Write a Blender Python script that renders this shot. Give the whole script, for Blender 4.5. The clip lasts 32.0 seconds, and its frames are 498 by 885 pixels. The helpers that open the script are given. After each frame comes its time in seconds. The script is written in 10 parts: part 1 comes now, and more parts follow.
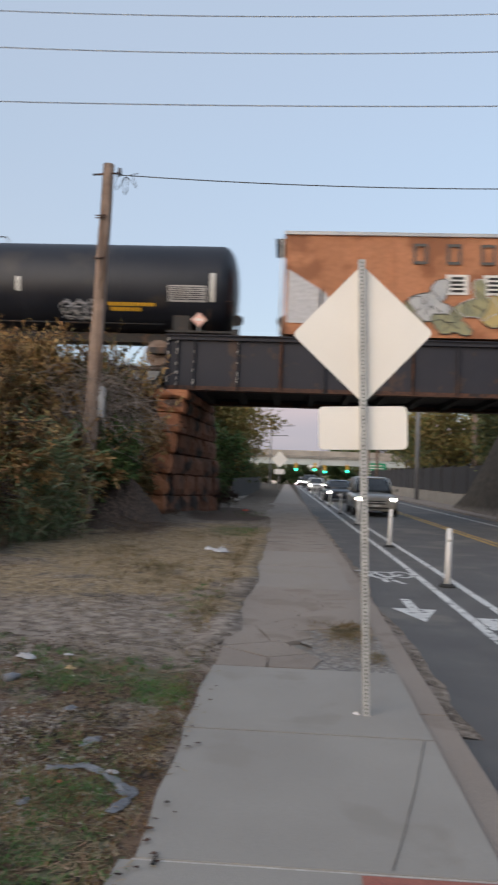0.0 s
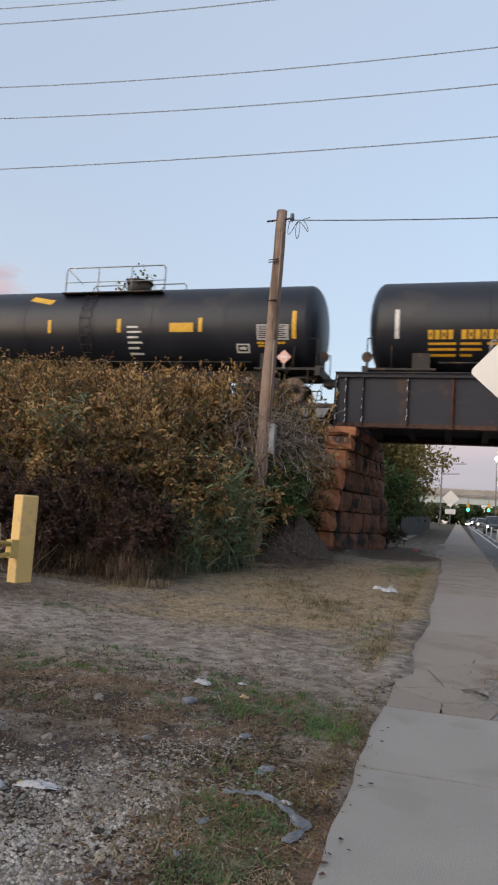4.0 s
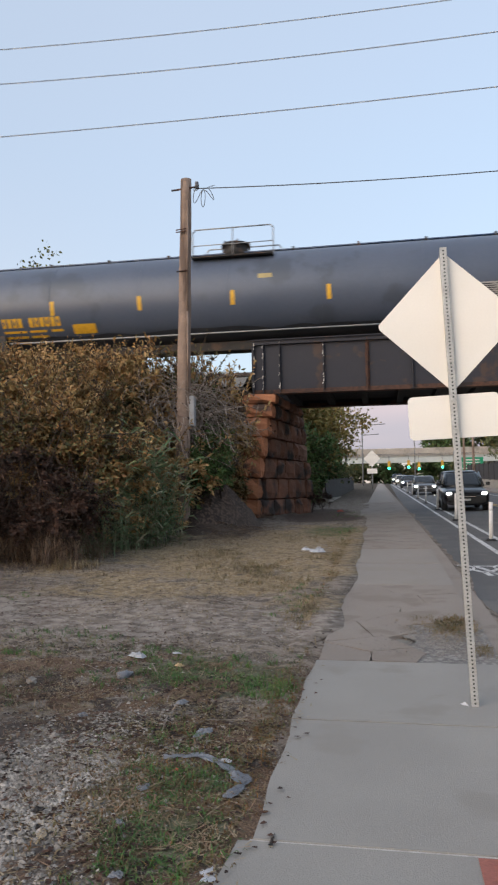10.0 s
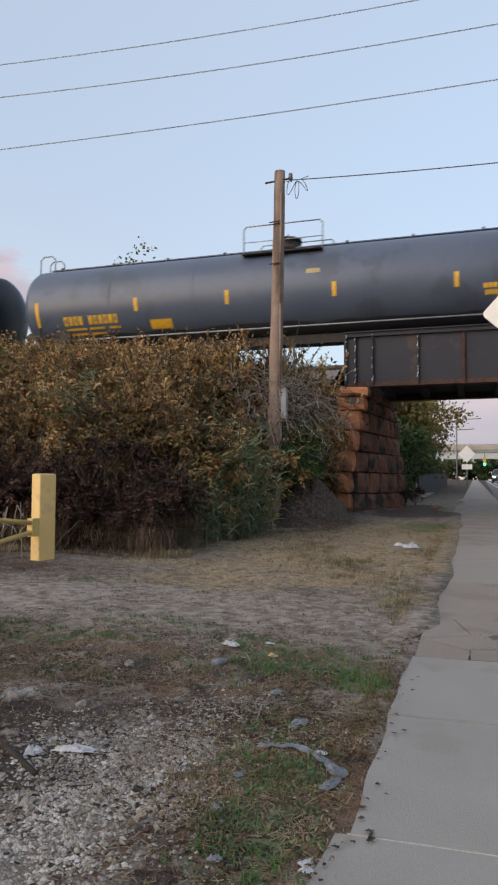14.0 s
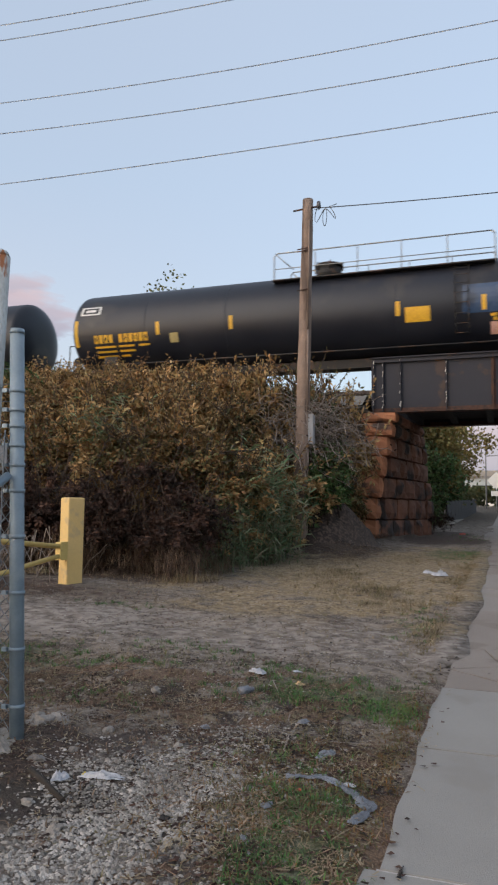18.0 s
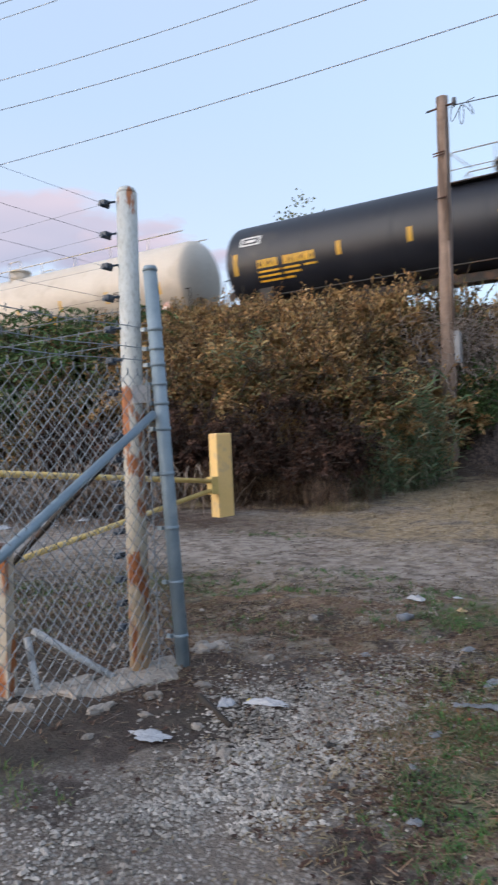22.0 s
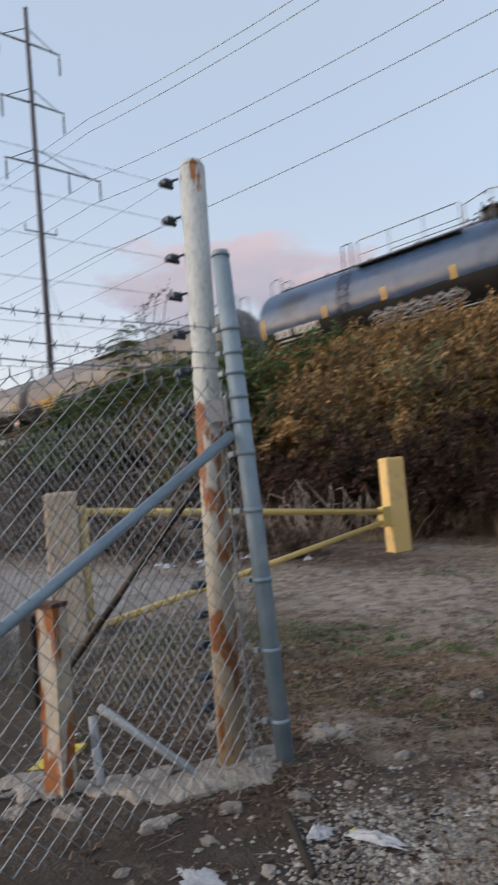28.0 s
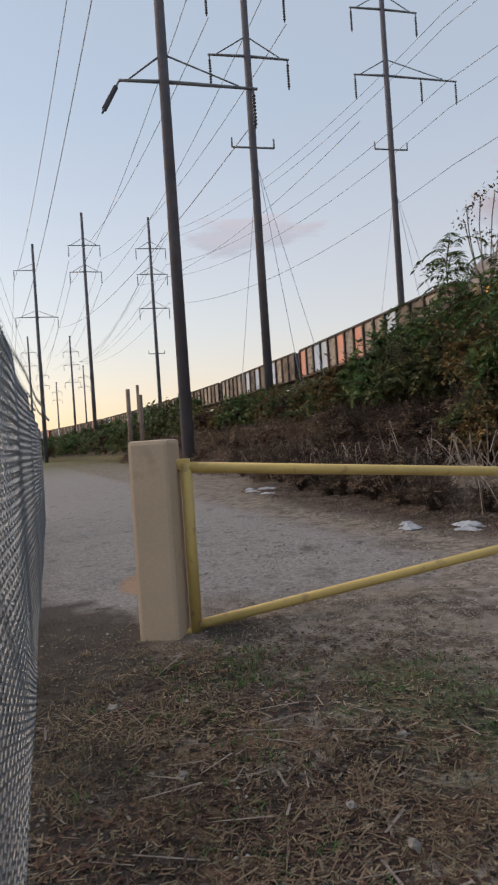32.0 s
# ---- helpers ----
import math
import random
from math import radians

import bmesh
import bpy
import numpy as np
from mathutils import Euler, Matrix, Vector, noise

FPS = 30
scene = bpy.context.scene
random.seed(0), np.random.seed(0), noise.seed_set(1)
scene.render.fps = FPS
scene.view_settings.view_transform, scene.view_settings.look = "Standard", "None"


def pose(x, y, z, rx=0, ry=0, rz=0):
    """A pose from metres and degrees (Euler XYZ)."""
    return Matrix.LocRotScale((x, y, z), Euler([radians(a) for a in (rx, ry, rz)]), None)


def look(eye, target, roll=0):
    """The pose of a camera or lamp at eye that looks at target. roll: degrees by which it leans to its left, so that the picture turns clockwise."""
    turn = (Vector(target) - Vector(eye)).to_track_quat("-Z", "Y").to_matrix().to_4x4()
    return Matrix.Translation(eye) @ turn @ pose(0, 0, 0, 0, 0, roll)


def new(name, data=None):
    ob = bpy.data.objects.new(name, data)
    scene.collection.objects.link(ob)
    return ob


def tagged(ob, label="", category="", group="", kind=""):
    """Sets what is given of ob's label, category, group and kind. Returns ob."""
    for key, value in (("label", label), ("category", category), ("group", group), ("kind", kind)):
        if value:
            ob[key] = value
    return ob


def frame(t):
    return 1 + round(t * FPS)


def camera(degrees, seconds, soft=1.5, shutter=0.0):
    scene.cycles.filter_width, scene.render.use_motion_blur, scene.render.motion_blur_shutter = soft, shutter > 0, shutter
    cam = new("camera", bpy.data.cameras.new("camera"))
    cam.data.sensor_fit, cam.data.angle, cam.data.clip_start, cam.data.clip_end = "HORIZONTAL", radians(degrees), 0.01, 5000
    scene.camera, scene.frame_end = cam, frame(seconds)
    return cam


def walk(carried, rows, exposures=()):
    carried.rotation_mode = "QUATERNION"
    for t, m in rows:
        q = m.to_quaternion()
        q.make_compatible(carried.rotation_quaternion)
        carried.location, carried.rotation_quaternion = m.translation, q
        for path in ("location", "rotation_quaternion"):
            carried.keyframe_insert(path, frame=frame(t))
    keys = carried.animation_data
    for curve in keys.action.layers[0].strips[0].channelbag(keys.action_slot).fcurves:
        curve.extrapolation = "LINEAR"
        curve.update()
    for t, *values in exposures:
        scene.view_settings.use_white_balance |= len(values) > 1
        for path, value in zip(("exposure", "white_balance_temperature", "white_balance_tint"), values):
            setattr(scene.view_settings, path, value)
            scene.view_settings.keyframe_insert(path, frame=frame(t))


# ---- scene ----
cam = camera(37.8, 32.0, 2.2, 0.5)

PATH = [
    (0, (-0.003, 0.022, 1.435), (-0.118, 2.014, 1.563), 2.1),
    (0.5, (-0.036, 0.037, 1.426), (-0.387, 2.002, 1.558), 1.7),
    (1, (-0.04, 0.04, 1.416), (-0.451, 1.992, 1.562), 1.6),
    (1.5, (-0.042, 0.011, 1.41), (-0.521, 1.947, 1.566), 1.7),
    (2, (-0.056, 0.001, 1.399), (-0.564, 1.929, 1.566), 2.0),
    (2.5, (-0.042, -0.006, 1.406), (-0.559, 1.917, 1.588), 2.3),
    (3, (-0.042, -0.019, 1.412), (-0.564, 1.902, 1.603), 3.3),
    (3.5, (-0.06, -0.037, 1.41), (-0.608, 1.876, 1.614), 4.1),
    (4, (-0.038, -0.089, 1.429), (-0.604, 1.818, 1.634), 3.8),
    (4.5, (-0.042, -0.094, 1.432), (-0.623, 1.808, 1.645), 3.7),
    (6.5, (-0.038, -0.091, 1.407), (-0.611, 1.808, 1.656), 5.0),
    (7, (-0.04, -0.087, 1.408), (-0.597, 1.82, 1.64), 4.2),
    (7.5, (-0.033, -0.083, 1.407), (-0.541, 1.842, 1.589), 3.4),
    (8, (-0.026, -0.064, 1.4), (-0.456, 1.882, 1.558), 2.4),
    (8.5, (-0.017, -0.059, 1.395), (-0.377, 1.904, 1.528), 1.6),
    (9, (-0.009, -0.063, 1.393), (-0.345, 1.905, 1.517), 0.7),
    (9.5, (-0.004, -0.071, 1.391), (-0.333, 1.897, 1.52), 0.1),
    (10, (0.002, -0.075, 1.387), (-0.359, 1.888, 1.523), -0.8),
    (10.5, (0.01, -0.069, 1.381), (-0.445, 1.874, 1.521), -1.7),
    (11, (-0.01, -0.057, 1.37), (-0.529, 1.87, 1.508), -2.0),
    (11.5, (-0.026, -0.066, 1.371), (-0.548, 1.861, 1.5), -1.7),
    (12, (-0.045, -0.061, 1.372), (-0.593, 1.858, 1.499), -1.4),
    (12.5, (-0.068, -0.049, 1.37), (-0.658, 1.858, 1.497), -0.7),
    (13, (-0.059, -0.063, 1.369), (-0.652, 1.843, 1.497), -0.1),
    (13.5, (-0.057, -0.058, 1.366), (-0.651, 1.847, 1.494), 0.1),
    (14, (-0.053, -0.049, 1.363), (-0.653, 1.856, 1.483), 0.2),
    (14.5, (-0.051, -0.047, 1.359), (-0.66, 1.856, 1.468), 0.2),
    (16.5, (-0.067, -0.072, 1.369), (-0.705, 1.817, 1.519), 0.6),
    (17, (-0.067, -0.074, 1.372), (-0.715, 1.81, 1.538), 0.7),
    (17.5, (-0.063, -0.075, 1.376), (-0.721, 1.806, 1.549), 0.7),
    (18, (-0.059, -0.07, 1.374), (-0.727, 1.806, 1.561), 0.7),
    (18.5, (-0.056, -0.073, 1.374), (-0.729, 1.801, 1.561), 0.7),
    (19, (-0.055, -0.069, 1.37), (-0.741, 1.801, 1.552), 0.6),
    (19.5, (-0.054, -0.047, 1.367), (-0.798, 1.801, 1.534), -0.3),
    (20, (-0.053, -0.057, 1.368), (-0.875, 1.761, 1.514), -1.0),
    (20.5, (-0.046, -0.088, 1.376), (-0.96, 1.686, 1.513), -1.9),
    (21, (-0.052, -0.056, 1.367), (-0.996, 1.704, 1.474), -2.6),
    (21.5, (-0.087, -0.01, 1.344), (-1.044, 1.746, 1.376), -2.6),
    (22, (-0.128, 0.072, 1.365), (-1.156, 1.788, 1.367), -2.6),
    (22.5, (-0.172, 0.148, 1.383), (-1.375, 1.746, 1.39), -2.6),
    (23, (-0.158, 0.131, 1.404), (-1.387, 1.709, 1.431), -1.9),
    (23.5, (-0.115, 0.117, 1.419), (-1.319, 1.708, 1.551), -1.8),
    (24, (-0.082, 0.155, 1.412), (-1.148, 1.841, 1.544), -1.9),
    (24.5, (-0.086, 0.197, 1.414), (-1.103, 1.914, 1.549), -1.7),
    (26.5, (-0.205, 0.635, 1.352), (-1.331, 2.273, 1.578), -3.5),
    (27, (-0.176, 0.853, 1.359), (-1.346, 2.456, 1.605), -4.0),
    (27.5, (-0.252, 1.032, 1.335), (-1.457, 2.608, 1.584), -4.7),
    (28, (-0.307, 1.266, 1.317), (-1.761, 2.634, 1.436), -5.0),
    (28.5, (-0.45, 1.606, 1.306), (-2.023, 2.835, 1.43), -5.1),
    (29.0, (-0.583, 2.017, 1.295), (-2.322, 2.997, 1.421), -5.2),
    (29.2, (-0.616, 2.162, 1.319), (-2.405, 3.05, 1.424), -4.3),
    (29.6, (-0.804, 2.586, 1.305), (-2.624, 3.413, 1.352), -3.6),
    (30.0, (-0.855, 2.99, 1.306), (-2.666, 3.839, 1.33), -3.1),
    (30.5, (-0.968, 3.368, 1.317), (-2.787, 4.201, 1.327), -3.5),
    (31.0, (-1.063, 3.615, 1.344), (-2.923, 4.349, 1.361), -3.0),
    (31.5, (-1.192, 3.781, 1.354), (-3.109, 4.349, 1.377), -3.3),
    (32.0, (-1.402, 3.978, 1.351), (-3.342, 4.466, 1.351), -3.8),
]
walk(cam, [(t, look(eye, target, roll)) for t, eye, target, roll in PATH], ((0.0, 1.62, 6450, 10), (2.0, 1.53, 6400, 10), (3.0, 1.74, 6440, 10), (4.0, 1.72, 6470, 10), (9.0, 1.84, 6450, 10), (13.0, 1.78, 6420, 10), (18.0, 1.74, 6420, 10), (20.0, 1.84, 6200, 10), (22.0, 2.02, 5950, 10), (23.0, 1.8, 6400, 10), (24.0, 1.68, 6450, 10), (27.0, 1.7, 6400, 10), (30.0, 1.88, 6550, 10), (31.0, 1.73, 6550, 10), (32.0, 1.57, 6800, 12)))


# ---- world, sun, exposure ----
world = bpy.data.worlds.new("dusk_sky")
scene.world = world
world.use_nodes = True
wn = world.node_tree.nodes
sky = wn.new("ShaderNodeTexSky")
sky.sky_type = "NISHITA"
sky.sun_disc = False
sky.sun_elevation = radians(5.0)
sky.sun_rotation = radians(224.0)
sky.air_density = 1.0
sky.dust_density = 0.9
sky.ozone_density = 2.2
veil = wn.new("ShaderNodeMix")  # a thin even veil of lavender haze over the whole sky
veil.data_type = "RGBA"
veil.inputs[0].default_value = 0.66
dusk = wn.new("ShaderNodeValToRGB")  # the haze turns from lavender overhead to peach at the horizon
dusk.color_ramp.elements[0].position, dusk.color_ramp.elements[0].color = 0.0, (1.0, 0.64, 0.56, 1)
dusk.color_ramp.elements[1].position, dusk.color_ramp.elements[1].color = 0.42, (0.625, 0.69, 0.80, 1)
warm = dusk.color_ramp.elements.new(0.16)
warm.color = (0.82, 0.74, 0.76, 1)
cool = wn.new("ShaderNodeValToRGB")  # away from the sunset the horizon stays a dull lavender
cool.color_ramp.elements[0].position, cool.color_ramp.elements[0].color = 0.0, (0.70, 0.62, 0.68, 1)
cool.color_ramp.elements[1].position, cool.color_ramp.elements[1].color = 0.42, (0.682, 0.75, 0.868, 1)
grey = cool.color_ramp.elements.new(0.14)
grey.color = (0.70, 0.71, 0.79, 1)
west = wn.new("ShaderNodeMapRange")
west.inputs["From Min"].default_value, west.inputs["From Max"].default_value = -0.25, -0.85
sides = wn.new("ShaderNodeMix")
sides.data_type = "RGBA"
up = wn.new("ShaderNodeSeparateXYZ")
geo = wn.new("ShaderNodeTexCoord")
twice = wn.new("ShaderNodeVectorMath")
twice.operation = "SCALE"
twice.inputs["Scale"].default_value = 2.0
world.node_tree.links.new(geo.outputs["Generated"], up.inputs[0])
world.node_tree.links.new(up.outputs[2], dusk.inputs[0])
world.node_tree.links.new(up.outputs[2], cool.inputs[0])
world.node_tree.links.new(up.outputs[0], west.inputs["Value"])
world.node_tree.links.new(west.outputs[0], sides.inputs[0])
world.node_tree.links.new(cool.outputs[0], sides.inputs[6])
world.node_tree.links.new(dusk.outputs[0], sides.inputs[7])
world.node_tree.links.new(sides.outputs[2], twice.inputs[0])
world.node_tree.links.new(twice.outputs[0], veil.inputs[7])
world.node_tree.links.new(sky.outputs[0], veil.inputs[6])
world.node_tree.links.new(veil.outputs[2], wn["Background"].inputs[0])
wn["Background"].inputs[1].default_value = 0.15

sun = new("sun", bpy.data.lights.new("sun", "SUN"))
sun.data.energy, sun.data.angle, sun.data.color = 0.85, radians(60), (1.0, 0.85, 0.72)
sun.matrix_basis = look((-16, -25, 12), (0, 0, 0))
scene.view_settings.exposure = 1.78


# ---- materials ----
def mat(name, c1, c2, scale=6.0, rough=0.8, metal=0.0, bump=0.25, fine=70.0, c3=None, cover=0.35, scale3=2.5, vary=0.0, island=0.0, spec=0.4, glow=0.0, coat=0.0, grit=0.35, stretch=1.0, low=None):
    """Two colours mixed by a coarse and a fine noise, an optional third one in patches, with relief."""
    m = bpy.data.materials.new(name)
    m.use_nodes = True
    n, ln = m.node_tree.nodes, m.node_tree.links
    p = n["Principled BSDF"]
    tc = n.new("ShaderNodeTexCoord")

    def noise_node(s, detail=4.0):
        k = n.new("ShaderNodeTexNoise")
        k.inputs["Scale"].default_value, k.inputs["Detail"].default_value = s, detail
        ln.new(tc.outputs["Object"], k.inputs["Vector"])
        return k

    def ramp(a, b, src):
        r = n.new("ShaderNodeMapRange")
        r.inputs["From Min"].default_value, r.inputs["From Max"].default_value = a, b
        ln.new(src, r.inputs["Value"])
        return r.outputs[0]

    def mix(kind, fac, a, b):
        x = n.new("ShaderNodeMix")
        x.data_type, x.blend_type = "RGBA", kind
        for sock, v in ((x.inputs[0], fac), (x.inputs[6], a), (x.inputs[7], b)):
            if isinstance(v, (tuple, list)):
                sock.default_value = (*v, 1)
            elif isinstance(v, (int, float)):
                sock.default_value = v
            else:
                ln.new(v, sock)
        return x.outputs[2]

    big, small = noise_node(scale), noise_node(fine, 3.0)
    col = mix("MIX", ramp(0.35, 0.65, big.outputs["Fac"]), c1, c2)
    grain = ramp(0.3, 0.7, small.outputs["Fac"])
    col = mix("MULTIPLY", grit, col, mix("MIX", grain, (0.55, 0.55, 0.55), (1.25, 1.25, 1.25)))
    if c3:
        spot = noise_node(scale3, 6.0)
        if stretch != 1.0:
            mp = n.new("ShaderNodeMapping")
            mp.inputs["Scale"].default_value = (1, 1, stretch)
            ln.new(tc.outputs["Object"], mp.inputs["Vector"])
            ln.new(mp.outputs[0], spot.inputs["Vector"])
        edge = 0.62 - 0.30 * cover
        amount = spot.outputs["Fac"]
        if low:  # the patches grow towards the foot: heights, and by how much
            hz, ad = n.new("ShaderNodeSeparateXYZ"), n.new("ShaderNodeMath")
            ln.new(tc.outputs["Object"], hz.inputs[0])
            foot = n.new("ShaderNodeMapRange")
            for key, v in (("From Min", low[1]), ("From Max", low[0]), ("To Max", low[2])):
                foot.inputs[key].default_value = v
            ln.new(hz.outputs[2], foot.inputs["Value"])
            ln.new(foot.outputs[0], ad.inputs[0])
            ln.new(amount, ad.inputs[1])
            amount = ad.outputs[0]
        col = mix("MIX", ramp(edge, edge + 0.07, amount), col, c3)
    for amount, kind in ((vary, "o"), (island, "i")):
        if amount:
            src = n.new("ShaderNodeObjectInfo").outputs["Random"] if kind == "o" else n.new("ShaderNodeNewGeometry").outputs["Random Per Island"]
            col = mix("MULTIPLY", 1.0, col, mix("MIX", src, (1 - amount,) * 3, (1 + amount,) * 3))
    ln.new(col, p.inputs["Base Color"])
    r = n.new("ShaderNodeMapRange")
    r.inputs["To Min"].default_value, r.inputs["To Max"].default_value = max(rough - 0.12, 0.03), min(rough + 0.12, 1)
    ln.new(big.outputs["Fac"], r.inputs["Value"])
    ln.new(r.outputs[0], p.inputs["Roughness"])
    p.inputs["Metallic"].default_value = metal
    p.inputs["Specular IOR Level"].default_value = spec
    p.inputs["Coat Weight"].default_value = coat
    if bump:
        b = n.new("ShaderNodeBump")
        b.inputs["Strength"].default_value, b.inputs["Distance"].default_value = bump, 0.02
        ln.new(small.outputs["Fac"], b.inputs["Height"])
        ln.new(b.outputs[0], p.inputs["Normal"])
    if glow:
        ln.new(col, p.inputs["Emission Color"])
        p.inputs["Emission Strength"].default_value = glow
    return m


def leaf_mat(name, colours, rough=0.7, patch_scale=2.8):
    """Leaves coloured from a list, from the darkest to the palest, partly one by one and partly in patches; slightly translucent."""
    colours = sorted(colours, key=sum)
    m = bpy.data.materials.new(name)
    m.use_nodes = True
    n, ln = m.node_tree.nodes, m.node_tree.links
    p = n["Principled BSDF"]
    g = n.new("ShaderNodeNewGeometry")
    cr = n.new("ShaderNodeValToRGB")
    cr.color_ramp.interpolation = "CONSTANT"
    e = cr.color_ramp.elements
    while len(e) < len(colours):
        e.new(1.0)
    for k, c in enumerate(colours):
        e[k].position, e[k].color = k / len(colours), (*c, 1)
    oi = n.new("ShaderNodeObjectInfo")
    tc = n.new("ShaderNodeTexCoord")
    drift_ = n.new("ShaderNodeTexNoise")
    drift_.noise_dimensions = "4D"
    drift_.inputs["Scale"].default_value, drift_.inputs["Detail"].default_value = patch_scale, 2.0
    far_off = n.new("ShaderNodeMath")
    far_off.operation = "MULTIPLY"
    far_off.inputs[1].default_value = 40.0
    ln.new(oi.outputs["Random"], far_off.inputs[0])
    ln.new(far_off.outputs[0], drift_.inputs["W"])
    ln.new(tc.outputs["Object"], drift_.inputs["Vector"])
    # strong contrast: the patches put shaded gaps between leaf clumps into the colour
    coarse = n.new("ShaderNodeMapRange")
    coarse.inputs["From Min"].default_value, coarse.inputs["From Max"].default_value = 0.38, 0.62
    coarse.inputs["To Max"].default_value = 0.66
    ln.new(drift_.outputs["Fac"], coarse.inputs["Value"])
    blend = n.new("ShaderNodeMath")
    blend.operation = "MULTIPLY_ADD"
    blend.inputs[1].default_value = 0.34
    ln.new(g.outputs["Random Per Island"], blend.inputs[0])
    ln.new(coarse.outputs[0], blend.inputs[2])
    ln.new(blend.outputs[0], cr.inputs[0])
    hs = n.new("ShaderNodeHueSaturation")
    mr = n.new("ShaderNodeMapRange")
    mr.inputs["To Min"].default_value, mr.inputs["To Max"].default_value = 0.8, 1.25
    ln.new(oi.outputs["Random"], mr.inputs["Value"])
    ln.new(mr.outputs[0], hs.inputs["Value"])
    ln.new(cr.outputs[0], hs.inputs["Color"])
    ln.new(hs.outputs[0], p.inputs["Base Color"])
    p.inputs["Roughness"].default_value = rough
    p.inputs["Specular IOR Level"].default_value = 0.25
    t = n.new("ShaderNodeBsdfTranslucent")
    ln.new(hs.outputs[0], t.inputs["Color"])
    a = n.new("ShaderNodeMixShader")
    a.inputs[0].default_value = 0.14
    ln.new(p.outputs[0], a.inputs[1])
    ln.new(t.outputs[0], a.inputs[2])
    ln.new(a.outputs[0], n["Material Output"].inputs[0])
    return m


M = {}
M["asphalt"] = mat("asphalt", (0.088, 0.085, 0.086), (0.12, 0.116, 0.113), 1.2, 0.85, fine=160, bump=0.4, c3=(0.145, 0.135, 0.124), cover=0.2, scale3=0.6)
M["paint_white"] = mat("road_paint", (0.62, 0.62, 0.60), (0.5, 0.5, 0.49), 5, 0.7, c3=(0.12, 0.12, 0.12), cover=0.18, scale3=9)
M["paint_yellow"] = mat("road_paint_yellow", (0.62, 0.38, 0.06), (0.5, 0.3, 0.06), 5, 0.7, c3=(0.1, 0.1, 0.09), cover=0.2, scale3=9)
M["concrete_new"] = mat("concrete_new", (0.25, 0.233, 0.212), (0.278, 0.261, 0.238), 1.3, 0.85, fine=140, bump=0.25, grit=0.2, c3=(0.232, 0.214, 0.192), cover=0.12, scale3=1.6)
M["concrete_old"] = mat("concrete_old", (0.232, 0.195, 0.167), (0.262, 0.223, 0.192), 0.9, 0.9, fine=90, bump=0.5, grit=0.3, c3=(0.205, 0.168, 0.14), cover=0.3, scale3=1.7)
M["concrete_pale"] = mat("concrete_pale", (0.245, 0.215, 0.19), (0.268, 0.236, 0.208), 0.9, 0.9, fine=90, bump=0.4, grit=0.22, c3=(0.245, 0.214, 0.184), cover=0.2, scale3=1.3)
M["crumble"] = mat("crumbled_asphalt", (0.15, 0.14, 0.135), (0.24, 0.22, 0.2), 7, 0.95, fine=60, bump=1.0, grit=0.6, c3=(0.30, 0.28, 0.26), cover=0.35, scale3=24)
M["joint"] = mat("joint_filler", (0.14, 0.13, 0.12), (0.2, 0.19, 0.17), 8, 0.95)
M["tactile"] = mat("tactile_brick_red", (0.26, 0.09, 0.07), (0.32, 0.12, 0.09), 6, 0.85)
M["stone"] = mat("brownstone", (0.43, 0.175, 0.083), (0.33, 0.128, 0.063), 2.0, 0.9, fine=28, bump=0.9, c3=(0.085, 0.055, 0.043), cover=0.08, scale3=1.3, vary=0.22)
# side-face stones: soot and the shade under the bridge, both in this colour
M["stone_soot_shade"] = mat("sooty_shaded_brownstone", (0.2, 0.088, 0.053), (0.14, 0.066, 0.043), 2.0, 0.9, fine=28, bump=0.9, c3=(0.04, 0.03, 0.027), cover=0.34, scale3=0.8, vary=0.35)
M["mortar"] = mat("dark_mortar", (0.06, 0.045, 0.035), (0.09, 0.065, 0.05), 6, 0.95)
M["girder"] = mat("girder_black_paint", (0.015, 0.016, 0.025), (0.022, 0.022, 0.031), 1.5, 0.65, fine=40, bump=0.15, c3=(0.05, 0.03, 0.024), cover=0.06, scale3=1.6)
M["rust"] = mat("rust", (0.095, 0.045, 0.03), (0.055, 0.03, 0.023), 9, 0.9, c3=(0.025, 0.02, 0.02), cover=0.3)
M["paint_chip"] = mat("chipped_pale_paint", (0.55, 0.53, 0.5), (0.4, 0.36, 0.33), 20, 0.8)
M["soffit"] = mat("sooty_steel", (0.012, 0.012, 0.013), (0.02, 0.018, 0.018), 2, 0.9)
M["tie"] = mat("creosote_wood", (0.035, 0.026, 0.02), (0.05, 0.04, 0.03), 4, 0.9)
M["rail"] = mat("rail_steel", (0.12, 0.09, 0.075), (0.18, 0.16, 0.15), 6, 0.5, 0.8)
M["ballast"] = mat("ballast", (0.16, 0.15, 0.14), (0.24, 0.23, 0.21), 9, 0.95, fine=30, bump=1.0)
M["tank_black"] = mat("tank_black_paint", (0.009, 0.011, 0.018), (0.015, 0.017, 0.025), 0.7, 0.46, fine=12, bump=0.03, c3=(0.03, 0.028, 0.03), cover=0.08, scale3=0.5, grit=0.12)
M["tank_grey"] = mat("tank_grey_paint", (0.07, 0.088, 0.128), (0.082, 0.10, 0.142), 0.5, 0.4, fine=10, bump=0.03, c3=(0.06, 0.073, 0.10), cover=0.2, scale3=0.7, grit=0.12)
M["tank_blue"] = mat("tank_slate_paint", (0.032, 0.06, 0.12), (0.038, 0.067, 0.13), 0.6, 0.28, fine=10, bump=0.03, c3=(0.022, 0.032, 0.055), cover=0.15, scale3=0.5, grit=0.12)
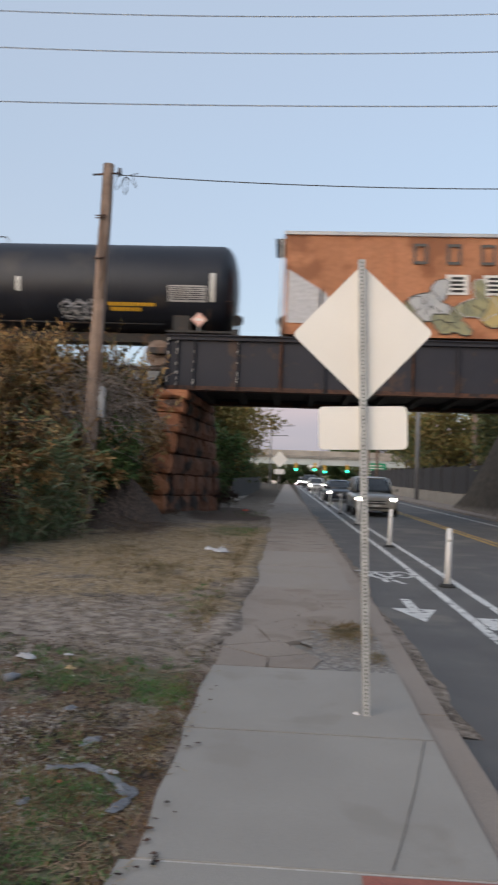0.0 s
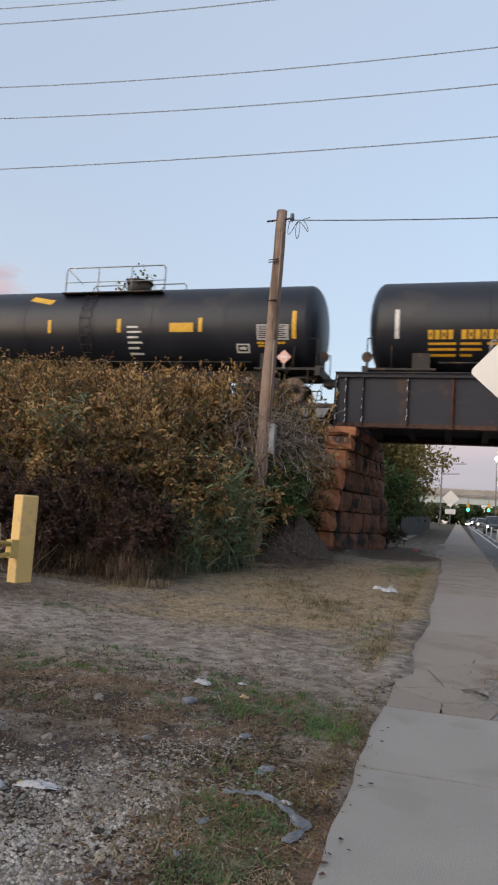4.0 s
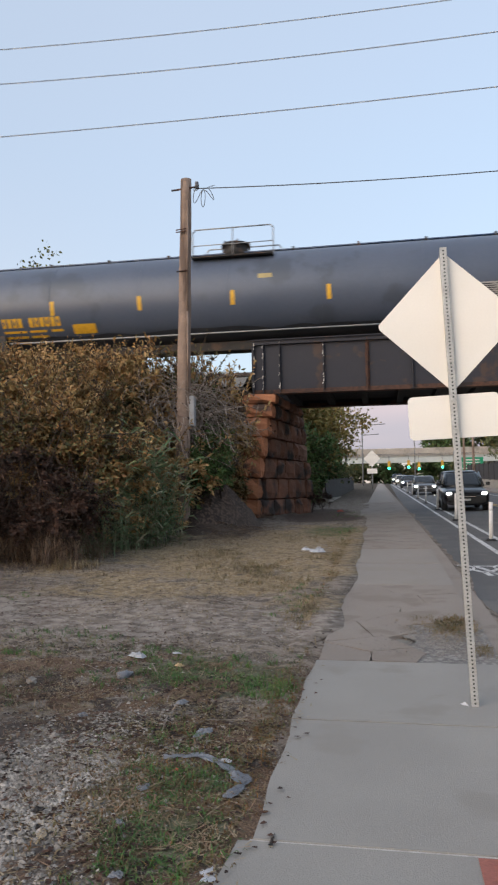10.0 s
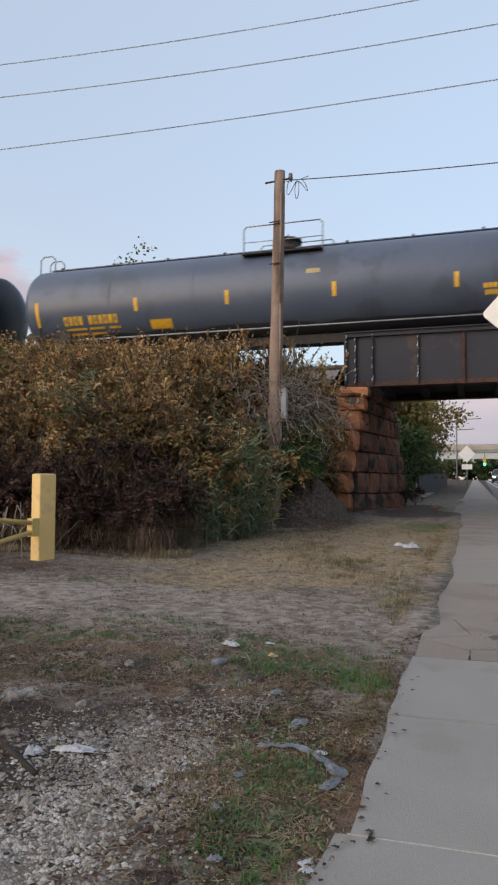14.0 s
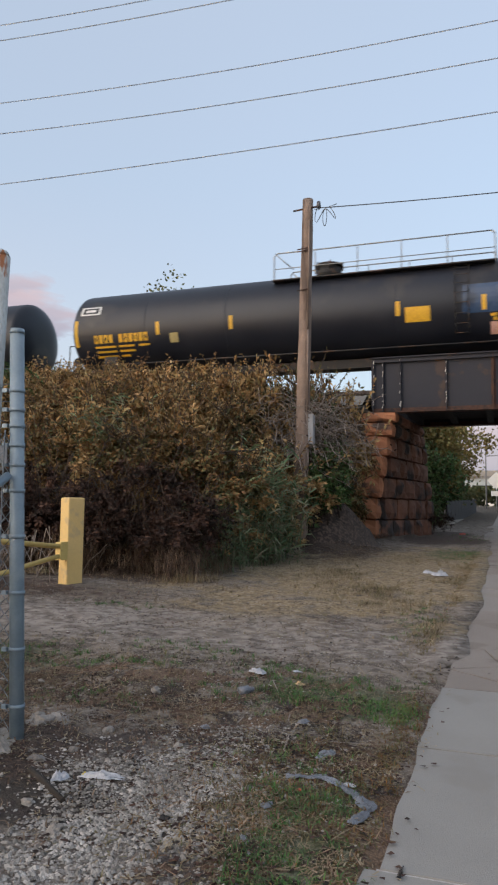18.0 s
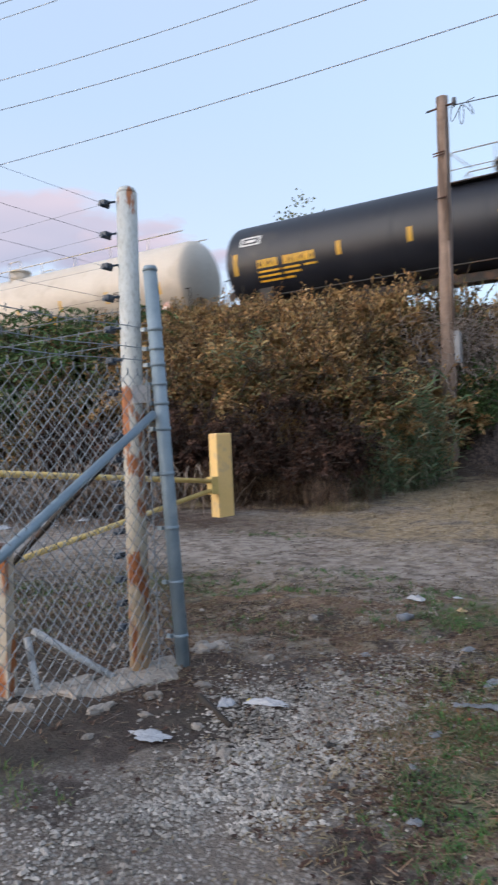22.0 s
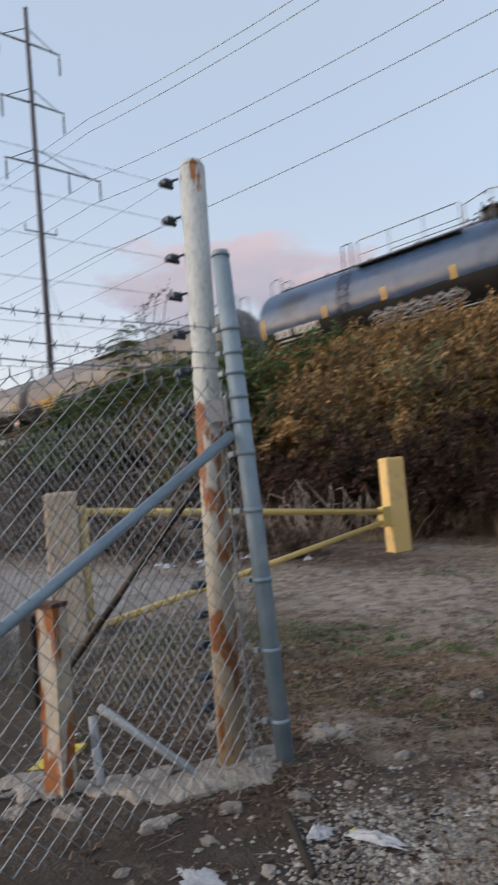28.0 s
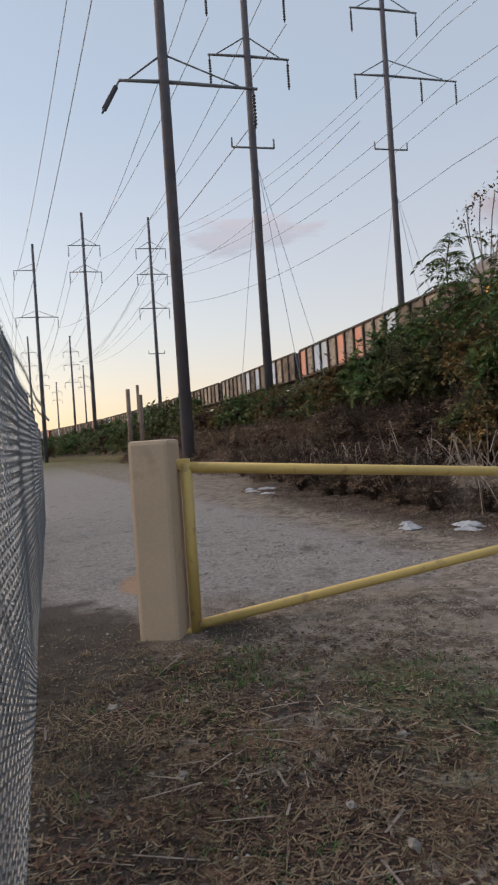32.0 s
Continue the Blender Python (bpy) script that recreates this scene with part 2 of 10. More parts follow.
M["tank_brown"] = mat("tank_faded_brown_paint", (0.19, 0.165, 0.155), (0.16, 0.135, 0.125), 0.6, 0.5, fine=10, bump=0.03, c3=(0.13, 0.10, 0.09), cover=0.25, scale3=0.5, grit=0.12)
M["tank_white"] = mat("tank_white_paint", (0.60, 0.53, 0.45), (0.55, 0.48, 0.40), 0.6, 0.5, fine=10, bump=0.03, c3=(0.50, 0.43, 0.35), cover=0.15, scale3=0.8, grit=0.12)
# shade of the grey tanks' underside, painted as a colour of its own
M["tank_shade"] = mat("grey_belly_shade", (0.035, 0.04, 0.052), (0.045, 0.05, 0.062), 0.9, 0.5, fine=14, bump=0.02, grit=0.12)
M["tank_belly"] = mat("black_belly", (0.01, 0.01, 0.011), (0.016, 0.015, 0.015), 0.9, 0.5, fine=14, bump=0.04)
M["car_steel"] = mat("dark_car_steel", (0.018, 0.018, 0.019), (0.035, 0.03, 0.027), 3, 0.7, c3=(0.08, 0.045, 0.03), cover=0.25)
M["wheel"] = mat("wheel_steel", (0.12, 0.08, 0.06), (0.2, 0.16, 0.14), 5, 0.55, 0.6)
M["rail_grey"] = mat("grey_handrail", (0.22, 0.23, 0.24), (0.3, 0.3, 0.3), 5, 0.6)
M["decal_yellow"] = mat("yellow_reflective", (0.72, 0.42, 0.03), (0.6, 0.33, 0.03), 9, 0.5)
M["decal_white"] = mat("white_reflective", (0.72, 0.71, 0.68), (0.55, 0.54, 0.52), 9, 0.5)
M["decal_grey"] = mat("grey_stencil_panel", (0.32, 0.32, 0.32), (0.42, 0.41, 0.4), 16, 0.6)
M["decal_pink"] = mat("placard_faded_red", (0.62, 0.3, 0.24), (0.7, 0.5, 0.44), 30, 0.5)
M["decal_dark"] = mat("dark_lettering", (0.06, 0.06, 0.06), (0.1, 0.09, 0.08), 12, 0.6)
M["graffiti_white"] = mat("graffiti_silver", (0.5, 0.5, 0.52), (0.38, 0.38, 0.4), 9, 0.5)
M["box_orange"] = mat("boxcar_faded_orange", (0.42, 0.185, 0.095), (0.35, 0.155, 0.08), 0.7, 0.8, fine=9, c3=(0.24, 0.1, 0.05), cover=0.3, scale3=0.6)
M["box_roof"] = mat("galvanised_roof", (0.36, 0.37, 0.38), (0.44, 0.44, 0.44), 2, 0.5, 0.4)
M["gra_olive"] = mat("graffiti_olive", (0.30, 0.28, 0.15), (0.2, 0.21, 0.14), 3, 0.6)
M["gra_gold"] = mat("graffiti_gold", (0.42, 0.33, 0.13), (0.34, 0.28, 0.14), 3, 0.6)
M["gra_blue"] = mat("graffiti_pale_blue", (0.35, 0.43, 0.55), (0.42, 0.46, 0.52), 1, 0.6)
M["gra_red"] = mat("graffiti_coral", (0.55, 0.2, 0.14), (0.45, 0.25, 0.18), 1, 0.6)
M["gondola"] = mat("gondola_brown", (0.12, 0.09, 0.075), (0.17, 0.13, 0.1), 0.8, 0.8, c3=(0.06, 0.045, 0.04), cover=0.35, scale3=0.8)
M["gon_pale"] = mat("gondola_pale_panel", (0.32, 0.27, 0.22), (0.24, 0.2, 0.17), 0.8, 0.8, c3=(0.14, 0.1, 0.08), cover=0.3)
M["sign_back"] = mat("bare_sign_aluminium", (0.74, 0.71, 0.66), (0.68, 0.65, 0.60), 1.2, 0.6, 0.0, 0.0, grit=0.04)
M["galv"] = mat("galvanised_post", (0.34, 0.34, 0.33), (0.42, 0.42, 0.41), 12, 0.55, 0.5, 0.1)
M["hole"] = mat("dark_hole", (0.02, 0.02, 0.02), (0.03, 0.03, 0.03), 5, 0.9)
M["wood_pole"] = mat("weathered_pole", (0.26, 0.19, 0.15), (0.20, 0.145, 0.115), 3, 0.9, fine=40, bump=0.5, c3=(0.12, 0.085, 0.068), cover=0.25, scale3=6, stretch=0.12)
M["meter_box"] = mat("meter_box_grey", (0.31, 0.31, 0.32), (0.26, 0.26, 0.27), 4, 0.6, grit=0.2)
M["wire"] = mat("dark_wire", (0.07, 0.075, 0.085), (0.1, 0.105, 0.115), 3, 0.6)
M["hv_wire"] = mat("aluminium_conductor", (0.38, 0.45, 0.56), (0.32, 0.38, 0.48), 3, 0.7)
M["hv_pole"] = mat("weathering_steel_pole", (0.125, 0.118, 0.135), (0.085, 0.082, 0.1), 0.6, 0.8, c3=(0.11, 0.09, 0.09), cover=0.3, grit=0.12)
M["hv_arm"] = mat("grey_crossarm", (0.16, 0.16, 0.17), (0.2, 0.2, 0.2), 2, 0.7)
M["insulator"] = mat("dark_insulator", (0.07, 0.07, 0.085), (0.1, 0.1, 0.11), 5, 0.4)
M["fence_post"] = mat("blue_grey_fence_paint", (0.24, 0.30, 0.35), (0.19, 0.245, 0.29), 6, 0.5, 0.15, 0.1, c3=(0.3, 0.35, 0.38), cover=0.2, grit=0.12)
M["mesh_wire"] = mat("galvanised_mesh", (0.215, 0.24, 0.268), (0.16, 0.18, 0.2), 20, 0.5, 0.2, 0)


def post_paint():
    """White paint over steel: clean above, cream below, rust breaking through in belts and long drips."""
    m = bpy.data.materials.new("flaking_white_post")
    m.use_nodes = True
    n, ln = m.node_tree.nodes, m.node_tree.links
    p = n["Principled BSDF"]
    tc = n.new("ShaderNodeTexCoord")
    sep = n.new("ShaderNodeSeparateXYZ")
    ln.new(tc.outputs["Object"], sep.inputs[0])
    up_ = n.new("ShaderNodeMapRange")
    up_.inputs["From Min"].default_value, up_.inputs["From Max"].default_value = 0.0, 3.0
    ln.new(sep.outputs[2], up_.inputs["Value"])

    def belt(stops):
        r = n.new("ShaderNodeValToRGB")
        els = r.color_ramp.elements
        els[0].position, els[0].color = stops[0][0] / 3.0, stops[0][1]
        els[1].position, els[1].color = stops[-1][0] / 3.0, stops[-1][1]
        for z, c in stops[1:-1]:
            els.new(z / 3.0).color = c
        ln.new(up_.outputs[0], r.inputs[0])
        return r.outputs[0]

    def spots(scale, sz, detail):
        mp = n.new("ShaderNodeMapping")
        mp.inputs["Scale"].default_value = (1, 1, sz)
        ln.new(tc.outputs["Object"], mp.inputs[0])
        k = n.new("ShaderNodeTexNoise")
        k.inputs["Scale"].default_value, k.inputs["Detail"].default_value = scale, detail
        ln.new(mp.outputs[0], k.inputs["Vector"])
        return k.outputs["Fac"]

    def blend(fac, a, b):
        x = n.new("ShaderNodeMix")
        x.data_type = "RGBA"
        for sock, v in ((x.inputs[0], fac), (x.inputs[6], a), (x.inputs[7], b)):
            if isinstance(v, tuple):
                sock.default_value = (*v, 1)
            else:
                ln.new(v, sock)
        return x.outputs[2]

    def sum_(a, b, lo, hi):
        x = n.new("ShaderNodeMath")
        x.operation = "ADD"
        ln.new(a, x.inputs[0])
        ln.new(b, x.inputs[1])
        r = n.new("ShaderNodeMapRange")
        r.inputs["From Min"].default_value, r.inputs["From Max"].default_value = lo, hi
        ln.new(x.outputs[0], r.inputs["Value"])
        return r.outputs[0]

    v = lambda k: (k, k, k, 1)
    rusty = belt([(0.0, v(0.30)), (0.3, v(0.41)), (0.55, v(0.5)), (0.72, v(0.44)), (0.85, v(0.30)), (1.1, v(0.42)), (1.35, v(0.45)), (1.7, v(0.47)), (1.85, v(0.28)), (2.1, v(0.20)), (2.7, v(0.24)), (2.86, v(0.36))])
    paint = belt([(0.0, (0.40, 0.27, 0.15, 1)), (0.45, (0.44, 0.36, 0.25, 1)), (0.95, (0.44, 0.41, 0.34, 1)), (1.8, (0.45, 0.455, 0.43, 1)), (2.2, (0.46, 0.475, 0.465, 1))])
    fine_ = spots(60, 0.5, 3.0)
    paint = blend(sum_(fine_, fine_, 0.9, 1.5), paint, (0.33, 0.33, 0.31))
    rust_ = blend(spots(38, 0.6, 4.0), (0.12, 0.045, 0.025), (0.42, 0.16, 0.055))
    ln.new(blend(sum_(spots(17, 0.28, 6.0), rusty, 0.93, 0.99), paint, rust_), p.inputs["Base Color"])
    p.inputs["Roughness"].default_value = 0.78
    b = n.new("ShaderNodeBump")
    b.inputs["Strength"].default_value, b.inputs["Distance"].default_value = 0.35, 0.01
    ln.new(fine_, b.inputs["Height"])
    ln.new(b.outputs[0], p.inputs["Normal"])
    return m


M["post_white"] = post_paint()
M["post_rust"] = mat("flaking_rusty_post", (0.50, 0.45, 0.38), (0.42, 0.36, 0.28), 3, 0.8, fine=25, bump=0.4, c3=(0.27, 0.095, 0.03), cover=0.47, scale3=12, stretch=0.25)
M["ins_blue"] = mat("blue_black_plastic", (0.02, 0.035, 0.06), (0.03, 0.045, 0.07), 10, 0.4)
M["gate_yellow"] = mat("gate_yellow_paint", (0.62, 0.45, 0.15), (0.56, 0.40, 0.14), 4, 0.55, fine=40, bump=0.1, c3=(0.42, 0.29, 0.12), cover=0.03, scale3=8, grit=0.12)
M["post_yellow"] = mat("yellow_post_paint", (0.66, 0.45, 0.17), (0.62, 0.43, 0.18), 2.5, 0.7, fine=40, bump=0.15, c3=(0.52, 0.37, 0.18), cover=0.15, scale3=5, grit=0.12)
M["post_beige"] = mat("sun_bleached_beige_post", (0.54, 0.41, 0.29), (0.50, 0.38, 0.27), 2.5, 0.75, fine=40, bump=0.15, c3=(0.44, 0.33, 0.23), cover=0.08, scale3=4, grit=0.12)
M["wood_dead"] = mat("grey_dead_twig", (0.30, 0.25, 0.215), (0.19, 0.155, 0.13), 8, 0.9, bump=0)
M["stem_brown"] = mat("brown_stem", (0.055, 0.037, 0.028), (0.036, 0.026, 0.021), 8, 0.9, bump=0)
M["rubble"] = mat("concrete_rubble", (0.3, 0.27, 0.238), (0.21, 0.183, 0.16), 6, 0.9, fine=50, bump=0.8, vary=0.2)
M["heap"] = mat("dark_leafy_soil", (0.062, 0.042, 0.034), (0.038, 0.027, 0.023), 5, 0.95, fine=40, bump=0.9, c3=(0.12, 0.082, 0.06), cover=0.4, scale3=14)
M["gravel"] = mat("pale_gravel", (0.34, 0.31, 0.278), (0.2, 0.178, 0.155), 3, 0.9, fine=60, bump=0.3, island=0.5)
M["plastic_white"] = mat("white_litter", (0.48, 0.48, 0.50), (0.36, 0.37, 0.40), 12, 0.5, bump=0.3)
M["plastic_clear"] = mat("cloudy_plastic_bag", (0.22, 0.23, 0.255), (0.12, 0.125, 0.14), 7, 0.3, bump=0.5)
M["litter_yellow"] = mat("yellow_litter", (0.66, 0.5, 0.04), (0.55, 0.42, 0.05), 9, 0.5)
M["litter_tan"] = mat("tan_litter", (0.5, 0.36, 0.2), (0.4, 0.28, 0.16), 9, 0.7)
M["litter_red"] = mat("red_litter", (0.5, 0.09, 0.06), (0.4, 0.1, 0.07), 9, 0.6)
M["black_stuff"] = mat("black_scrap", (0.02, 0.02, 0.02), (0.035, 0.03, 0.03), 9, 0.8)
M["pvc"] = mat("pale_conduit", (0.42, 0.44, 0.46), (0.36, 0.38, 0.4), 6, 0.5)
M["delineator"] = mat("white_delineator", (0.66, 0.64, 0.62), (0.58, 0.56, 0.54), 6, 0.6)
M["rubber"] = mat("black_rubber", (0.02, 0.02, 0.02), (0.03, 0.03, 0.03), 9, 0.8)
M["glass_dark"] = mat("tinted_car_glass", (0.02, 0.025, 0.03), (0.03, 0.035, 0.04), 2, 0.12, spec=0.6, bump=0)
M["chrome"] = mat("chrome", (0.5, 0.5, 0.5), (0.55, 0.55, 0.55), 3, 0.2, 0.9, bump=0)
M["headlight"] = mat("lit_headlight", (1.0, 0.9, 0.72), (1.0, 0.92, 0.78), 2, 0.3, glow=40.0, bump=0)
M["taillight"] = mat("lit_taillight", (1.0, 0.06, 0.03), (1.0, 0.05, 0.03), 2, 0.3, glow=3.0, bump=0)
M["sig_green"] = mat("lit_green_signal", (0.03, 1.0, 0.55), (0.03, 1.0, 0.5), 2, 0.3, glow=1.6, bump=0)
M["lamp_white"] = mat("lit_street_lamp", (0.85, 0.92, 1.0), (0.85, 0.92, 1.0), 2, 0.3, glow=6.0, bump=0)
M["signal_body"] = mat("signal_yellow_housing", (0.5, 0.28, 0.03), (0.42, 0.24, 0.03), 4, 0.6)
M["sign_green"] = mat("green_road_sign", (0.01, 0.26, 0.13), (0.012, 0.22, 0.11), 4, 0.5)
M["overpass"] = mat("overpass_concrete", (0.36, 0.33, 0.29), (0.3, 0.27, 0.24), 0.4, 0.9, fine=4, c3=(0.22, 0.2, 0.17), cover=0.25, scale3=0.3)
M["overpass_steel"] = mat("overpass_pale_girder", (0.42, 0.45, 0.44), (0.36, 0.39, 0.39), 0.5, 0.7)
M["fence_dark"] = mat("dark_fence_slats", (0.03, 0.028, 0.03), (0.045, 0.04, 0.04), 2, 0.8)
M["wall_conc"] = mat("low_wall_concrete", (0.36, 0.32, 0.27), (0.3, 0.27, 0.23), 0.7, 0.9)
L = {}
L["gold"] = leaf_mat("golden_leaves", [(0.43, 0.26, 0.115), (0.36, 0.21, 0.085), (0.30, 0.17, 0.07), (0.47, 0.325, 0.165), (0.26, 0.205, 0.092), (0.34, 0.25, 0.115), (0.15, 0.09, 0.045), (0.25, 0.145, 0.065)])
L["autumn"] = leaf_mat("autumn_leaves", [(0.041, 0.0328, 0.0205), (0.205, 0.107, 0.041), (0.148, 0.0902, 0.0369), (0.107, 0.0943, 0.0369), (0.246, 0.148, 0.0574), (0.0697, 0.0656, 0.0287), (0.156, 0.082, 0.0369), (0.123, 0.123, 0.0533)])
# dry brown bramble leaves; the near-black tones also paint the thicket's shaded voids
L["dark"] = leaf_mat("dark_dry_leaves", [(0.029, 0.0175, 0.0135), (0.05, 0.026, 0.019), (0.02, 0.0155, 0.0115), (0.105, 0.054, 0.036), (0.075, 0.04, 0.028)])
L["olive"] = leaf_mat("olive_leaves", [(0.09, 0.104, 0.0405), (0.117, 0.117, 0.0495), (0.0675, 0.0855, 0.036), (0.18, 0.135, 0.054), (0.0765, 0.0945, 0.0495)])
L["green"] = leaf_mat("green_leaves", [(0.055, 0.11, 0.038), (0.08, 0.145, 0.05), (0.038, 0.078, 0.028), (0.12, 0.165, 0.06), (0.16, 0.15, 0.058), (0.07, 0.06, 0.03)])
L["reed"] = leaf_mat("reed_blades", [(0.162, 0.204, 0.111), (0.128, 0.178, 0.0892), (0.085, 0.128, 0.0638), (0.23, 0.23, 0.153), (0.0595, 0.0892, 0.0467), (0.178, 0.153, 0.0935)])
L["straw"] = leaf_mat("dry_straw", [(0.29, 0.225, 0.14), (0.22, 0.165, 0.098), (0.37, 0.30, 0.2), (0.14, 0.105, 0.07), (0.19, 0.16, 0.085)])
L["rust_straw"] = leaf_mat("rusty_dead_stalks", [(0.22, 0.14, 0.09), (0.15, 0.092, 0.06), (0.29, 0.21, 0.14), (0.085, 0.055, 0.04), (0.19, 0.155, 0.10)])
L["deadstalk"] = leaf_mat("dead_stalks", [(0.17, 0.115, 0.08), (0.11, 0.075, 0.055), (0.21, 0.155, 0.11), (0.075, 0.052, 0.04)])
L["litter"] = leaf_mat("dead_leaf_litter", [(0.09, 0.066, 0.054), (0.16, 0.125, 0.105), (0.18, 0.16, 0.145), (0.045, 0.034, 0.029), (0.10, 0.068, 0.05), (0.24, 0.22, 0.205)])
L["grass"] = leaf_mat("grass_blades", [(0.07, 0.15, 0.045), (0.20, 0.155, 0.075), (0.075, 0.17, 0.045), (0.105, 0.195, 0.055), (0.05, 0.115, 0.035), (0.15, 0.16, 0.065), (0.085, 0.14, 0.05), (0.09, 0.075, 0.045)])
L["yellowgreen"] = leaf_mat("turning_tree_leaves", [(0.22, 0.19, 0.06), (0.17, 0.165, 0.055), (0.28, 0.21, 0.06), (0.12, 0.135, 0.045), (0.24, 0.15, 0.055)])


# ---- mesh helpers ----
def part(name, bm, material, parent=None, label=""):
    me = bpy.data.meshes.new(name)
    bm.to_mesh(me)
    bm.free()
    me.materials.append(material)
    ob = new(name, me)
    if parent:
        ob.parent = parent
    if label:
        ob["label"] = label
    return ob


def raw(name, verts, faces, material, parent=None, label="", smooth=False):
    me = bpy.data.meshes.new(name)
    me.from_pydata(verts, [], faces)
    me.materials.append(material)
    if smooth:
        me.shade_smooth()
    ob = new(name, me)
    if parent:
        ob.parent = parent
    if label:
        ob["label"] = label
    return ob


def shared(name, me, m, parent, label=""):
    ob = new(name, me)
    ob.parent = parent
    ob.matrix_basis = m
    if label:
        ob["label"] = label
    return ob


def thing(name, m, label, category, group="", kind=""):
    ob = new(name)
    ob.empty_display_size = 0.2
    ob.matrix_basis = m
    return tagged(ob, label, category, group, kind)


def box(bm, x0, x1, y0, y1, z0, z1, m=None, bevel=0.0):
    vs = bmesh.ops.create_cube(bm, size=1.0)["verts"]
    bmesh.ops.scale(bm, vec=(x1 - x0, y1 - y0, z1 - z0), verts=vs)
    bmesh.ops.translate(bm, vec=((x0 + x1) / 2, (y0 + y1) / 2, (z0 + z1) / 2), verts=vs)
    if m is not None:
        bmesh.ops.transform(bm, matrix=m, verts=vs)
    if bevel:
        es = list({e for v in vs for e in v.link_edges})
        bmesh.ops.bevel(bm, geom=es, offset=bevel, segments=2, affect="EDGES", profile=0.6)
    return bm


def rod(bm, p0, p1, r0, r1=None, n=8):
    p0, p1 = Vector(p0), Vector(p1)
    d = p1 - p0
    m = Matrix.Translation((p0 + p1) / 2) @ d.to_track_quat("Z", "Y").to_matrix().to_4x4()
    got = bmesh.ops.create_cone(bm, cap_ends=True, segments=n, radius1=r0, radius2=r0 if r1 is None else r1, depth=d.length, matrix=m)
    for v in got["verts"]:
        for f in v.link_faces:
            f.smooth = len(f.verts) == 4
    return bm


def pipe(bm, pts, r, n=8):
    for a, b in zip(pts, pts[1:]):
        rod(bm, a, b, r, r, n)
    return bm


def B():
    return bmesh.new()


def strands(lines, r, n=3):
    """Vertices and faces of thin tubes along polylines."""
    vs, fs = [], []
    for pts in lines:
        base = len(vs)
        for k, p in enumerate(pts):
            a, b = pts[max(k - 1, 0)], pts[min(k + 1, len(pts) - 1)]
            d = Vector((b[0] - a[0], b[1] - a[1], b[2] - a[2]))
            d = d.normalized() if d.length > 1e-9 else Vector((0, 0, 1))
            u = d.cross(Vector((0.31, 0.17, 0.93))).normalized()
            w = d.cross(u)
            for j in range(n):
                c, s = math.cos(2 * math.pi * j / n), math.sin(2 * math.pi * j / n)
                vs.append((p[0] + r * (c * u.x + s * w.x), p[1] + r * (c * u.y + s * w.y), p[2] + r * (c * u.z + s * w.z)))
        for k in range(len(pts) - 1):
            for j in range(n):
                i0, i1 = base + k * n + j, base + k * n + (j + 1) % n
                fs.append((i0, i1, i1 + n, i0 + n))
    return vs, fs


def blades(items):
    """Narrow bent blades: each item is (x, y, z, height, width, yaw, lean)."""
    vs, fs = [], []
    for x, y, z, h, w, a, lean in items:
        c, s = math.cos(a), math.sin(a)
        k = len(vs)
        for f, ww in ((0, 1.0), (0.55, 0.8)):
            ox = lean * h * f * f
            vs += [(x + ox * c - s * w * ww / 2, y + ox * s + c * w * ww / 2, z + h * f * (1 - 0.2 * lean * f)), (x + ox * c + s * w * ww / 2, y + ox * s - c * w * ww / 2, z + h * f * (1 - 0.2 * lean * f))]
        ox = lean * h
        vs.append((x + ox * c, y + ox * s, z + h * (1 - 0.35 * lean)))
        fs += [(k, k + 1, k + 3, k + 2), (k + 2, k + 3, k + 4)]
    return vs, fs


def leaf_cards(points, size, rng, flat=0.0, aspect=1.7):
    """Small folded leaves at the given points, turned at random."""
    pts = np.asarray(points, float)
    n = len(pts)
    d = rng.normal(size=(n, 3))
    d[:, 2] = d[:, 2] * (1 - flat)
    d /= np.linalg.norm(d, axis=1, keepdims=True) + 1e-9
    e = np.cross(d, rng.normal(size=(n, 3)))
    e /= np.linalg.norm(e, axis=1, keepdims=True) + 1e-9
    nn = np.cross(d, e)
    s = size * rng.uniform(0.6, 1.35, (n, 1))
    a, b = pts - d * s * aspect / 2, pts + d * s * aspect / 2
    l, r = pts + e * s / 2 + nn * s * 0.15, pts - e * s / 2 + nn * s * 0.15
    vs = np.stack([a, l, b, r], 1).reshape(-1, 3)
    k = np.arange(n)[:, None] * 4
    fs = np.concatenate([k + [0, 1, 2], k + [0, 2, 3]], 1).reshape(-1, 3)
    return vs.tolist(), fs.tolist()


# ---- the lie of the land ----
TOE = [(-6.5, 11.2), (-5.6, 12.7), (-5.3, 15.7), (-5.1, 18.5), (-4.9, 21.0), (-4.6, 24.0)]


def slope(y):
    return -0.10 + 0.022 * min(max(y - 3.0, 0.0), 117.0)


def curve(x):
    """How far the track bends towards the path, far along the line."""
    return 0.0 if x > -50 else -((x + 50.0) ** 2) / 1350.0


def bank(x, y):
    """Height of the railway bank over the plain ground."""
    y -= curve(x)
    if -3.0 < x < 10.5:
        return 0.0
    if x <= -3.0:
        t = float(np.interp(x, [p[0] for p in TOE], [p[1] for p in TOE]))
        xr = float(np.interp(y, [p[1] for p in TOE], [p[0] for p in TOE]))
        s = min(y - t, 2.4 * (xr - x) if y > 11.2 else 0.0)
        if y > 24.5 and x < -3.4:
            s = 11.5
        if x > -5.35 and y > 24.2:
            s = min(s, 0.3)
    else:
        s = min(y - 13.0, 11.0)
    back = (46.0 - y) * 0.5
    return max(0.0, min(0.47 * s, 5.1, back))


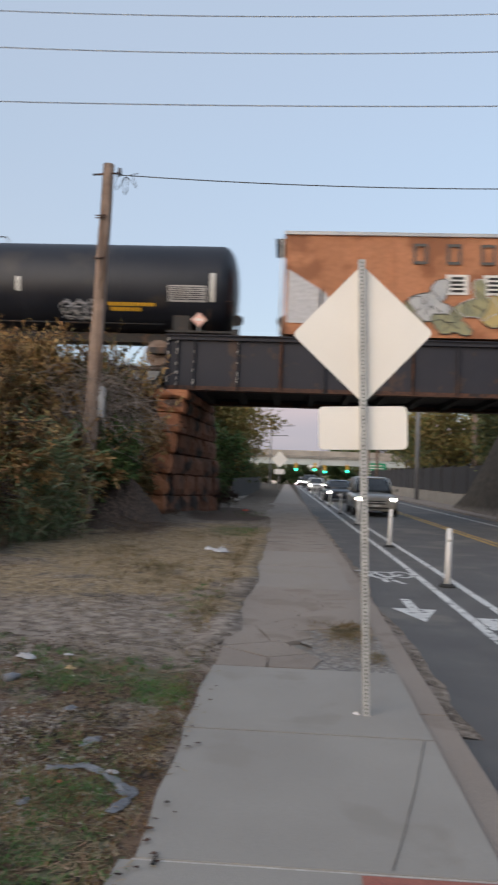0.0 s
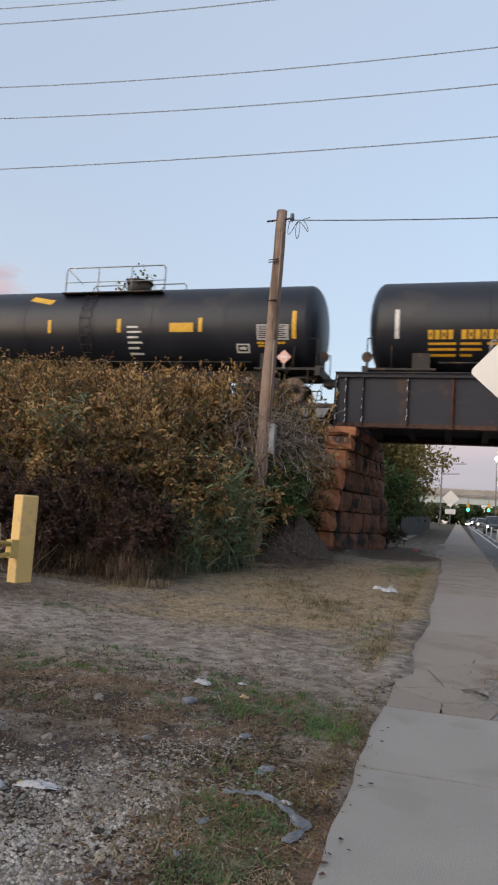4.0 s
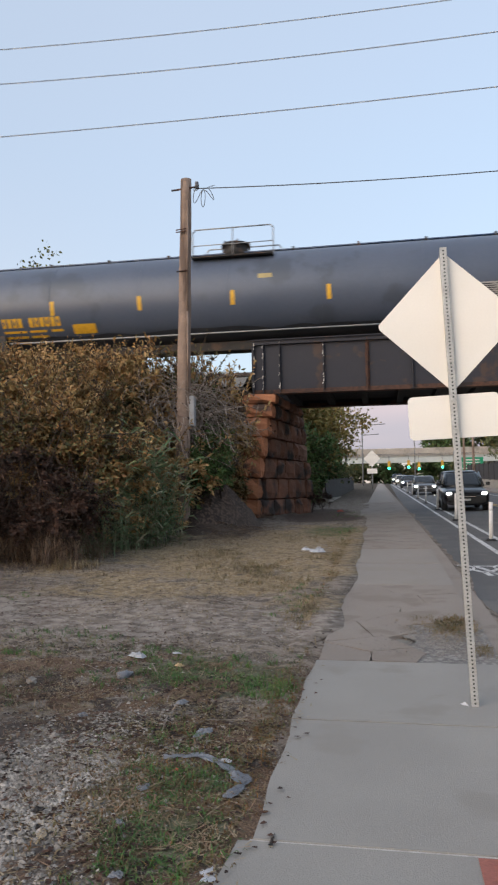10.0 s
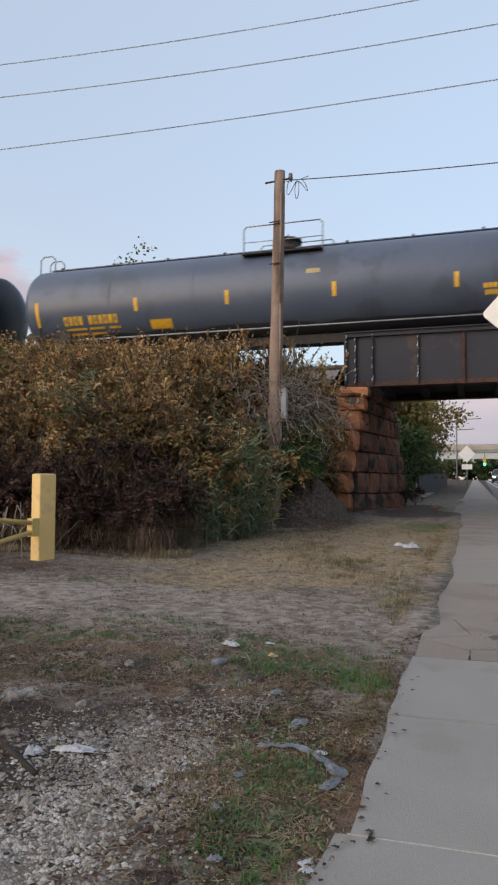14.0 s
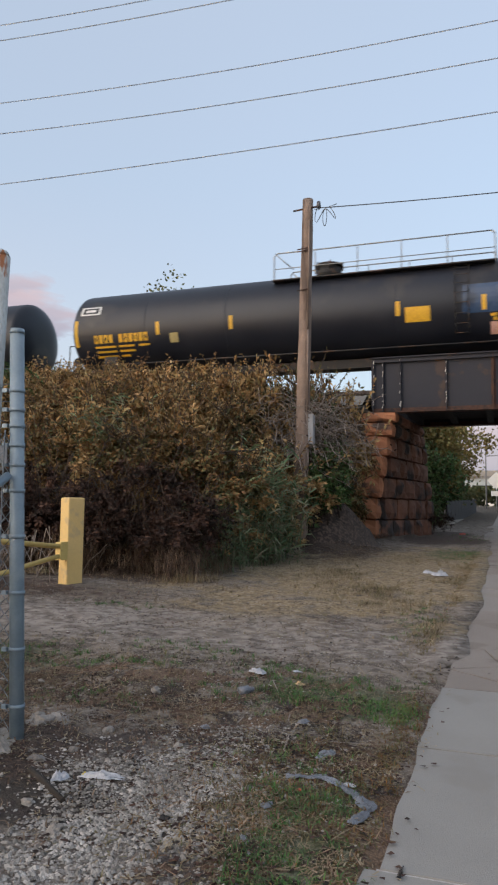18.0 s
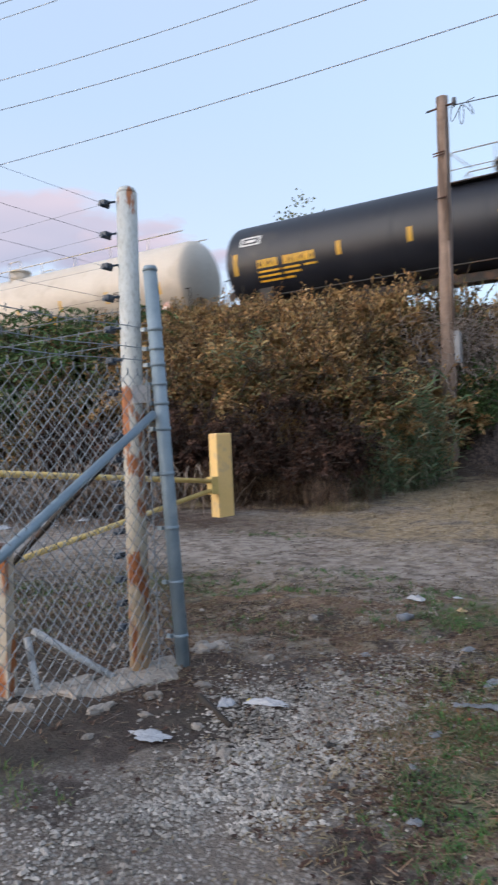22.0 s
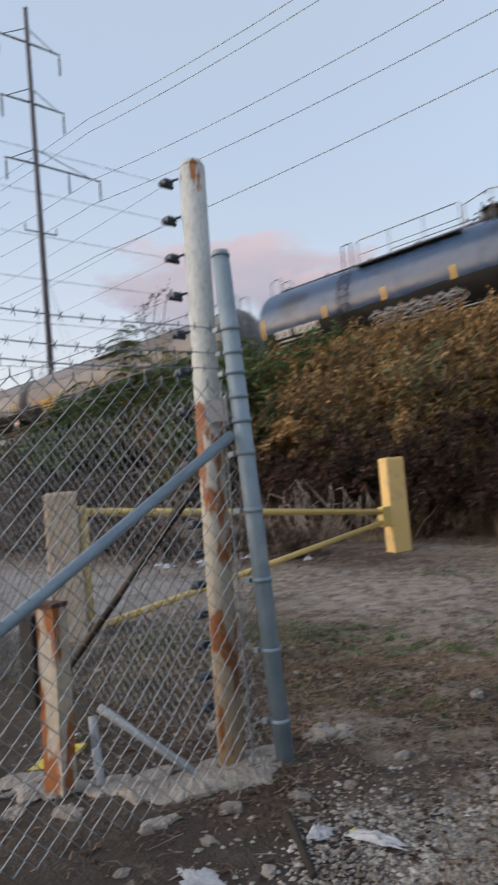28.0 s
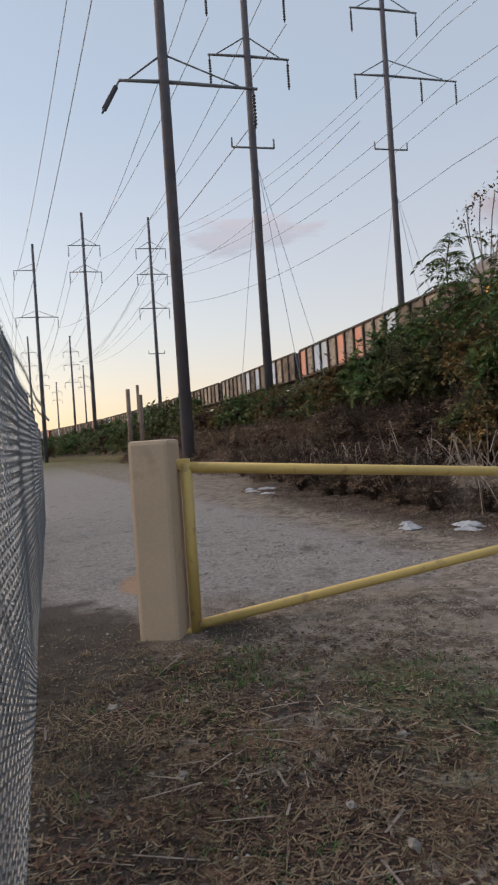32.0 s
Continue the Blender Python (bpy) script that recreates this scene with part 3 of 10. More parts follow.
def land(x, y):
    z = slope(y) + bank(x, y)
    if x < -0.6 and bank(x, y) < 0.02:
        z += 0.05 * min((-0.6 - x) / 2.0, 1.0) + 0.10 * min(max((-x - 3.5) / 3.0, 0), 1)
    if 1.0 < x < 12.0:
        z -= 0.25
    elif -0.5 < x <= 1.0:
        z -= 0.07
    return z


def rough_land(x, y):
    z = land(x, y)
    if x < -0.55 and abs(x) < 30 and -10 < y < 40:
        k = min((-0.55 - x) / 0.5, 1.0)
        z += 0.5 * math.exp(-((x + 4.5) / 0.75) ** 2 - ((y - 19.2) / 1.7) ** 2) * (1 + 0.5 * noise.noise((x * 2.5, y * 2.5, 9.0)))
        z += k * (0.05 * noise.noise((x * 0.9, y * 0.9, 3.1)) + 0.018 * noise.noise((x * 4.0, y * 4.0, 7.7)))
    elif x > 12:
        z += 0.1 * noise.noise((x * 0.2, y * 0.2, 1))
    return z


def steps(spans):
    out = []
    for a, b, d in spans:
        n = max(1, round((b - a) / d))
        out += [a + (b - a) * k / n for k in range(n)]
    return out + [spans[-1][1]]


GX = steps([(-1400, -300, 110), (-300, -60, 6), (-60, -14, 1.2), (-14, -0.7, 0.16), (-0.7, 1.2, 0.3), (1.2, 14, 1.2), (14, 60, 6), (60, 1400, 120)])
GY = steps([(-900, -60, 120), (-60, -3, 5), (-3, 1.5, 0.4), (1.5, 14, 0.16), (14, 27, 0.4), (27, 60, 1.5), (60, 200, 10), (200, 2400, 200)])
gv = [(x, y, rough_land(x, y)) for y in GY for x in GX]
nx = len(GX)
gf = [(j * nx + i, j * nx + i + 1, (j + 1) * nx + i + 1, (j + 1) * nx + i) for j in range(len(GY) - 1) for i in range(nx - 1)]


def ground_material():
    """Trodden dirt with pale gravel, dry straw and patches of green, by noise and by place."""
    m = bpy.data.materials.new("dirt_and_gravel")
    m.use_nodes = True
    n, ln = m.node_tree.nodes, m.node_tree.links
    p = n["Principled BSDF"]
    tc = n.new("ShaderNodeTexCoord")
    sep = n.new("ShaderNodeSeparateXYZ")
    ln.new(tc.outputs["Object"], sep.inputs[0])

    def nz(s, d=5.0):
        k = n.new("ShaderNodeTexNoise")
        k.inputs["Scale"].default_value, k.inputs["Detail"].default_value = s, d
        ln.new(tc.outputs["Object"], k.inputs["Vector"])
        return k.outputs["Fac"]

    def rng_(src, a, b, lo=0.0, hi=1.0):
        r = n.new("ShaderNodeMapRange")
        for key, v in (("From Min", a), ("From Max", b), ("To Min", lo), ("To Max", hi)):
            r.inputs[key].default_value = v
        ln.new(src, r.inputs["Value"])
        return r.outputs[0]

    def op(kind, a, b=0.0):
        x = n.new("ShaderNodeMath")
        x.operation = kind
        for sock, v in ((x.inputs[0], a), (x.inputs[1], b)):
            if isinstance(v, (int, float)):
                sock.default_value = v
            else:
                ln.new(v, sock)
        return x.outputs[0]

    def mixc(f, a, b):
        x = n.new("ShaderNodeMix")
        x.data_type = "RGBA"
        for sock, v in ((x.inputs[0], f), (x.inputs[6], a), (x.inputs[7], b)):
            if isinstance(v, tuple):
                sock.default_value = (*v, 1)
            elif isinstance(v, float):
                sock.default_value = v
            else:
                ln.new(v, sock)
        return x.outputs[2]

    X, Y = sep.outputs[0], sep.outputs[1]

    def near(cx, cy, rx, ry):
        """One inside an ellipse, falling to nought at its rim."""
        a = op("DIVIDE", op("SUBTRACT", X, cx), rx)
        b = op("DIVIDE", op("SUBTRACT", Y, cy), ry)
        return rng_(op("ADD", op("MULTIPLY", a, a), op("MULTIPLY", b, b)), 0.0, 1.3, 1.0, 0.0)

    big, mid, fine, grit = nz(0.8), nz(3.5), nz(22.0), nz(75.0, 3.0)
    dirt = mixc(rng_(mid, 0.42, 0.58), (0.10, 0.076, 0.06), (0.255, 0.208, 0.17))
    dirt = mixc(rng_(grit, 0.52, 0.62), dirt, (0.31, 0.265, 0.215))
    straw = mixc(rng_(fine, 0.35, 0.65), (0.19, 0.138, 0.083), (0.35, 0.27, 0.168))
    green = mixc(rng_(fine, 0.4, 0.6), (0.045, 0.075, 0.03), (0.11, 0.115, 0.05))
    vor = n.new("ShaderNodeTexVoronoi")
    vor.inputs["Scale"].default_value = 42.0
    ln.new(tc.outputs["Object"], vor.inputs["Vector"])
    pebble = mixc(rng_(vor.outputs["Distance"], 0.15, 0.55), (0.29, 0.26, 0.232), (0.15, 0.124, 0.104))
    straw_at = op("MAXIMUM", near(-2.6, 14.0, 3.2, 7.0), near(-1.0, 19.0, 2.2, 4.0))
    col = mixc(rng_(op("ADD", straw_at, op("ADD", op("MULTIPLY", op("SUBTRACT", mid, 0.5), 1.6), op("MULTIPLY", op("SUBTRACT", big, 0.5), 2.2))), 0.3, 0.65), dirt, straw)
    track = op("MULTIPLY", near(-3.6, 7.6, 6.5, 1.3), 1.0)
    col = mixc(rng_(op("ADD", track, op("SUBTRACT", mid, 0.5)), 0.35, 0.75, 0.0, 0.8), col, mixc(rng_(nz(7.0), 0.38, 0.62), (0.18, 0.145, 0.122), (0.34, 0.292, 0.25)))
    col = mixc(rng_(nz(8.0), 0.54, 0.64, 0.0, 0.6), col, (0.075, 0.057, 0.047))
    col = mixc(rng_(nz(13.0), 0.58, 0.66, 0.0, 0.55), col, (0.37, 0.325, 0.28))
    gravel_at = op("MAXIMUM", op("MAXIMUM", near(-1.75, 3.3, 0.75, 1.3), near(-1.5, 4.2, 0.5, 0.5)), near(-1.95, 1.9, 1.0, 1.2))
    road_at = rng_(X, -6.0, -8.0)
    road_at = op("MULTIPLY", road_at, rng_(op("ABSOLUTE", op("SUBTRACT", Y, op("ADD", 5.9, op("MULTIPLY", X, 0.055)))), 1.2, 2.6, 1.0, 0.0))
    col = mixc(rng_(op("ADD", gravel_at, op("ADD", op("SUBTRACT", mid, 0.5), op("MULTIPLY", op("SUBTRACT", nz(1.4), 0.5), 2.4))), 0.3, 0.6), col, pebble)
    col = mixc(rng_(op("ADD", road_at, op("MULTIPLY", op("SUBTRACT", mid, 0.5), 0.6)), 0.3, 0.7), col, mixc(rng_(op("ADD", op("MULTIPLY", grit, 0.5), op("MULTIPLY", fine, 0.5)), 0.42, 0.58), (0.19, 0.172, 0.16), (0.32, 0.295, 0.28)))
    green_at = op("MAXIMUM", op("MAXIMUM", near(-1.3, 5.5, 1.0, 0.6), near(-1.0, 3.3, 0.42, 0.9)), op("MAXIMUM", near(-4.6, 5.6, 1.0, 0.6), near(-1.4, 20.0, 1.0, 2.5)))
    col = mixc(rng_(op("ADD", green_at, op("MULTIPLY", op("SUBTRACT", mid, 0.5), 1.8)), 0.45, 0.9, 0.0, 0.7), col, green)
    tan_at = op("MAXIMUM", op("MAXIMUM", near(-5.05, 4.26, 0.3, 0.16), near(-4.72, 4.66, 0.26, 0.14)), op("MAXIMUM", near(-8.3, 4.63, 0.7, 0.3), near(-3.4, 5.6, 0.3, 0.12)))
    col = mixc(rng_(op("ADD", tan_at, op("SUBTRACT", fine, 0.5)), 0.35, 0.6, 0.0, 0.85), col, (0.36, 0.215, 0.13))
    # dark of a hole painted on the flat dirt, plus one more patch
    dark_at = op("MAXIMUM", near(-3.87, 4.45, 0.22, 0.13), near(-6.2, 5.0, 0.5, 0.3))
    col = mixc(rng_(op("ADD", dark_at, op("SUBTRACT", fine, 0.5)), 0.4, 0.7, 0.0, 0.8), col, (0.03, 0.024, 0.022))
    damp = op("MAXIMUM", op("MAXIMUM", near(-2.85, 3.2, 0.95, 0.5), op("MAXIMUM", near(-4.7, 3.3, 1.9, 0.6), near(-5.8, 3.6, 2.4, 0.9))), op("MAXIMUM", near(-3.6, 2.6, 1.1, 0.8), near(-5.0, 2.5, 2.3, 1.0)))
    col = mixc(rng_(op("ADD", damp, op("MULTIPLY", op("SUBTRACT", mid, 0.5), 1.4)), 0.1, 0.5, 0.0, 0.85), col, (0.042, 0.034, 0.028))
    mould = op("MULTIPLY", op("MAXIMUM", near(-4.2, 4.7, 2.0, 1.3), op("MAXIMUM", near(-2.4, 4.6, 1.6, 1.0), near(-1.8, 2.7, 1.3, 0.9))), rng_(nz(1.7), 0.46, 0.54))
    col = mixc(rng_(op("ADD", mould, op("SUBTRACT", fine, 0.5)), 0.3, 0.6, 0.0, 0.85), col, (0.058, 0.044, 0.038))
    fallen = op("MULTIPLY", op("MAXIMUM", op("MAXIMUM", near(-1.15, 3.5, 0.8, 1.6), near(-2.0, 5.2, 1.8, 1.0)), near(-3.6, 4.9, 1.6, 1.2)), rng_(nz(2.6), 0.47, 0.55))
    col = mixc(rng_(op("ADD", fallen, op("MULTIPLY", op("SUBTRACT", fine, 0.5), 1.4)), 0.3, 0.6, 0.0, 0.8), col, mixc(rng_(grit, 0.4, 0.6), (0.10, 0.058, 0.038), (0.20, 0.125, 0.078)))
    litter_at = near(-13.5, 9.3, 8.5, 1.5)
    col = mixc(rng_(op("ADD", litter_at, op("MULTIPLY", op("SUBTRACT", mid, 0.5), 1.2)), 0.2, 0.55, 0.0, 0.9), col, mixc(rng_(fine, 0.4, 0.6), (0.05, 0.036, 0.03), (0.12, 0.085, 0.068)))
    far = rng_(op("ABSOLUTE", X), 40.0, 90.0)
    col = mixc(far, col, mixc(rng_(big, 0.4, 0.6), (0.10, 0.10, 0.05), (0.16, 0.13, 0.07)))
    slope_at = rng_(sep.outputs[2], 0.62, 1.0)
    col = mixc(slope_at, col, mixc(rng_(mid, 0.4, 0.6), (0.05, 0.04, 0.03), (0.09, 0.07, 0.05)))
    soil = op("MAXIMUM", op("MAXIMUM", near(-4.2, 19.2, 1.1, 3.0), near(-13.0, 9.3, 8.0, 1.0)), op("MAXIMUM", op("MAXIMUM", near(-2.2, 26.0, 1.8, 3.0), near(-2.4, 30.0, 1.2, 3.0)), op("MAXIMUM", near(-8.0, 11.4, 3.2, 0.9), near(-2.9, 3.6, 0.7, 0.6))))
    col = mixc(rng_(op("ADD", soil, op("MULTIPLY", op("SUBTRACT", mid, 0.5), 1.2)), 0.3, 0.6, 0.0, 0.9), col, mixc(rng_(fine, 0.35, 0.65), (0.045, 0.032, 0.027), (0.10, 0.07, 0.055)))
    ln.new(col, p.inputs["Base Color"])
    p.inputs["Roughness"].default_value = 0.95
    p.inputs["Specular IOR Level"].default_value = 0.2
    b = n.new("ShaderNodeBump")
    b.inputs["Strength"].default_value, b.inputs["Distance"].default_value = 0.8, 0.03
    ln.new(op("ADD", fine, op("MULTIPLY", grit, 0.6)), b.inputs["Height"])
    ln.new(b.outputs[0], p.inputs["Normal"])
    return m


GROUND = ground_material()
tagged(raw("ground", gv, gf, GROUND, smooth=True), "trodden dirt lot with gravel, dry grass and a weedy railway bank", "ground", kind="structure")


# ---- road, kerb, pavement ----
def drift(y):
    return -0.011 * max(0.0, y - 14.0)


def strip(name, x0, x1, ys, dz, material, parent=None, thick=0.0, wobble=0.0):
    """A band along the road at a height over the road's slope."""
    vs, fs = [], []
    for k, y in enumerate(ys):
        w = wobble * noise.noise((y * 2.1, x0, 4.0)) if wobble else 0.0
        z = slope(y) + dz
        vs += [(x0 + drift(y) + w, y, z), (x1 + drift(y), y, z), (x0 + drift(y) + w, y, z - thick), (x1 + drift(y), y, z - thick)]
    for k in range(len(ys) - 1):
        a = 4 * k
        fs.append((a, a + 1, a + 5, a + 4))
        if thick:
            fs += [(a + 1, a + 3, a + 7, a + 5), (a + 2, a, a + 4, a + 6)]
    if thick:
        fs += [(0, 2, 3, 1), (4 * len(ys) - 4, 4 * len(ys) - 3, 4 * len(ys) - 1, 4 * len(ys) - 2)]
    return raw(name, vs, fs, material, parent)


LONG = steps([(-120, 0, 20), (0, 40, 2), (40, 130, 6), (130, 400, 30)])
tagged(strip("road", 1.1, 9.0, LONG, -0.10, M["asphalt"]), "grey asphalt road with a bike lane and painted lines", "road", kind="structure")
gv2, gf2 = [], []
for k, y in enumerate(steps([(5.0, 70.0, 0.25)])):
    w = 0.16 + 0.16 * noise.noise((y * 0.35, 2.0, 6.0)) + 0.07 * noise.noise((y * 1.7, 2.0, 6.0))
    gv2 += [(1.125 + drift(y), y, slope(y) - 0.075), (1.135 + max(w, 0.02) * 0.5 + drift(y), y, slope(y) - 0.09), (1.14 + max(w, 0.03) + drift(y), y, slope(y) - 0.101)]
gf2 = [(3 * k + j, 3 * k + j + 1, 3 * k + j + 4, 3 * k + j + 3) for k in range(len(gv2) // 3 - 1) for j in range(2)]
tagged(raw("gutter_dirt", gv2, gf2, GROUND, smooth=True), "sand and dead leaves washed along the kerb", "dirt", kind="structure")
mark = thing("road_marking", Matrix(), "white and yellow painted lines, bicycle and arrow on the asphalt", "road marking", kind="structure")
strip("lane_line", 2.22, 2.34, steps([(7.0, 130, 2)]), -0.094, M["paint_white"], mark)
strip("lane_line", 2.72, 2.84, steps([(9.0, 130, 2)]), -0.094, M["paint_white"], mark)
strip("lane_line", 2.36, 2.70, steps([(8.6, 9.3, 0.3)]), -0.094, M["paint_white"], mark)
strip("edge_line", 8.05, 8.17, LONG, -0.094, M["paint_white"], mark)
strip("centre_line", 5.52, 5.62, LONG, -0.094, M["paint_yellow"], mark)
strip("centre_line", 5.76, 5.86, LONG, -0.094, M["paint_yellow"], mark)
za = lambda y: slope(y) - 0.093
raw("lane_arrow", [(1.60, 10.5, za(10.5)), (1.74, 10.5, za(10.5)), (1.74, 9.75, za(9.75)), (1.60, 9.75, za(9.75)), (1.38, 9.75, za(9.75)), (1.96, 9.75, za(9.75)), (1.67, 8.9, za(8.9))], [(0, 3, 2, 1), (4, 6, 5)], M["paint_white"], mark)
bm = B()
for cx in (1.32, 2.02):
    ring = [(cx + 0.2 * math.cos(a * math.pi / 9), 13.1 + 0.42 * math.sin(a * math.pi / 9)) for a in range(19)]
    inner = [(cx + 0.15 * math.cos(a * math.pi / 9), 13.1 + 0.32 * math.sin(a * math.pi / 9)) for a in range(19)]
    for k in range(18):
        bm.faces.new([bm.verts.new((*q, za(q[1]))) for q in (ring[k], ring[k + 1], inner[k + 1], inner[k])])
for a, b in (((1.32, 13.1), (1.6, 12.5)), ((1.6, 12.5), (2.02, 13.1)), ((1.55, 13.3), (1.75, 12.5)), ((1.5, 13.35), (1.95, 13.3)), ((1.75, 12.4), (1.9, 12.0)), ((1.6, 12.6), (1.65, 12.1))):
    d = Vector((b[1] - a[1], a[0] - b[0])).normalized() * 0.05
    bm.faces.new([bm.verts.new((x, y, za(y) + 0.001)) for x, y in ((a[0] - d.x, a[1] - d.y), (b[0] - d.x, b[1] - d.y), (b[0] + d.x, b[1] + d.y), (a[0] + d.x, a[1] + d.y))])
part("bicycle_symbol", bm, M["paint_white"], mark)

kerb = thing("kerb", Matrix(), "worn concrete kerb along the pavement", "kerb", kind="structure")
for k in range(46):
    y0 = 2.2 + k * 3.0
    strip("kerb_stone", 0.93, 1.13, steps([(y0, y0 + 2.985, 1.5)]), -0.015 + 0.006 * noise.noise((k * 3.3, 0, 0)), M["concrete_old"], kerb, 0.3)
tagged(strip("kerb_far", 9.0, 9.2, LONG, 0.0, M["concrete_old"], None, 0.3), "concrete kerb on the far side of the road", "kerb", kind="structure")
tagged(strip("pavement_far", 9.2, 11.0, LONG, 0.0, M["concrete_old"], None, 0.3), "concrete pavement on the far side of the road", "pavement", kind="structure")

pave = thing("pavement", Matrix(), "pale concrete pavement of square slabs, cracked and weedy further on", "pavement", kind="structure")
JY = [-1.8, -0.2, 1.45, 3.07, 4.62, 6.12]
for a, b in zip(JY, JY[1:]):
    wide = -0.60 if a > 3 else -0.66
    strip("slab", wide, 0.925, steps([(a + 0.011, b - 0.011, 0.13)]), 0.012, M["concrete_new"], pave, 0.12, 0.03)
strip("joint_seam", -0.6, 0.92, [3.055, 3.085], 0.006, M["paint_chip"], pave)
for a, b, x0, tone in ((10.42, 12.9, -0.55, "pale"), (12.92, 15.35, -0.55, "pale"), (15.37, 18.4, -0.6, "old"), (18.42, 21.4, -0.65, "old"), (21.42, 24.4, -0.7, "old"), (24.42, 30, -0.75, "old"), (30.02, 40, -0.8, "old"), (40.02, 60, -0.9, "pale"), (60.02, 130, -0.9, "pale")):
    strip("old_slab", x0, 0.925, steps([(a, b - 0.035, 0.3 if b < 30 else 4)]), 0.006 + 0.008 * noise.noise((a, 5, 5)), M["concrete_" + tone], pave, 0.1, 0.06)
strip("crumbled_bed", -0.6, 0.925, steps([(6.13, 10.41, 0.2)]), -0.03, M["joint"], pave)
strip("crumbled_patch", 0.16, 0.925, steps([(6.14, 7.75, 0.09)]), -0.003, M["crumble"], pave, 0.0, 0.25)


def cell(seeds, k, lo, hi):
    """The part of a rectangle that lies nearer to one seed than to the others."""
    poly = [(lo[0], lo[1]), (hi[0], lo[1]), (hi[0], hi[1]), (lo[0], hi[1])]
    px_, py_ = seeds[k]
    for j, (qx, qy) in enumerate(seeds):
        if j == k:
            continue
        nx_, ny_ = qx - px_, qy - py_
        lim = (nx_ * (px_ + qx) + ny_ * (py_ + qy)) / 2
        out = []
        for a, b in zip(poly, poly[1:] + poly[:1]):
            da, db = nx_ * a[0] + ny_ * a[1] - lim, nx_ * b[0] + ny_ * b[1] - lim
            if da <= 0:
                out.append(a)
            if da * db < 0:
                f = da / (da - db)
                out.append((a[0] + (b[0] - a[0]) * f, a[1] + (b[1] - a[1]) * f))
        poly = out
        if len(poly) < 3:
            break
    return poly


def slab_piece(poly, gap, lift, seed):
    """A broken piece of paving: its rim drawn in by the crack's width and made ragged, its face a little tilted."""
    cx, cy = sum(p[0] for p in poly) / len(poly), sum(p[1] for p in poly) / len(poly)
    rim = []
    for a, b in zip(poly, poly[1:] + poly[:1]):
        n = max(1, int(math.hypot(b[0] - a[0], b[1] - a[1]) / 0.07))
        for j in range(n):
            x, y = a[0] + (b[0] - a[0]) * j / n, a[1] + (b[1] - a[1]) * j / n
            d = max(math.hypot(x - cx, y - cy), 0.01)
            w = gap * (0.6 + 1.3 * abs(noise.noise((x * 5, y * 5, 2.0)))) + 0.012 * noise.noise((x * 11, y * 11, seed))
            rim.append((x - (x - cx) / d * w, y - (y - cy) / d * w))
    n = len(rim)
    tx, ty = 0.008 * noise.noise((seed, 1.7, 0.3)), 0.006 * noise.noise((seed, 7.7, 0.3))
    top = [(x, y, slope(y) + lift + tx * (x - cx) + ty * (y - cy)) for x, y in rim]
    vs = top + [(x, y, z - 0.06) for x, y, z in top] + [(cx, cy, slope(cy) + lift + 0.002)]
    fs = [(j, (j + 1) % n, 2 * n) for j in range(n)] + [(j, n + j, n + (j + 1) % n, (j + 1) % n) for j in range(n)]
    return raw("slab_piece", vs, fs, M["concrete_old"], pave)


SEEDS = [(-0.4, 6.35), (-0.1, 6.75), (-0.38, 7.25), (0.0, 7.35), (0.12, 6.35), (0.32, 7.0), (0.55, 6.6), (0.75, 7.2), (0.8, 6.4), (0.25, 7.95), (-0.3, 8.3), (0.55, 8.2), (0.82, 7.9), (0.8, 8.6), (0.1, 9.2), (0.75, 9.3), (-0.35, 9.6), (0.5, 9.9), (0.45, 6.25), (0.5, 7.5)]
for k in range(len(SEEDS)):
    if k not in (6, 7, 5, 18, 19, 8):
        slab_piece(cell(SEEDS, k, (-0.58, 6.145), (0.92, 10.4)), 0.013 if SEEDS[k][1] < 7.7 else 0.006, 0.006 + 0.006 * noise.noise((k * 1.9, 3.3, 1.0)), k * 1.37)
box(bm := B(), 0.335, 0.93, 1.9, 3.045, -0.095, -0.082)
part("tactile_pad", bm, M["tactile"], pave, "brick red tactile pad")
rng = np.random.default_rng(5)
dv, df = [], []
for i in range(6):
    for j in range(12):
        x, y = 0.40 + i * 0.098, 2.0 + j * 0.09
        if y < 3.02:
            k = len(dv)
            dv += [(x + 0.02 * math.cos(a), y + 0.02 * math.sin(a), -0.082) for a in (0, 1.26, 2.51, 3.77, 5.03)] + [(x, y, -0.076)]
            df += [(k + q, k + (q + 1) % 5, k + 5) for q in range(5)]
raw("tactile_dome", dv, df, M["tactile"], pave)
# cracks: thin dark lines where old slabs are broken, and crumbled asphalt in a hole
cr = []
for pts in (((-0.2, 20.0), (0.1, 19.8), (0.4, 20.1), (0.8, 19.9)), ((-0.5, 17.2), (0.0, 17.3), (0.3, 16.9), (0.9, 17.0)), ((0.86, 4.6), (0.72, 4.0), (0.56, 3.4), (0.47, 3.1))):
    cr.append([(x + 0.02 * noise.noise((x * 9, y * 9, 1)), y, slope(y) + 0.016) for x, y in pts])
tagged(raw("pavement_crack", *strands(cr, 0.0035, 4), M["joint"]), "dark cracks across the old slabs", "pavement crack", kind="structure")
dv, df = [], []
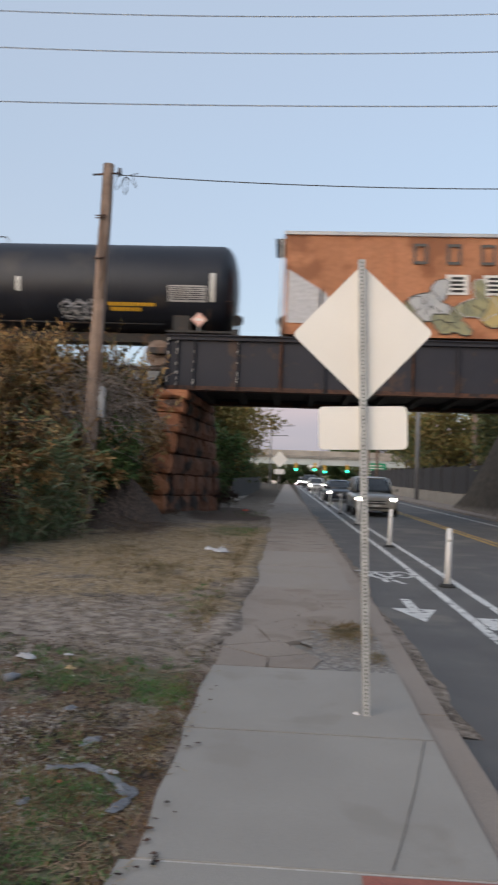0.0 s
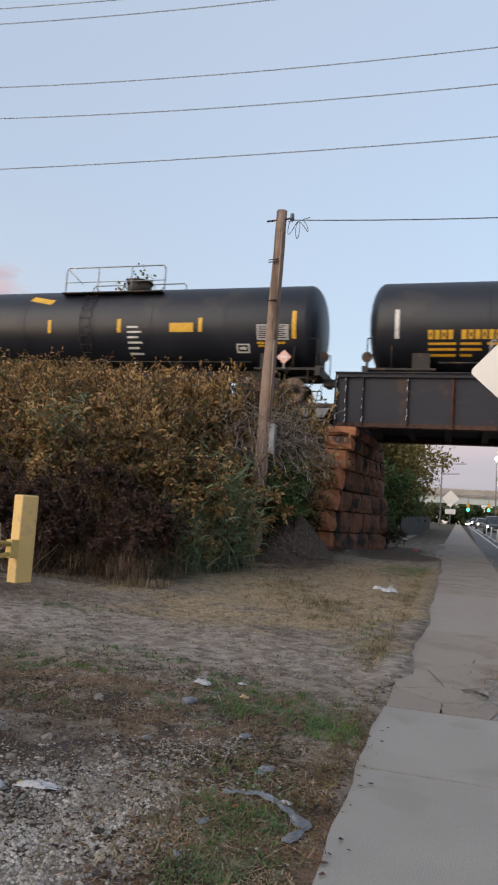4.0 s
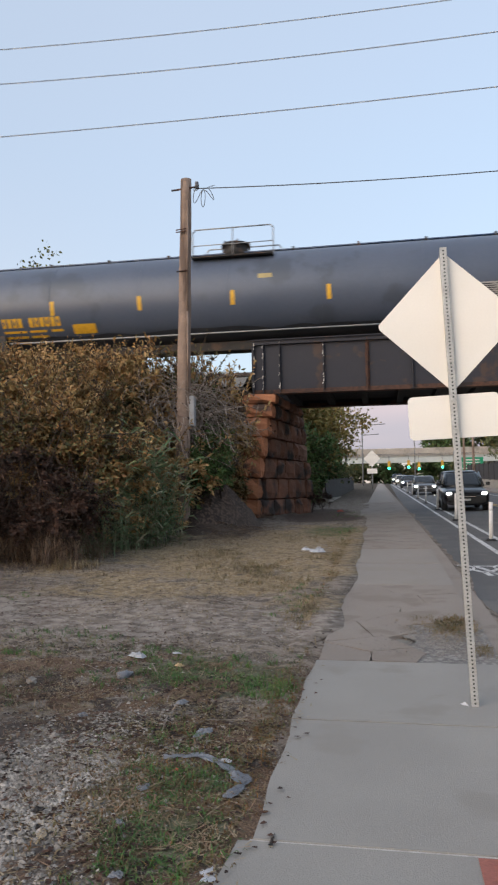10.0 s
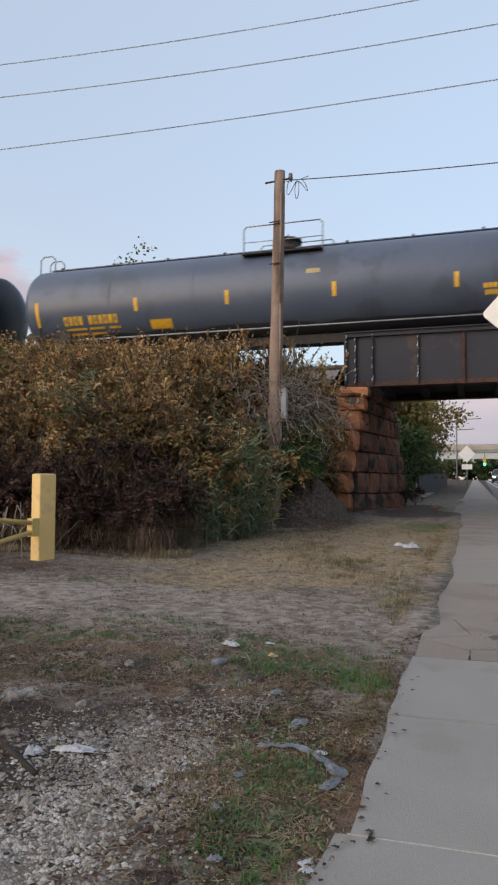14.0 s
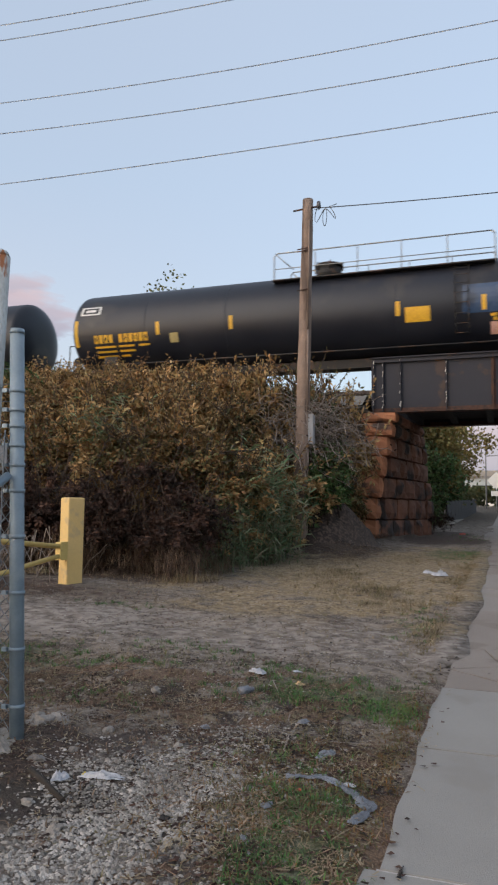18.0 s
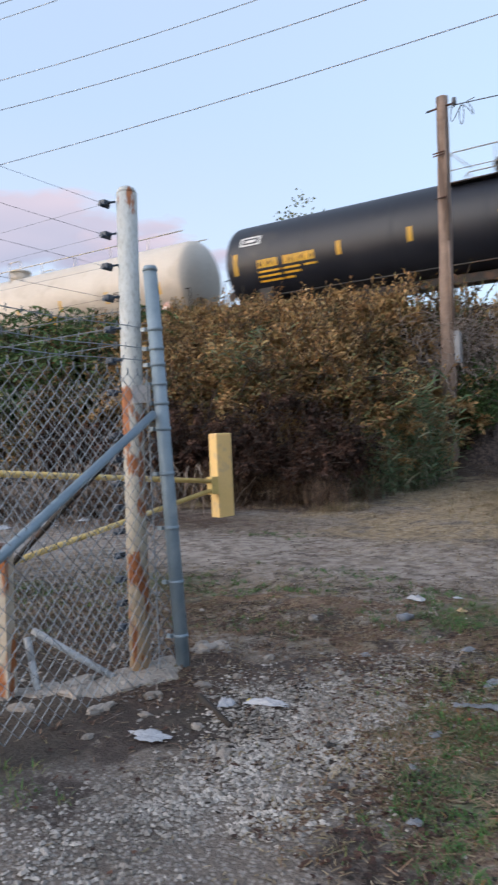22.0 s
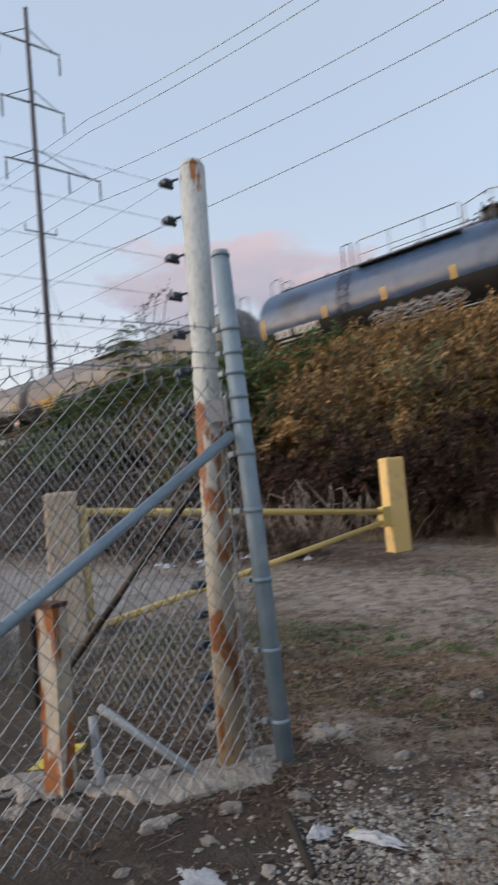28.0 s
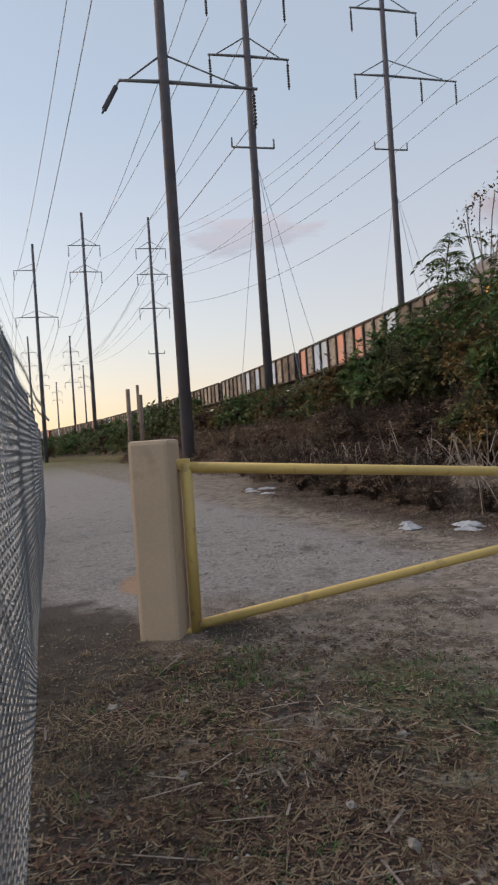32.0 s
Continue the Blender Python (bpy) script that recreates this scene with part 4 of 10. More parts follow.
for k, y in enumerate(steps([(6.5, 26.0, 0.08)])):
    e = -0.52 - 0.34 * max(0.0, 1 - (y - 6.5) / 0.9) + drift(y) + 0.12 * noise.noise((y * 0.5, 3, 1)) + 0.025 * noise.noise((y * 3.1, 8, 1)) + 0.05
    dv += [(-0.95 + drift(y), y, rough_land(-0.95 + drift(y), y) - 0.01), ((-0.95 + drift(y) + e) / 2, y, slope(y) + 0.012 + 0.02 * min(1, (y - 6.5) / 0.9)), (e, y, slope(y) + 0.004 + 0.014 * min(1, (y - 6.5) / 0.9)), (e + 0.01, y, slope(y) - 0.01)]
df = [(4 * k + j, 4 * k + j + 1, 4 * k + j + 5, 4 * k + j + 4) for k in range(len(dv) // 4 - 1) for j in range(3)]
tagged(raw("dirt_drift", dv, df, GROUND, smooth=True), "soil washed over the edge of the old pavement", "dirt", kind="structure")


# ---- bridge ----
bridge = thing("railway_bridge", Matrix(), "black riveted plate girder railway bridge with rusty flanges", "bridge", kind="structure")
GX0, GX1, GT, GB = -4.37, 12.2, 6.64, 4.77
for side, gy in ((1, 24.62), (-1, 28.9)):
    bm = B()
    box(bm, GX0, GX1, gy, gy + 0.03, GB, GT)
    part("girder_web", bm, M["girder"], bridge)
    bm = B()
    box(bm, GX0, GX1, gy - 0.2, gy + 0.2, GT - 0.035, GT)
    box(bm, GX0, GX1, gy - 0.12, gy - 0.10 + 0.1, GT - 0.17, GT - 0.035)
    part("top_flange", bm, M["girder"], bridge)
    bm = B()
    box(bm, GX0 + 0.9, GX1, gy - 0.2, gy + 0.2, GB - 0.035, GB)
    box(bm, GX0, GX1, gy - 0.03, gy, GB, GB + 0.13)
    part("bottom_flange", bm, M["rust"], bridge, "rusty bottom flange")
    xs = [-4.33, -3.99, -3.41] + [-1.91 + 1.485 * k for k in range(10)]
    for k, x in enumerate(xs):
        bm = B()
        box(bm, x - 0.012, x + 0.012, gy - 0.14 if side > 0 else gy, gy if side > 0 else gy + 0.14, GB + 0.005, GT - 0.04)
        box(bm, x - 0.07, x + 0.07, gy - 0.022, gy - 0.002, GB + 0.13, GT - 0.17)
        part("stiffener", bm, M["rust"] if k % 3 == 1 and k > 2 else M["girder"], bridge)
rv, rf = [], []
for x in [-3.99, -3.41] + [-1.91 + 1.485 * k for k in range(7)]:
    for k in range(14):
        z = 4.98 + k * 0.11
        for dx in (-0.045, 0.045):
            q = len(rv)
            rv += [(x + dx + 0.018 * math.cos(a), 24.598, z + 0.018 * math.sin(a)) for a in (0, 1.57, 3.14, 4.71)] + [(x + dx, 24.585, z)]
            rf += [(q + j, q + (j + 1) % 4, q + 4) for j in range(4)]
tagged(raw("rivet", rv, rf, M["girder"], bridge), kind="stuff")
rng = np.random.default_rng(11)
cv, cf = [], []
for x in (-4.3, -3.99, -3.99, -3.41, -1.91):
    for k in range(9):
        z, w, h = rng.uniform(4.85, 6.5), rng.uniform(0.012, 0.03), rng.uniform(0.02, 0.13)
        q, xx = len(cv), x + rng.uniform(-0.02, 0.02)
        cv += [(xx - w, 24.476, z), (xx + w * 0.5, 24.476, z + 0.01), (xx + w, 24.476, z + h), (xx - w * 0.4, 24.476, z + h * 0.8)]
        cf.append((q, q + 1, q + 2, q + 3))
tagged(raw("paint_flakes", cv, cf, M["paint_chip"], bridge, "pale peeling paint"), kind="stuff")
for k in range(12):
    x = -3.2 + k * 1.3
    bm = B()
    box(bm, x - 0.12, x + 0.12, 24.66, 28.89, 4.8, 4.99)
    part("floor_beam", bm, M["soffit"], bridge)
bm = B()
box(bm, -3.4, 12.2, 24.68, 28.88, 5.0, 5.12)
part("deck_plate", bm, M["soffit"], bridge)
track = thing("railway_track", Matrix(), "rusty steel rails on dark wooden ties", "railway track", kind="structure")
ty = [x * 0.62 for x in range(-180, 40)]
tm = bpy.data.meshes.new("tie")
bm = box(B(), -0.11, 0.11, -1.25, 1.25, -0.1, 0.1)
bm.to_mesh(tm)
bm.free()
tm.materials.append(M["tie"])
for x in ty:
    shared("tie", tm, pose(x, 26.5 + curve(x), 5.50 if -3.4 < x < 10 else 5.46), track)
for off in (-0.72, 0.72):
    line = [(x, 26.5 + off + curve(x), 5.66) for x in steps([(-340, -50, 10), (-50, 60, 20)])]
    raw("rail", *strands(line and [line], 0.085, 6), M["rail"], track)
tagged(raw("ballast_bed", [(x, 26.5 + curve(x) + o, z) for x in steps([(-340, -50, 12), (-50, -4.6, 6)]) for o, z in ((-2.6, 4.95), (-1.6, 5.42), (1.6, 5.42), (2.6, 4.95))], [(4 * k + j, 4 * k + j + 1, 4 * k + j + 5, 4 * k + j + 4) for k in range(len(steps([(-340, -50, 12), (-50, -4.6, 6)])) - 1) for j in range(3)], M["ballast"]), "grey crushed stone ballast on the bank", "ballast", kind="structure")

abut = thing("bridge_abutment", Matrix(), "reddish brown sandstone block abutment, sooty and painted darker under the bridge", "abutment", kind="structure")
bm = box(B(), -5.1, -4.4, 24.8, 29.7, 0.2, 4.72)
for v in bm.verts:
    if v.co.x > -4.7 and v.co.y > 27:
        v.co.x = -3.4
part("core", bm, M["mortar"], abut)
rng = np.random.default_rng(3)


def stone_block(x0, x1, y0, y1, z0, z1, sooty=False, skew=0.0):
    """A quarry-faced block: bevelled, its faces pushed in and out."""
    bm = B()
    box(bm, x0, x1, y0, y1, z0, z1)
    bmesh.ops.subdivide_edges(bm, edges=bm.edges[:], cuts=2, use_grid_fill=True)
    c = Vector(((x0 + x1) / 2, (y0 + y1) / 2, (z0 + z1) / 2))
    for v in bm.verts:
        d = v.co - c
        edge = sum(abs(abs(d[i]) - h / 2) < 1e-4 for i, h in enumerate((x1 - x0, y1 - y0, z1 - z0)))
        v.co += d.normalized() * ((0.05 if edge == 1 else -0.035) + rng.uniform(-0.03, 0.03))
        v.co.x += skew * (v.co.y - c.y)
    return part("stone", bm, M["stone_soot_shade" if sooty else "stone"], abut)


zs = [0.35, 1.12, 1.86, 2.58, 3.28, 3.95, 4.42, 4.77]
lefts = [-5.5, -5.28, -5.0, -4.8, -4.66, -4.62, -4.76]
fronts = [-4.22, -4.2, -4.1, -3.97, -3.84, -3.68, -3.56]
fars = [-2.86, -2.92, -3.0, -3.08, -3.14, -3.18, -3.2]
for k in range(7):
    z0, z1 = zs[k] + 0.012, zs[k + 1] - 0.012
    if k in (1, 3):
        cut_at = lefts[k] + 0.42
        stone_block(lefts[k], cut_at, 24.47, 25.3, z0, z1)
        stone_block(cut_at + 0.02, fronts[k], 24.45, 25.2, z0, z1)
    else:
        stone_block(lefts[k], fronts[k], 24.45 - 0.03 * (k < 2), 25.2, z0, z1)
    tilt = (fars[k] - fronts[k]) / 5.3
    y = 25.22 if k % 2 else 24.95
    while y < 29.4:
        w = rng.uniform(0.7, 1.25)
        xr = fronts[k] + tilt * ((y + w / 2) - 24.5)
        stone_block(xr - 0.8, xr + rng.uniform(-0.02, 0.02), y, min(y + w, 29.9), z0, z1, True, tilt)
        y += w + 0.02
for x in (11.0,):
    box(bm := B(), x, x + 1.4, 24.5, 29.6, -0.1, 4.75, bevel=0.05)
    tagged(part("bridge_abutment", bm, M["stone"]), "brown stone abutment on the far side of the road", "abutment", kind="structure")


# ---- the train ----
def shell_mesh(length, r, ends=0.55, seg=40, lo=-math.pi, hi=math.pi):
    """Lathe of a tank along x with dished ends."""
    prof = [(-length / 2 + ends * (1 - math.cos(a)), r * (math.sin(a) ** 0.75)) for a in [k * math.pi / 16 for k in range(9)]]
    prof = [(x, q) for x, q in prof] + [(-x, q) for x, q in reversed(prof)]
    vs, fs = [], []
    for x, q in prof:
        vs += [(x, q * math.cos(2 * math.pi * j / seg), q * math.sin(2 * math.pi * j / seg)) for j in range(seg)]
    for k in range(len(prof) - 1):
        fs += [(k * seg + j, k * seg + (j + 1) % seg, (k + 1) * seg + (j + 1) % seg, (k + 1) * seg + j) for j in range(seg)]
    return vs, fs


def patch(x0, x1, d0, d1, r, mat_, parent, name="marking", label="", lift=0.006):
    """A thin painted panel that follows the tank's side; d is the height over its axis."""
    vs, fs = [], []
    n = 6
    for k in range(n + 1):
        d = d0 + (d1 - d0) * k / n
        y = -math.sqrt(max(r * r - d * d, 0.0)) - lift
        vs += [(x0, y, d), (x1, y, d)]
    fs = [(2 * k, 2 * k + 1, 2 * k + 3, 2 * k + 2) for k in range(n)]
    return raw(name, vs, fs, mat_, parent, label)


WHEEL = {}


def wheel_mesh():
    if "w" not in WHEEL:
        bm = B()
        for y0, y1, r in ((-0.07, 0.06, 0.46), (0.06, 0.09, 0.5)):
            rod(bm, (0, y0, 0), (0, y1, 0), r, r, 20)
        rod(bm, (0, -0.11, 0), (0, -0.06, 0), 0.17, 0.2, 12)
        me = bpy.data.meshes.new("wheel")
        bm.to_mesh(me)
        bm.free()
        me.materials.append(M["wheel"])
        WHEEL["w"] = me
    return WHEEL["w"]


RAILTOP = 5.745


def trucks(car, half):
    """Two four-wheel trucks under a car, with side frames."""
    for cx in (-half + 1.9, half - 1.9):
        bm = B()
        for y in (-1.02, 1.02):
            box(bm, cx - 1.15, cx + 1.15, y - 0.09, y + 0.09, 0.38, 0.62, bevel=0.03)
            box(bm, cx - 0.45, cx + 0.45, y - 0.11, y + 0.11, 0.25, 0.85, bevel=0.04)
            for k in (-0.28, 0, 0.28):
                rod(bm, (cx + k, y, 0.28), (cx + k, y, 0.6), 0.09, 0.09, 8)
        box(bm, cx - 0.25, cx + 0.25, -1.0, 1.0, 0.55, 0.95)
        tr = part("truck_frame", bm, M["car_steel"], car)
        for dx in (-0.88, 0.88):
            for y, turn in ((-0.74, 0), (0.74, 180)):
                shared("wheel", wheel_mesh(), pose(cx + dx, y, 0.46, 0, 0, turn), tr)
            part("axle", rod(B(), (cx + dx, -0.9, 0.46), (cx + dx, 0.9, 0.46), 0.08, 0.08, 8), M["car_steel"], tr)


def end_gear(car, half):
    """Coupler, end sill, hand brake stand, grab irons at both ends."""
    for s in (-1, 1):
        bm = B()
        box(bm, s * half - 0.1, s * half + 0.1, -1.4, 1.4, 0.9, 1.25)
        part("end_sill", bm, M["car_steel"], car)
        bm = B()
        box(bm, min(s * half, s * (half + 0.62)), max(s * half, s * (half + 0.62)), -0.14, 0.14, 0.74, 1.0)
        box(bm, min(s * (half + 0.5), s * (half + 0.75)), max(s * (half + 0.5), s * (half + 0.75)), -0.2, 0.2, 0.7, 1.06, bevel=0.04)
        part("coupler", bm, M["car_steel"], car)
        for y in (-1.35, 1.35):
            part("grab_iron", pipe(B(), [(s * (half - 0.05), y, 1.2), (s * (half - 0.05), y, 2.25), (s * (half - 0.9), y, 2.25), (s * (half - 0.9), y, 1.2)], 0.022, 6), M["car_steel"], car)
            for z in (0.45, 0.8):
                part("sill_step", box(B(), s * (half - 0.55) - 0.22, s * (half - 0.55) + 0.22, y - 0.03, y + 0.03, z, z + 0.03), M["car_steel"], car)
            part("step_hanger", pipe(B(), [(s * (half - 0.35), y, 0.46), (s * (half - 0.35), y, 1.1)], 0.018, 5), M["car_steel"], car)
        bm = B()
        pipe(bm, [(s * (half + 0.05), -0.5, 1.2), (s * (half + 0.05), -0.5, 1.9)], 0.05, 6)
        rod(bm, (s * (half + 0.05), -0.60, 1.75), (s * (half + 0.05), -0.57, 1.75), 0.2, 0.2, 14)
        part("hand_brake", bm, M["car_steel"], car)


def bend(x, d, r, lift=0.006):
    return (x, -math.sqrt(max(r * r - d * d, 0.0)) - lift, d)


def reflectors(sh, r, m_, spots, w=0.15):
    for x, d0, d1 in spots:
        patch(x - w / 2, x + w / 2, d1, d0, r, m_, sh, "reflector", "yellow reflective stripe" if m_ is M["decal_yellow"] else "white reflective stripe")


def lettering(sh, r, x0, x1, d0, d1, m_, groups=(4, 6), lines=3):
    """A row of block marks with small lines under it."""
    n = sum(groups) + len(groups) - 1
    w = (x1 - x0) / n
    x, h = x0, min(0.32, d0 - d1)
    for k, count in enumerate(groups):
        for j in range(count):
            patch(x, x + w * 0.74, d0 - h, d0, r, m_, sh, "lettering", "block of lettering")
            if (j + k) % 2 == 0:
                patch(x + w * 0.24, x + w * 0.5, d0 - h * 0.72, d0 - h * 0.3, r, sh.data.materials[0], sh, "lettering", "", 0.011)
            x += w
        x += w
    for k in range(lines):
        e = d0 - h - 0.10 - 0.17 * k
        for a, b in ((0.0, 0.38), (0.44, 0.72 if k < 2 else 0.6), (0.8, 1.0)):
            if b < 0.95 or k == 0:
                patch(x0 + (x1 - x0) * a, x0 + (x1 - x0) * b, e - 0.075, e, r, m_, sh, "lettering", "small line of lettering")


def stencil(sh, r, x0, x1, d0, d1, m_=None):
    """A framed panel full of small print."""
    patch(x0, x1, d1, d0, r, M["decal_grey"] if m_ is None else m_, sh, "stencil_panel", "faded grey panel of small print")
    n = 7
    for k in range(n):
        e = d0 - 0.05 - (d0 - d1 - 0.08) * k / n
        cut = x0 + (x1 - x0) * (0.5 + 0.06 * (k % 3))
        for a, b in ((x0 + 0.06, cut - 0.05), (cut, x1 - 0.08 - 0.1 * (k % 2))):
            patch(a, b, e - 0.032, e, r, M["tank_black"], sh, "lettering", "", 0.010)


def plates(sh, r, m_, spots, label, name="panel"):
    for x0, x1, d0, d1 in spots:
        patch(x0, x1, d1, d0, r, m_, sh, name, label)


def caution(sh, r, x0, x1, d0, d1, m_):
    """Two ragged rows of small block marks."""
    h = (d0 - d1) * 0.4
    for k, (a, b) in enumerate(((0.0, 1.0), (0.05, 0.7))):
        n = 7
        for j in range(n):
            u0 = a + (b - a) * j / n
            e = d0 - k * (d0 - d1) * 0.55
            patch(x0 + (x1 - x0) * u0, x0 + (x1 - x0) * (u0 + (b - a) / n * 0.78), e - h, e, r, m_, sh, "lettering", "small block of lettering")


def framed(sh, r, x0, x1, d0, d1):
    patch(x0, x1, d1, d0, r, M["decal_white"], sh, "warning_plate", "small white framed plate")
    w, h = (x1 - x0) * 0.1, (d0 - d1) * 0.16
    patch(x0 + w, x1 - w, d1 + h, d0 - h, r, M["tank_black"], sh, "warning_plate", "", 0.010)
    patch(x0 + w * 2.4, x1 - w * 2.4, d1 + h * 2.2, d0 - h * 2.2, r, M["decal_white"], sh, "warning_plate", "", 0.014)


def words(sh, r, text, x0, x1, d0, d1):
    """A readable line in the built-in font, bent round the tank's side."""
    cu = bpy.data.curves.new("words", "FONT")
    cu.body = text
    tmp = bpy.data.objects.new("words", cu)
    scene.collection.objects.link(tmp)
    bpy.context.view_layer.update()
    me = bpy.data.meshes.new_from_object(tmp.evaluated_get(bpy.context.evaluated_depsgraph_get()))
    bpy.data.objects.remove(tmp)
    xs, ys = [v.co.x for v in me.vertices], [v.co.y for v in me.vertices]
    for v in me.vertices:
        u, w = (v.co.x - min(xs)) / (max(xs) - min(xs)), (v.co.y - min(ys)) / (max(ys) - min(ys))
        v.co = bend(x0 + (x1 - x0) * u, d1 + (d0 - d1) * w, r, 0.008)
    me.materials.clear()
    me.materials.append(M["decal_dark"])
    ob = new("lettering", me)
    ob.parent = sh
    ob["label"] = "dark stencilled words " + text.lower()


def tag_letters(sh, r, x0, x1, d0, d1, n, seed, thick=0.034):
    """Bubble letters in one spray line: outer and inner loops and a jagged crown."""
    g = np.random.default_rng(seed)
    lines, w, h, mid = [], (x1 - x0) / n, d0 - d1, (d0 + d1) / 2
    for k in range(n):
        cx = x0 + w * (k + 0.5)
        for q in (1.0, 0.45):
            a0, wob = g.uniform(0, 6.28), g.uniform(-1, 1, 4)
            pts = []
            for j in range(19):
                a = a0 + 6.0 * j / 18
                rr = q * (1 + 0.22 * wob[0] * math.sin(2 * a) + 0.2 * wob[1] * math.cos(3 * a) + 0.12 * wob[2] * math.sin(5 * a))
                pts.append(bend(cx + 0.62 * w * rr * math.cos(a), mid - 0.08 * h + 0.36 * h * rr * math.sin(a), r))
            lines.append(pts)
    zig = []
    for k in range(2 * n + 1):
        zig.append(bend(x0 + (x1 - x0) * k / (2 * n), d0 - (0.05 if k % 2 else 0.42) * h * g.uniform(0.6, 1.1), r))
    lines.append(zig)
    under = [bend(x0 + (x1 - x0) * k / 12, d1 + 0.1 * h * math.sin(k * 1.9), r) for k in range(13)]
    lines.append(under)
    raw("graffiti", *strands(lines, thick, 4), M["graffiti_white"], sh, "silver spray-paint graffiti")


def tank_car(length, body, label, rail, man, r=1.66, style=0, ladder=None):
    """A tank car whose origin is on the rail under its middle; gives the car and its shell."""
    axis = 2.915
    half = length / 2
    car = thing("tank_car", Matrix(), label, "tank car", "tank cars of the train")
    vs, fs = shell_mesh(length, r)
    sh = raw("tank_shell", vs, fs, body, car, smooth=True)
    sh.matrix_basis = pose(0, 0, axis)
    # style 1 paints the belly's shade as a band; style 3 is plain black
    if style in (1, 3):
        raw("oil_stain", *shell_band(length * 0.95, r + 0.004, -1.3 if style == 1 else -0.5), M["tank_shade"] if style == 1 else M["tank_belly"], sh, "dark oily grime low on the side", True)
    for x in (-half * 0.62, -half * 0.3, 0.0, half * 0.3, half * 0.62):
        part("weld_band", rod(B(), (x - 0.025, 0, 0), (x + 0.025, 0, 0), r + 0.0012, r + 0.0012, 40), body, sh)
    part("underframe", box(B(), -half + 0.2, half - 0.2, -0.35, 0.35, 0.92, 1.25), M["car_steel"], car)
    for s in (-1, 1):
        part("end_deck", box(B(), min(s * (half - 2.4), s * (half - 0.1)), max(s * (half - 2.4), s * (half - 0.1)), -1.3, 1.3, 1.12, 1.2), M["car_steel"], car)
        part("bolster", box(B(), s * (half - 1.9) - 0.3, s * (half - 1.9) + 0.3, -1.2, 1.2, 0.95, 1.75), M["car_steel"], car)
    for y in (-1.42, 1.42):
        part("side_pipe", pipe(B(), [(-half + 2.5, y, 1.36), (half - 2.5, y, 1.36)], 0.03, 6), M["rail_grey"] if style else M["car_steel"], car)
        for x in (-half * 0.5, 0, half * 0.5):
            part("pipe_hanger", pipe(B(), [(x, y, 1.36), (x, y * 0.6, 1.55)], 0.02, 5), M["car_steel"], car)
    trucks(car, half)
    end_gear(car, half)
    top = axis + r
    steel = body if style == 2 else M["car_steel"]
    mw = part("manway", rod(B(), (man, 0, top - 0.1), (man, 0, top + 0.36), 0.5, 0.47, 24), steel, car)
    part("cover", rod(B(), (man, 0, top + 0.36), (man, 0, top + 0.44), 0.56, 0.54, 24), steel, mw)
    for a in range(6):
        part("bolt", rod(B(), (man + 0.52 * math.cos(a), 0.52 * math.sin(a), top + 0.2), (man + 0.52 * math.cos(a), 0.52 * math.sin(a), top + 0.5), 0.03, 0.03, 6), steel, mw)
    x0, x1 = rail
    grey = M["rail_grey"] if style != 2 else M["tank_white"]
    for y in (-1.12, 1.12):
        zb = axis + math.sqrt(r * r - y * y)
        if style == 2:
            for xa, xb in ((man - 1.15, man - 0.45), (man + 0.5, man + 1.3)):
                part("hatch_rail", pipe(B(), [(xa, y, zb), (xa, y, top + 0.5), (xa + 0.08, y, top + 0.58), (xb - 0.08, y, top + 0.58), (xb, y, top + 0.5), (xb, y, zb)], 0.026, 6), grey, car)
            continue
        part("platform", box(B(), x0, x1, y - 0.3, y + 0.3, zb + 0.02, zb + 0.06), M["car_steel"], car)
        part("handrail", pipe(B(), [(x0, y, zb), (x0, y, top + 0.6), (x0 + 0.1, y, top + 0.72), (x1 - 0.1, y, top + 0.72), (x1, y, top + 0.6), (x1, y, zb)], 0.026, 6), grey, car)
        part("mid_rail", pipe(B(), [(x0, y, top + 0.12), (x1, y, top + 0.12)], 0.018, 6), grey, car)
        n = max(2, round((x1 - x0) / 1.45))
        for k in range(1, n):
            x = x0 + (x1 - x0) * k / n
            part("rail_post", pipe(B(), [(x, y, zb), (x, y, top + 0.72)], 0.022, 6), grey, car)
    if style == 0:
        for s in (-1, 1):
            part("rail_brace", pipe(B(), [(x0 + 0.05, s * 1.12, top + 0.7), (x0 + 0.75, s * 1.12, top + 0.05)], 0.02, 6), grey, car)
        lx = man if ladder is None else ladder
        q = r + 0.09
        arc = [0.7, 0.9, 1.1, 1.3, 1.5, 1.7, 1.9, 2.1, 2.3]
        lad = part("ladder", B(), M["car_steel"], car)
        for dx in (-0.22, 0.22):
            part("stile", pipe(B(), [(lx + dx, -q * math.sin(a), axis + q * math.cos(a)) for a in arc], 0.018, 6), M["car_steel"], lad)
        for a in arc:
            part("rung", pipe(B(), [(lx - 0.22, -q * math.sin(a), axis + q * math.cos(a)), (lx + 0.22, -q * math.sin(a), axis + q * math.cos(a))], 0.014, 5), M["car_steel"], lad)
    if style in (1, 3):
        rb = part("running_board", box(B(), -half + 0.7, half - 0.7, -0.3, 0.3, top + 0.03, top + 0.07), M["tank_blue"], car, "dark blue running board")
        for k in range(int(length / 2.4)):
            x = -half + 1.2 + 2.4 * k
            part("clip", box(B(), x - 0.04, x + 0.04, -0.32, 0.32, top - 0.06, top + 0.13), M["car_steel"], rb)
        for s in (-1, 1):
            el = part("end_ladder", pipe(B(), [(s * (half + 0.12), 0, 1.2), (s * (half + 0.12), 0, 1.3)], 0.03, 6), M["rail_grey"], car)
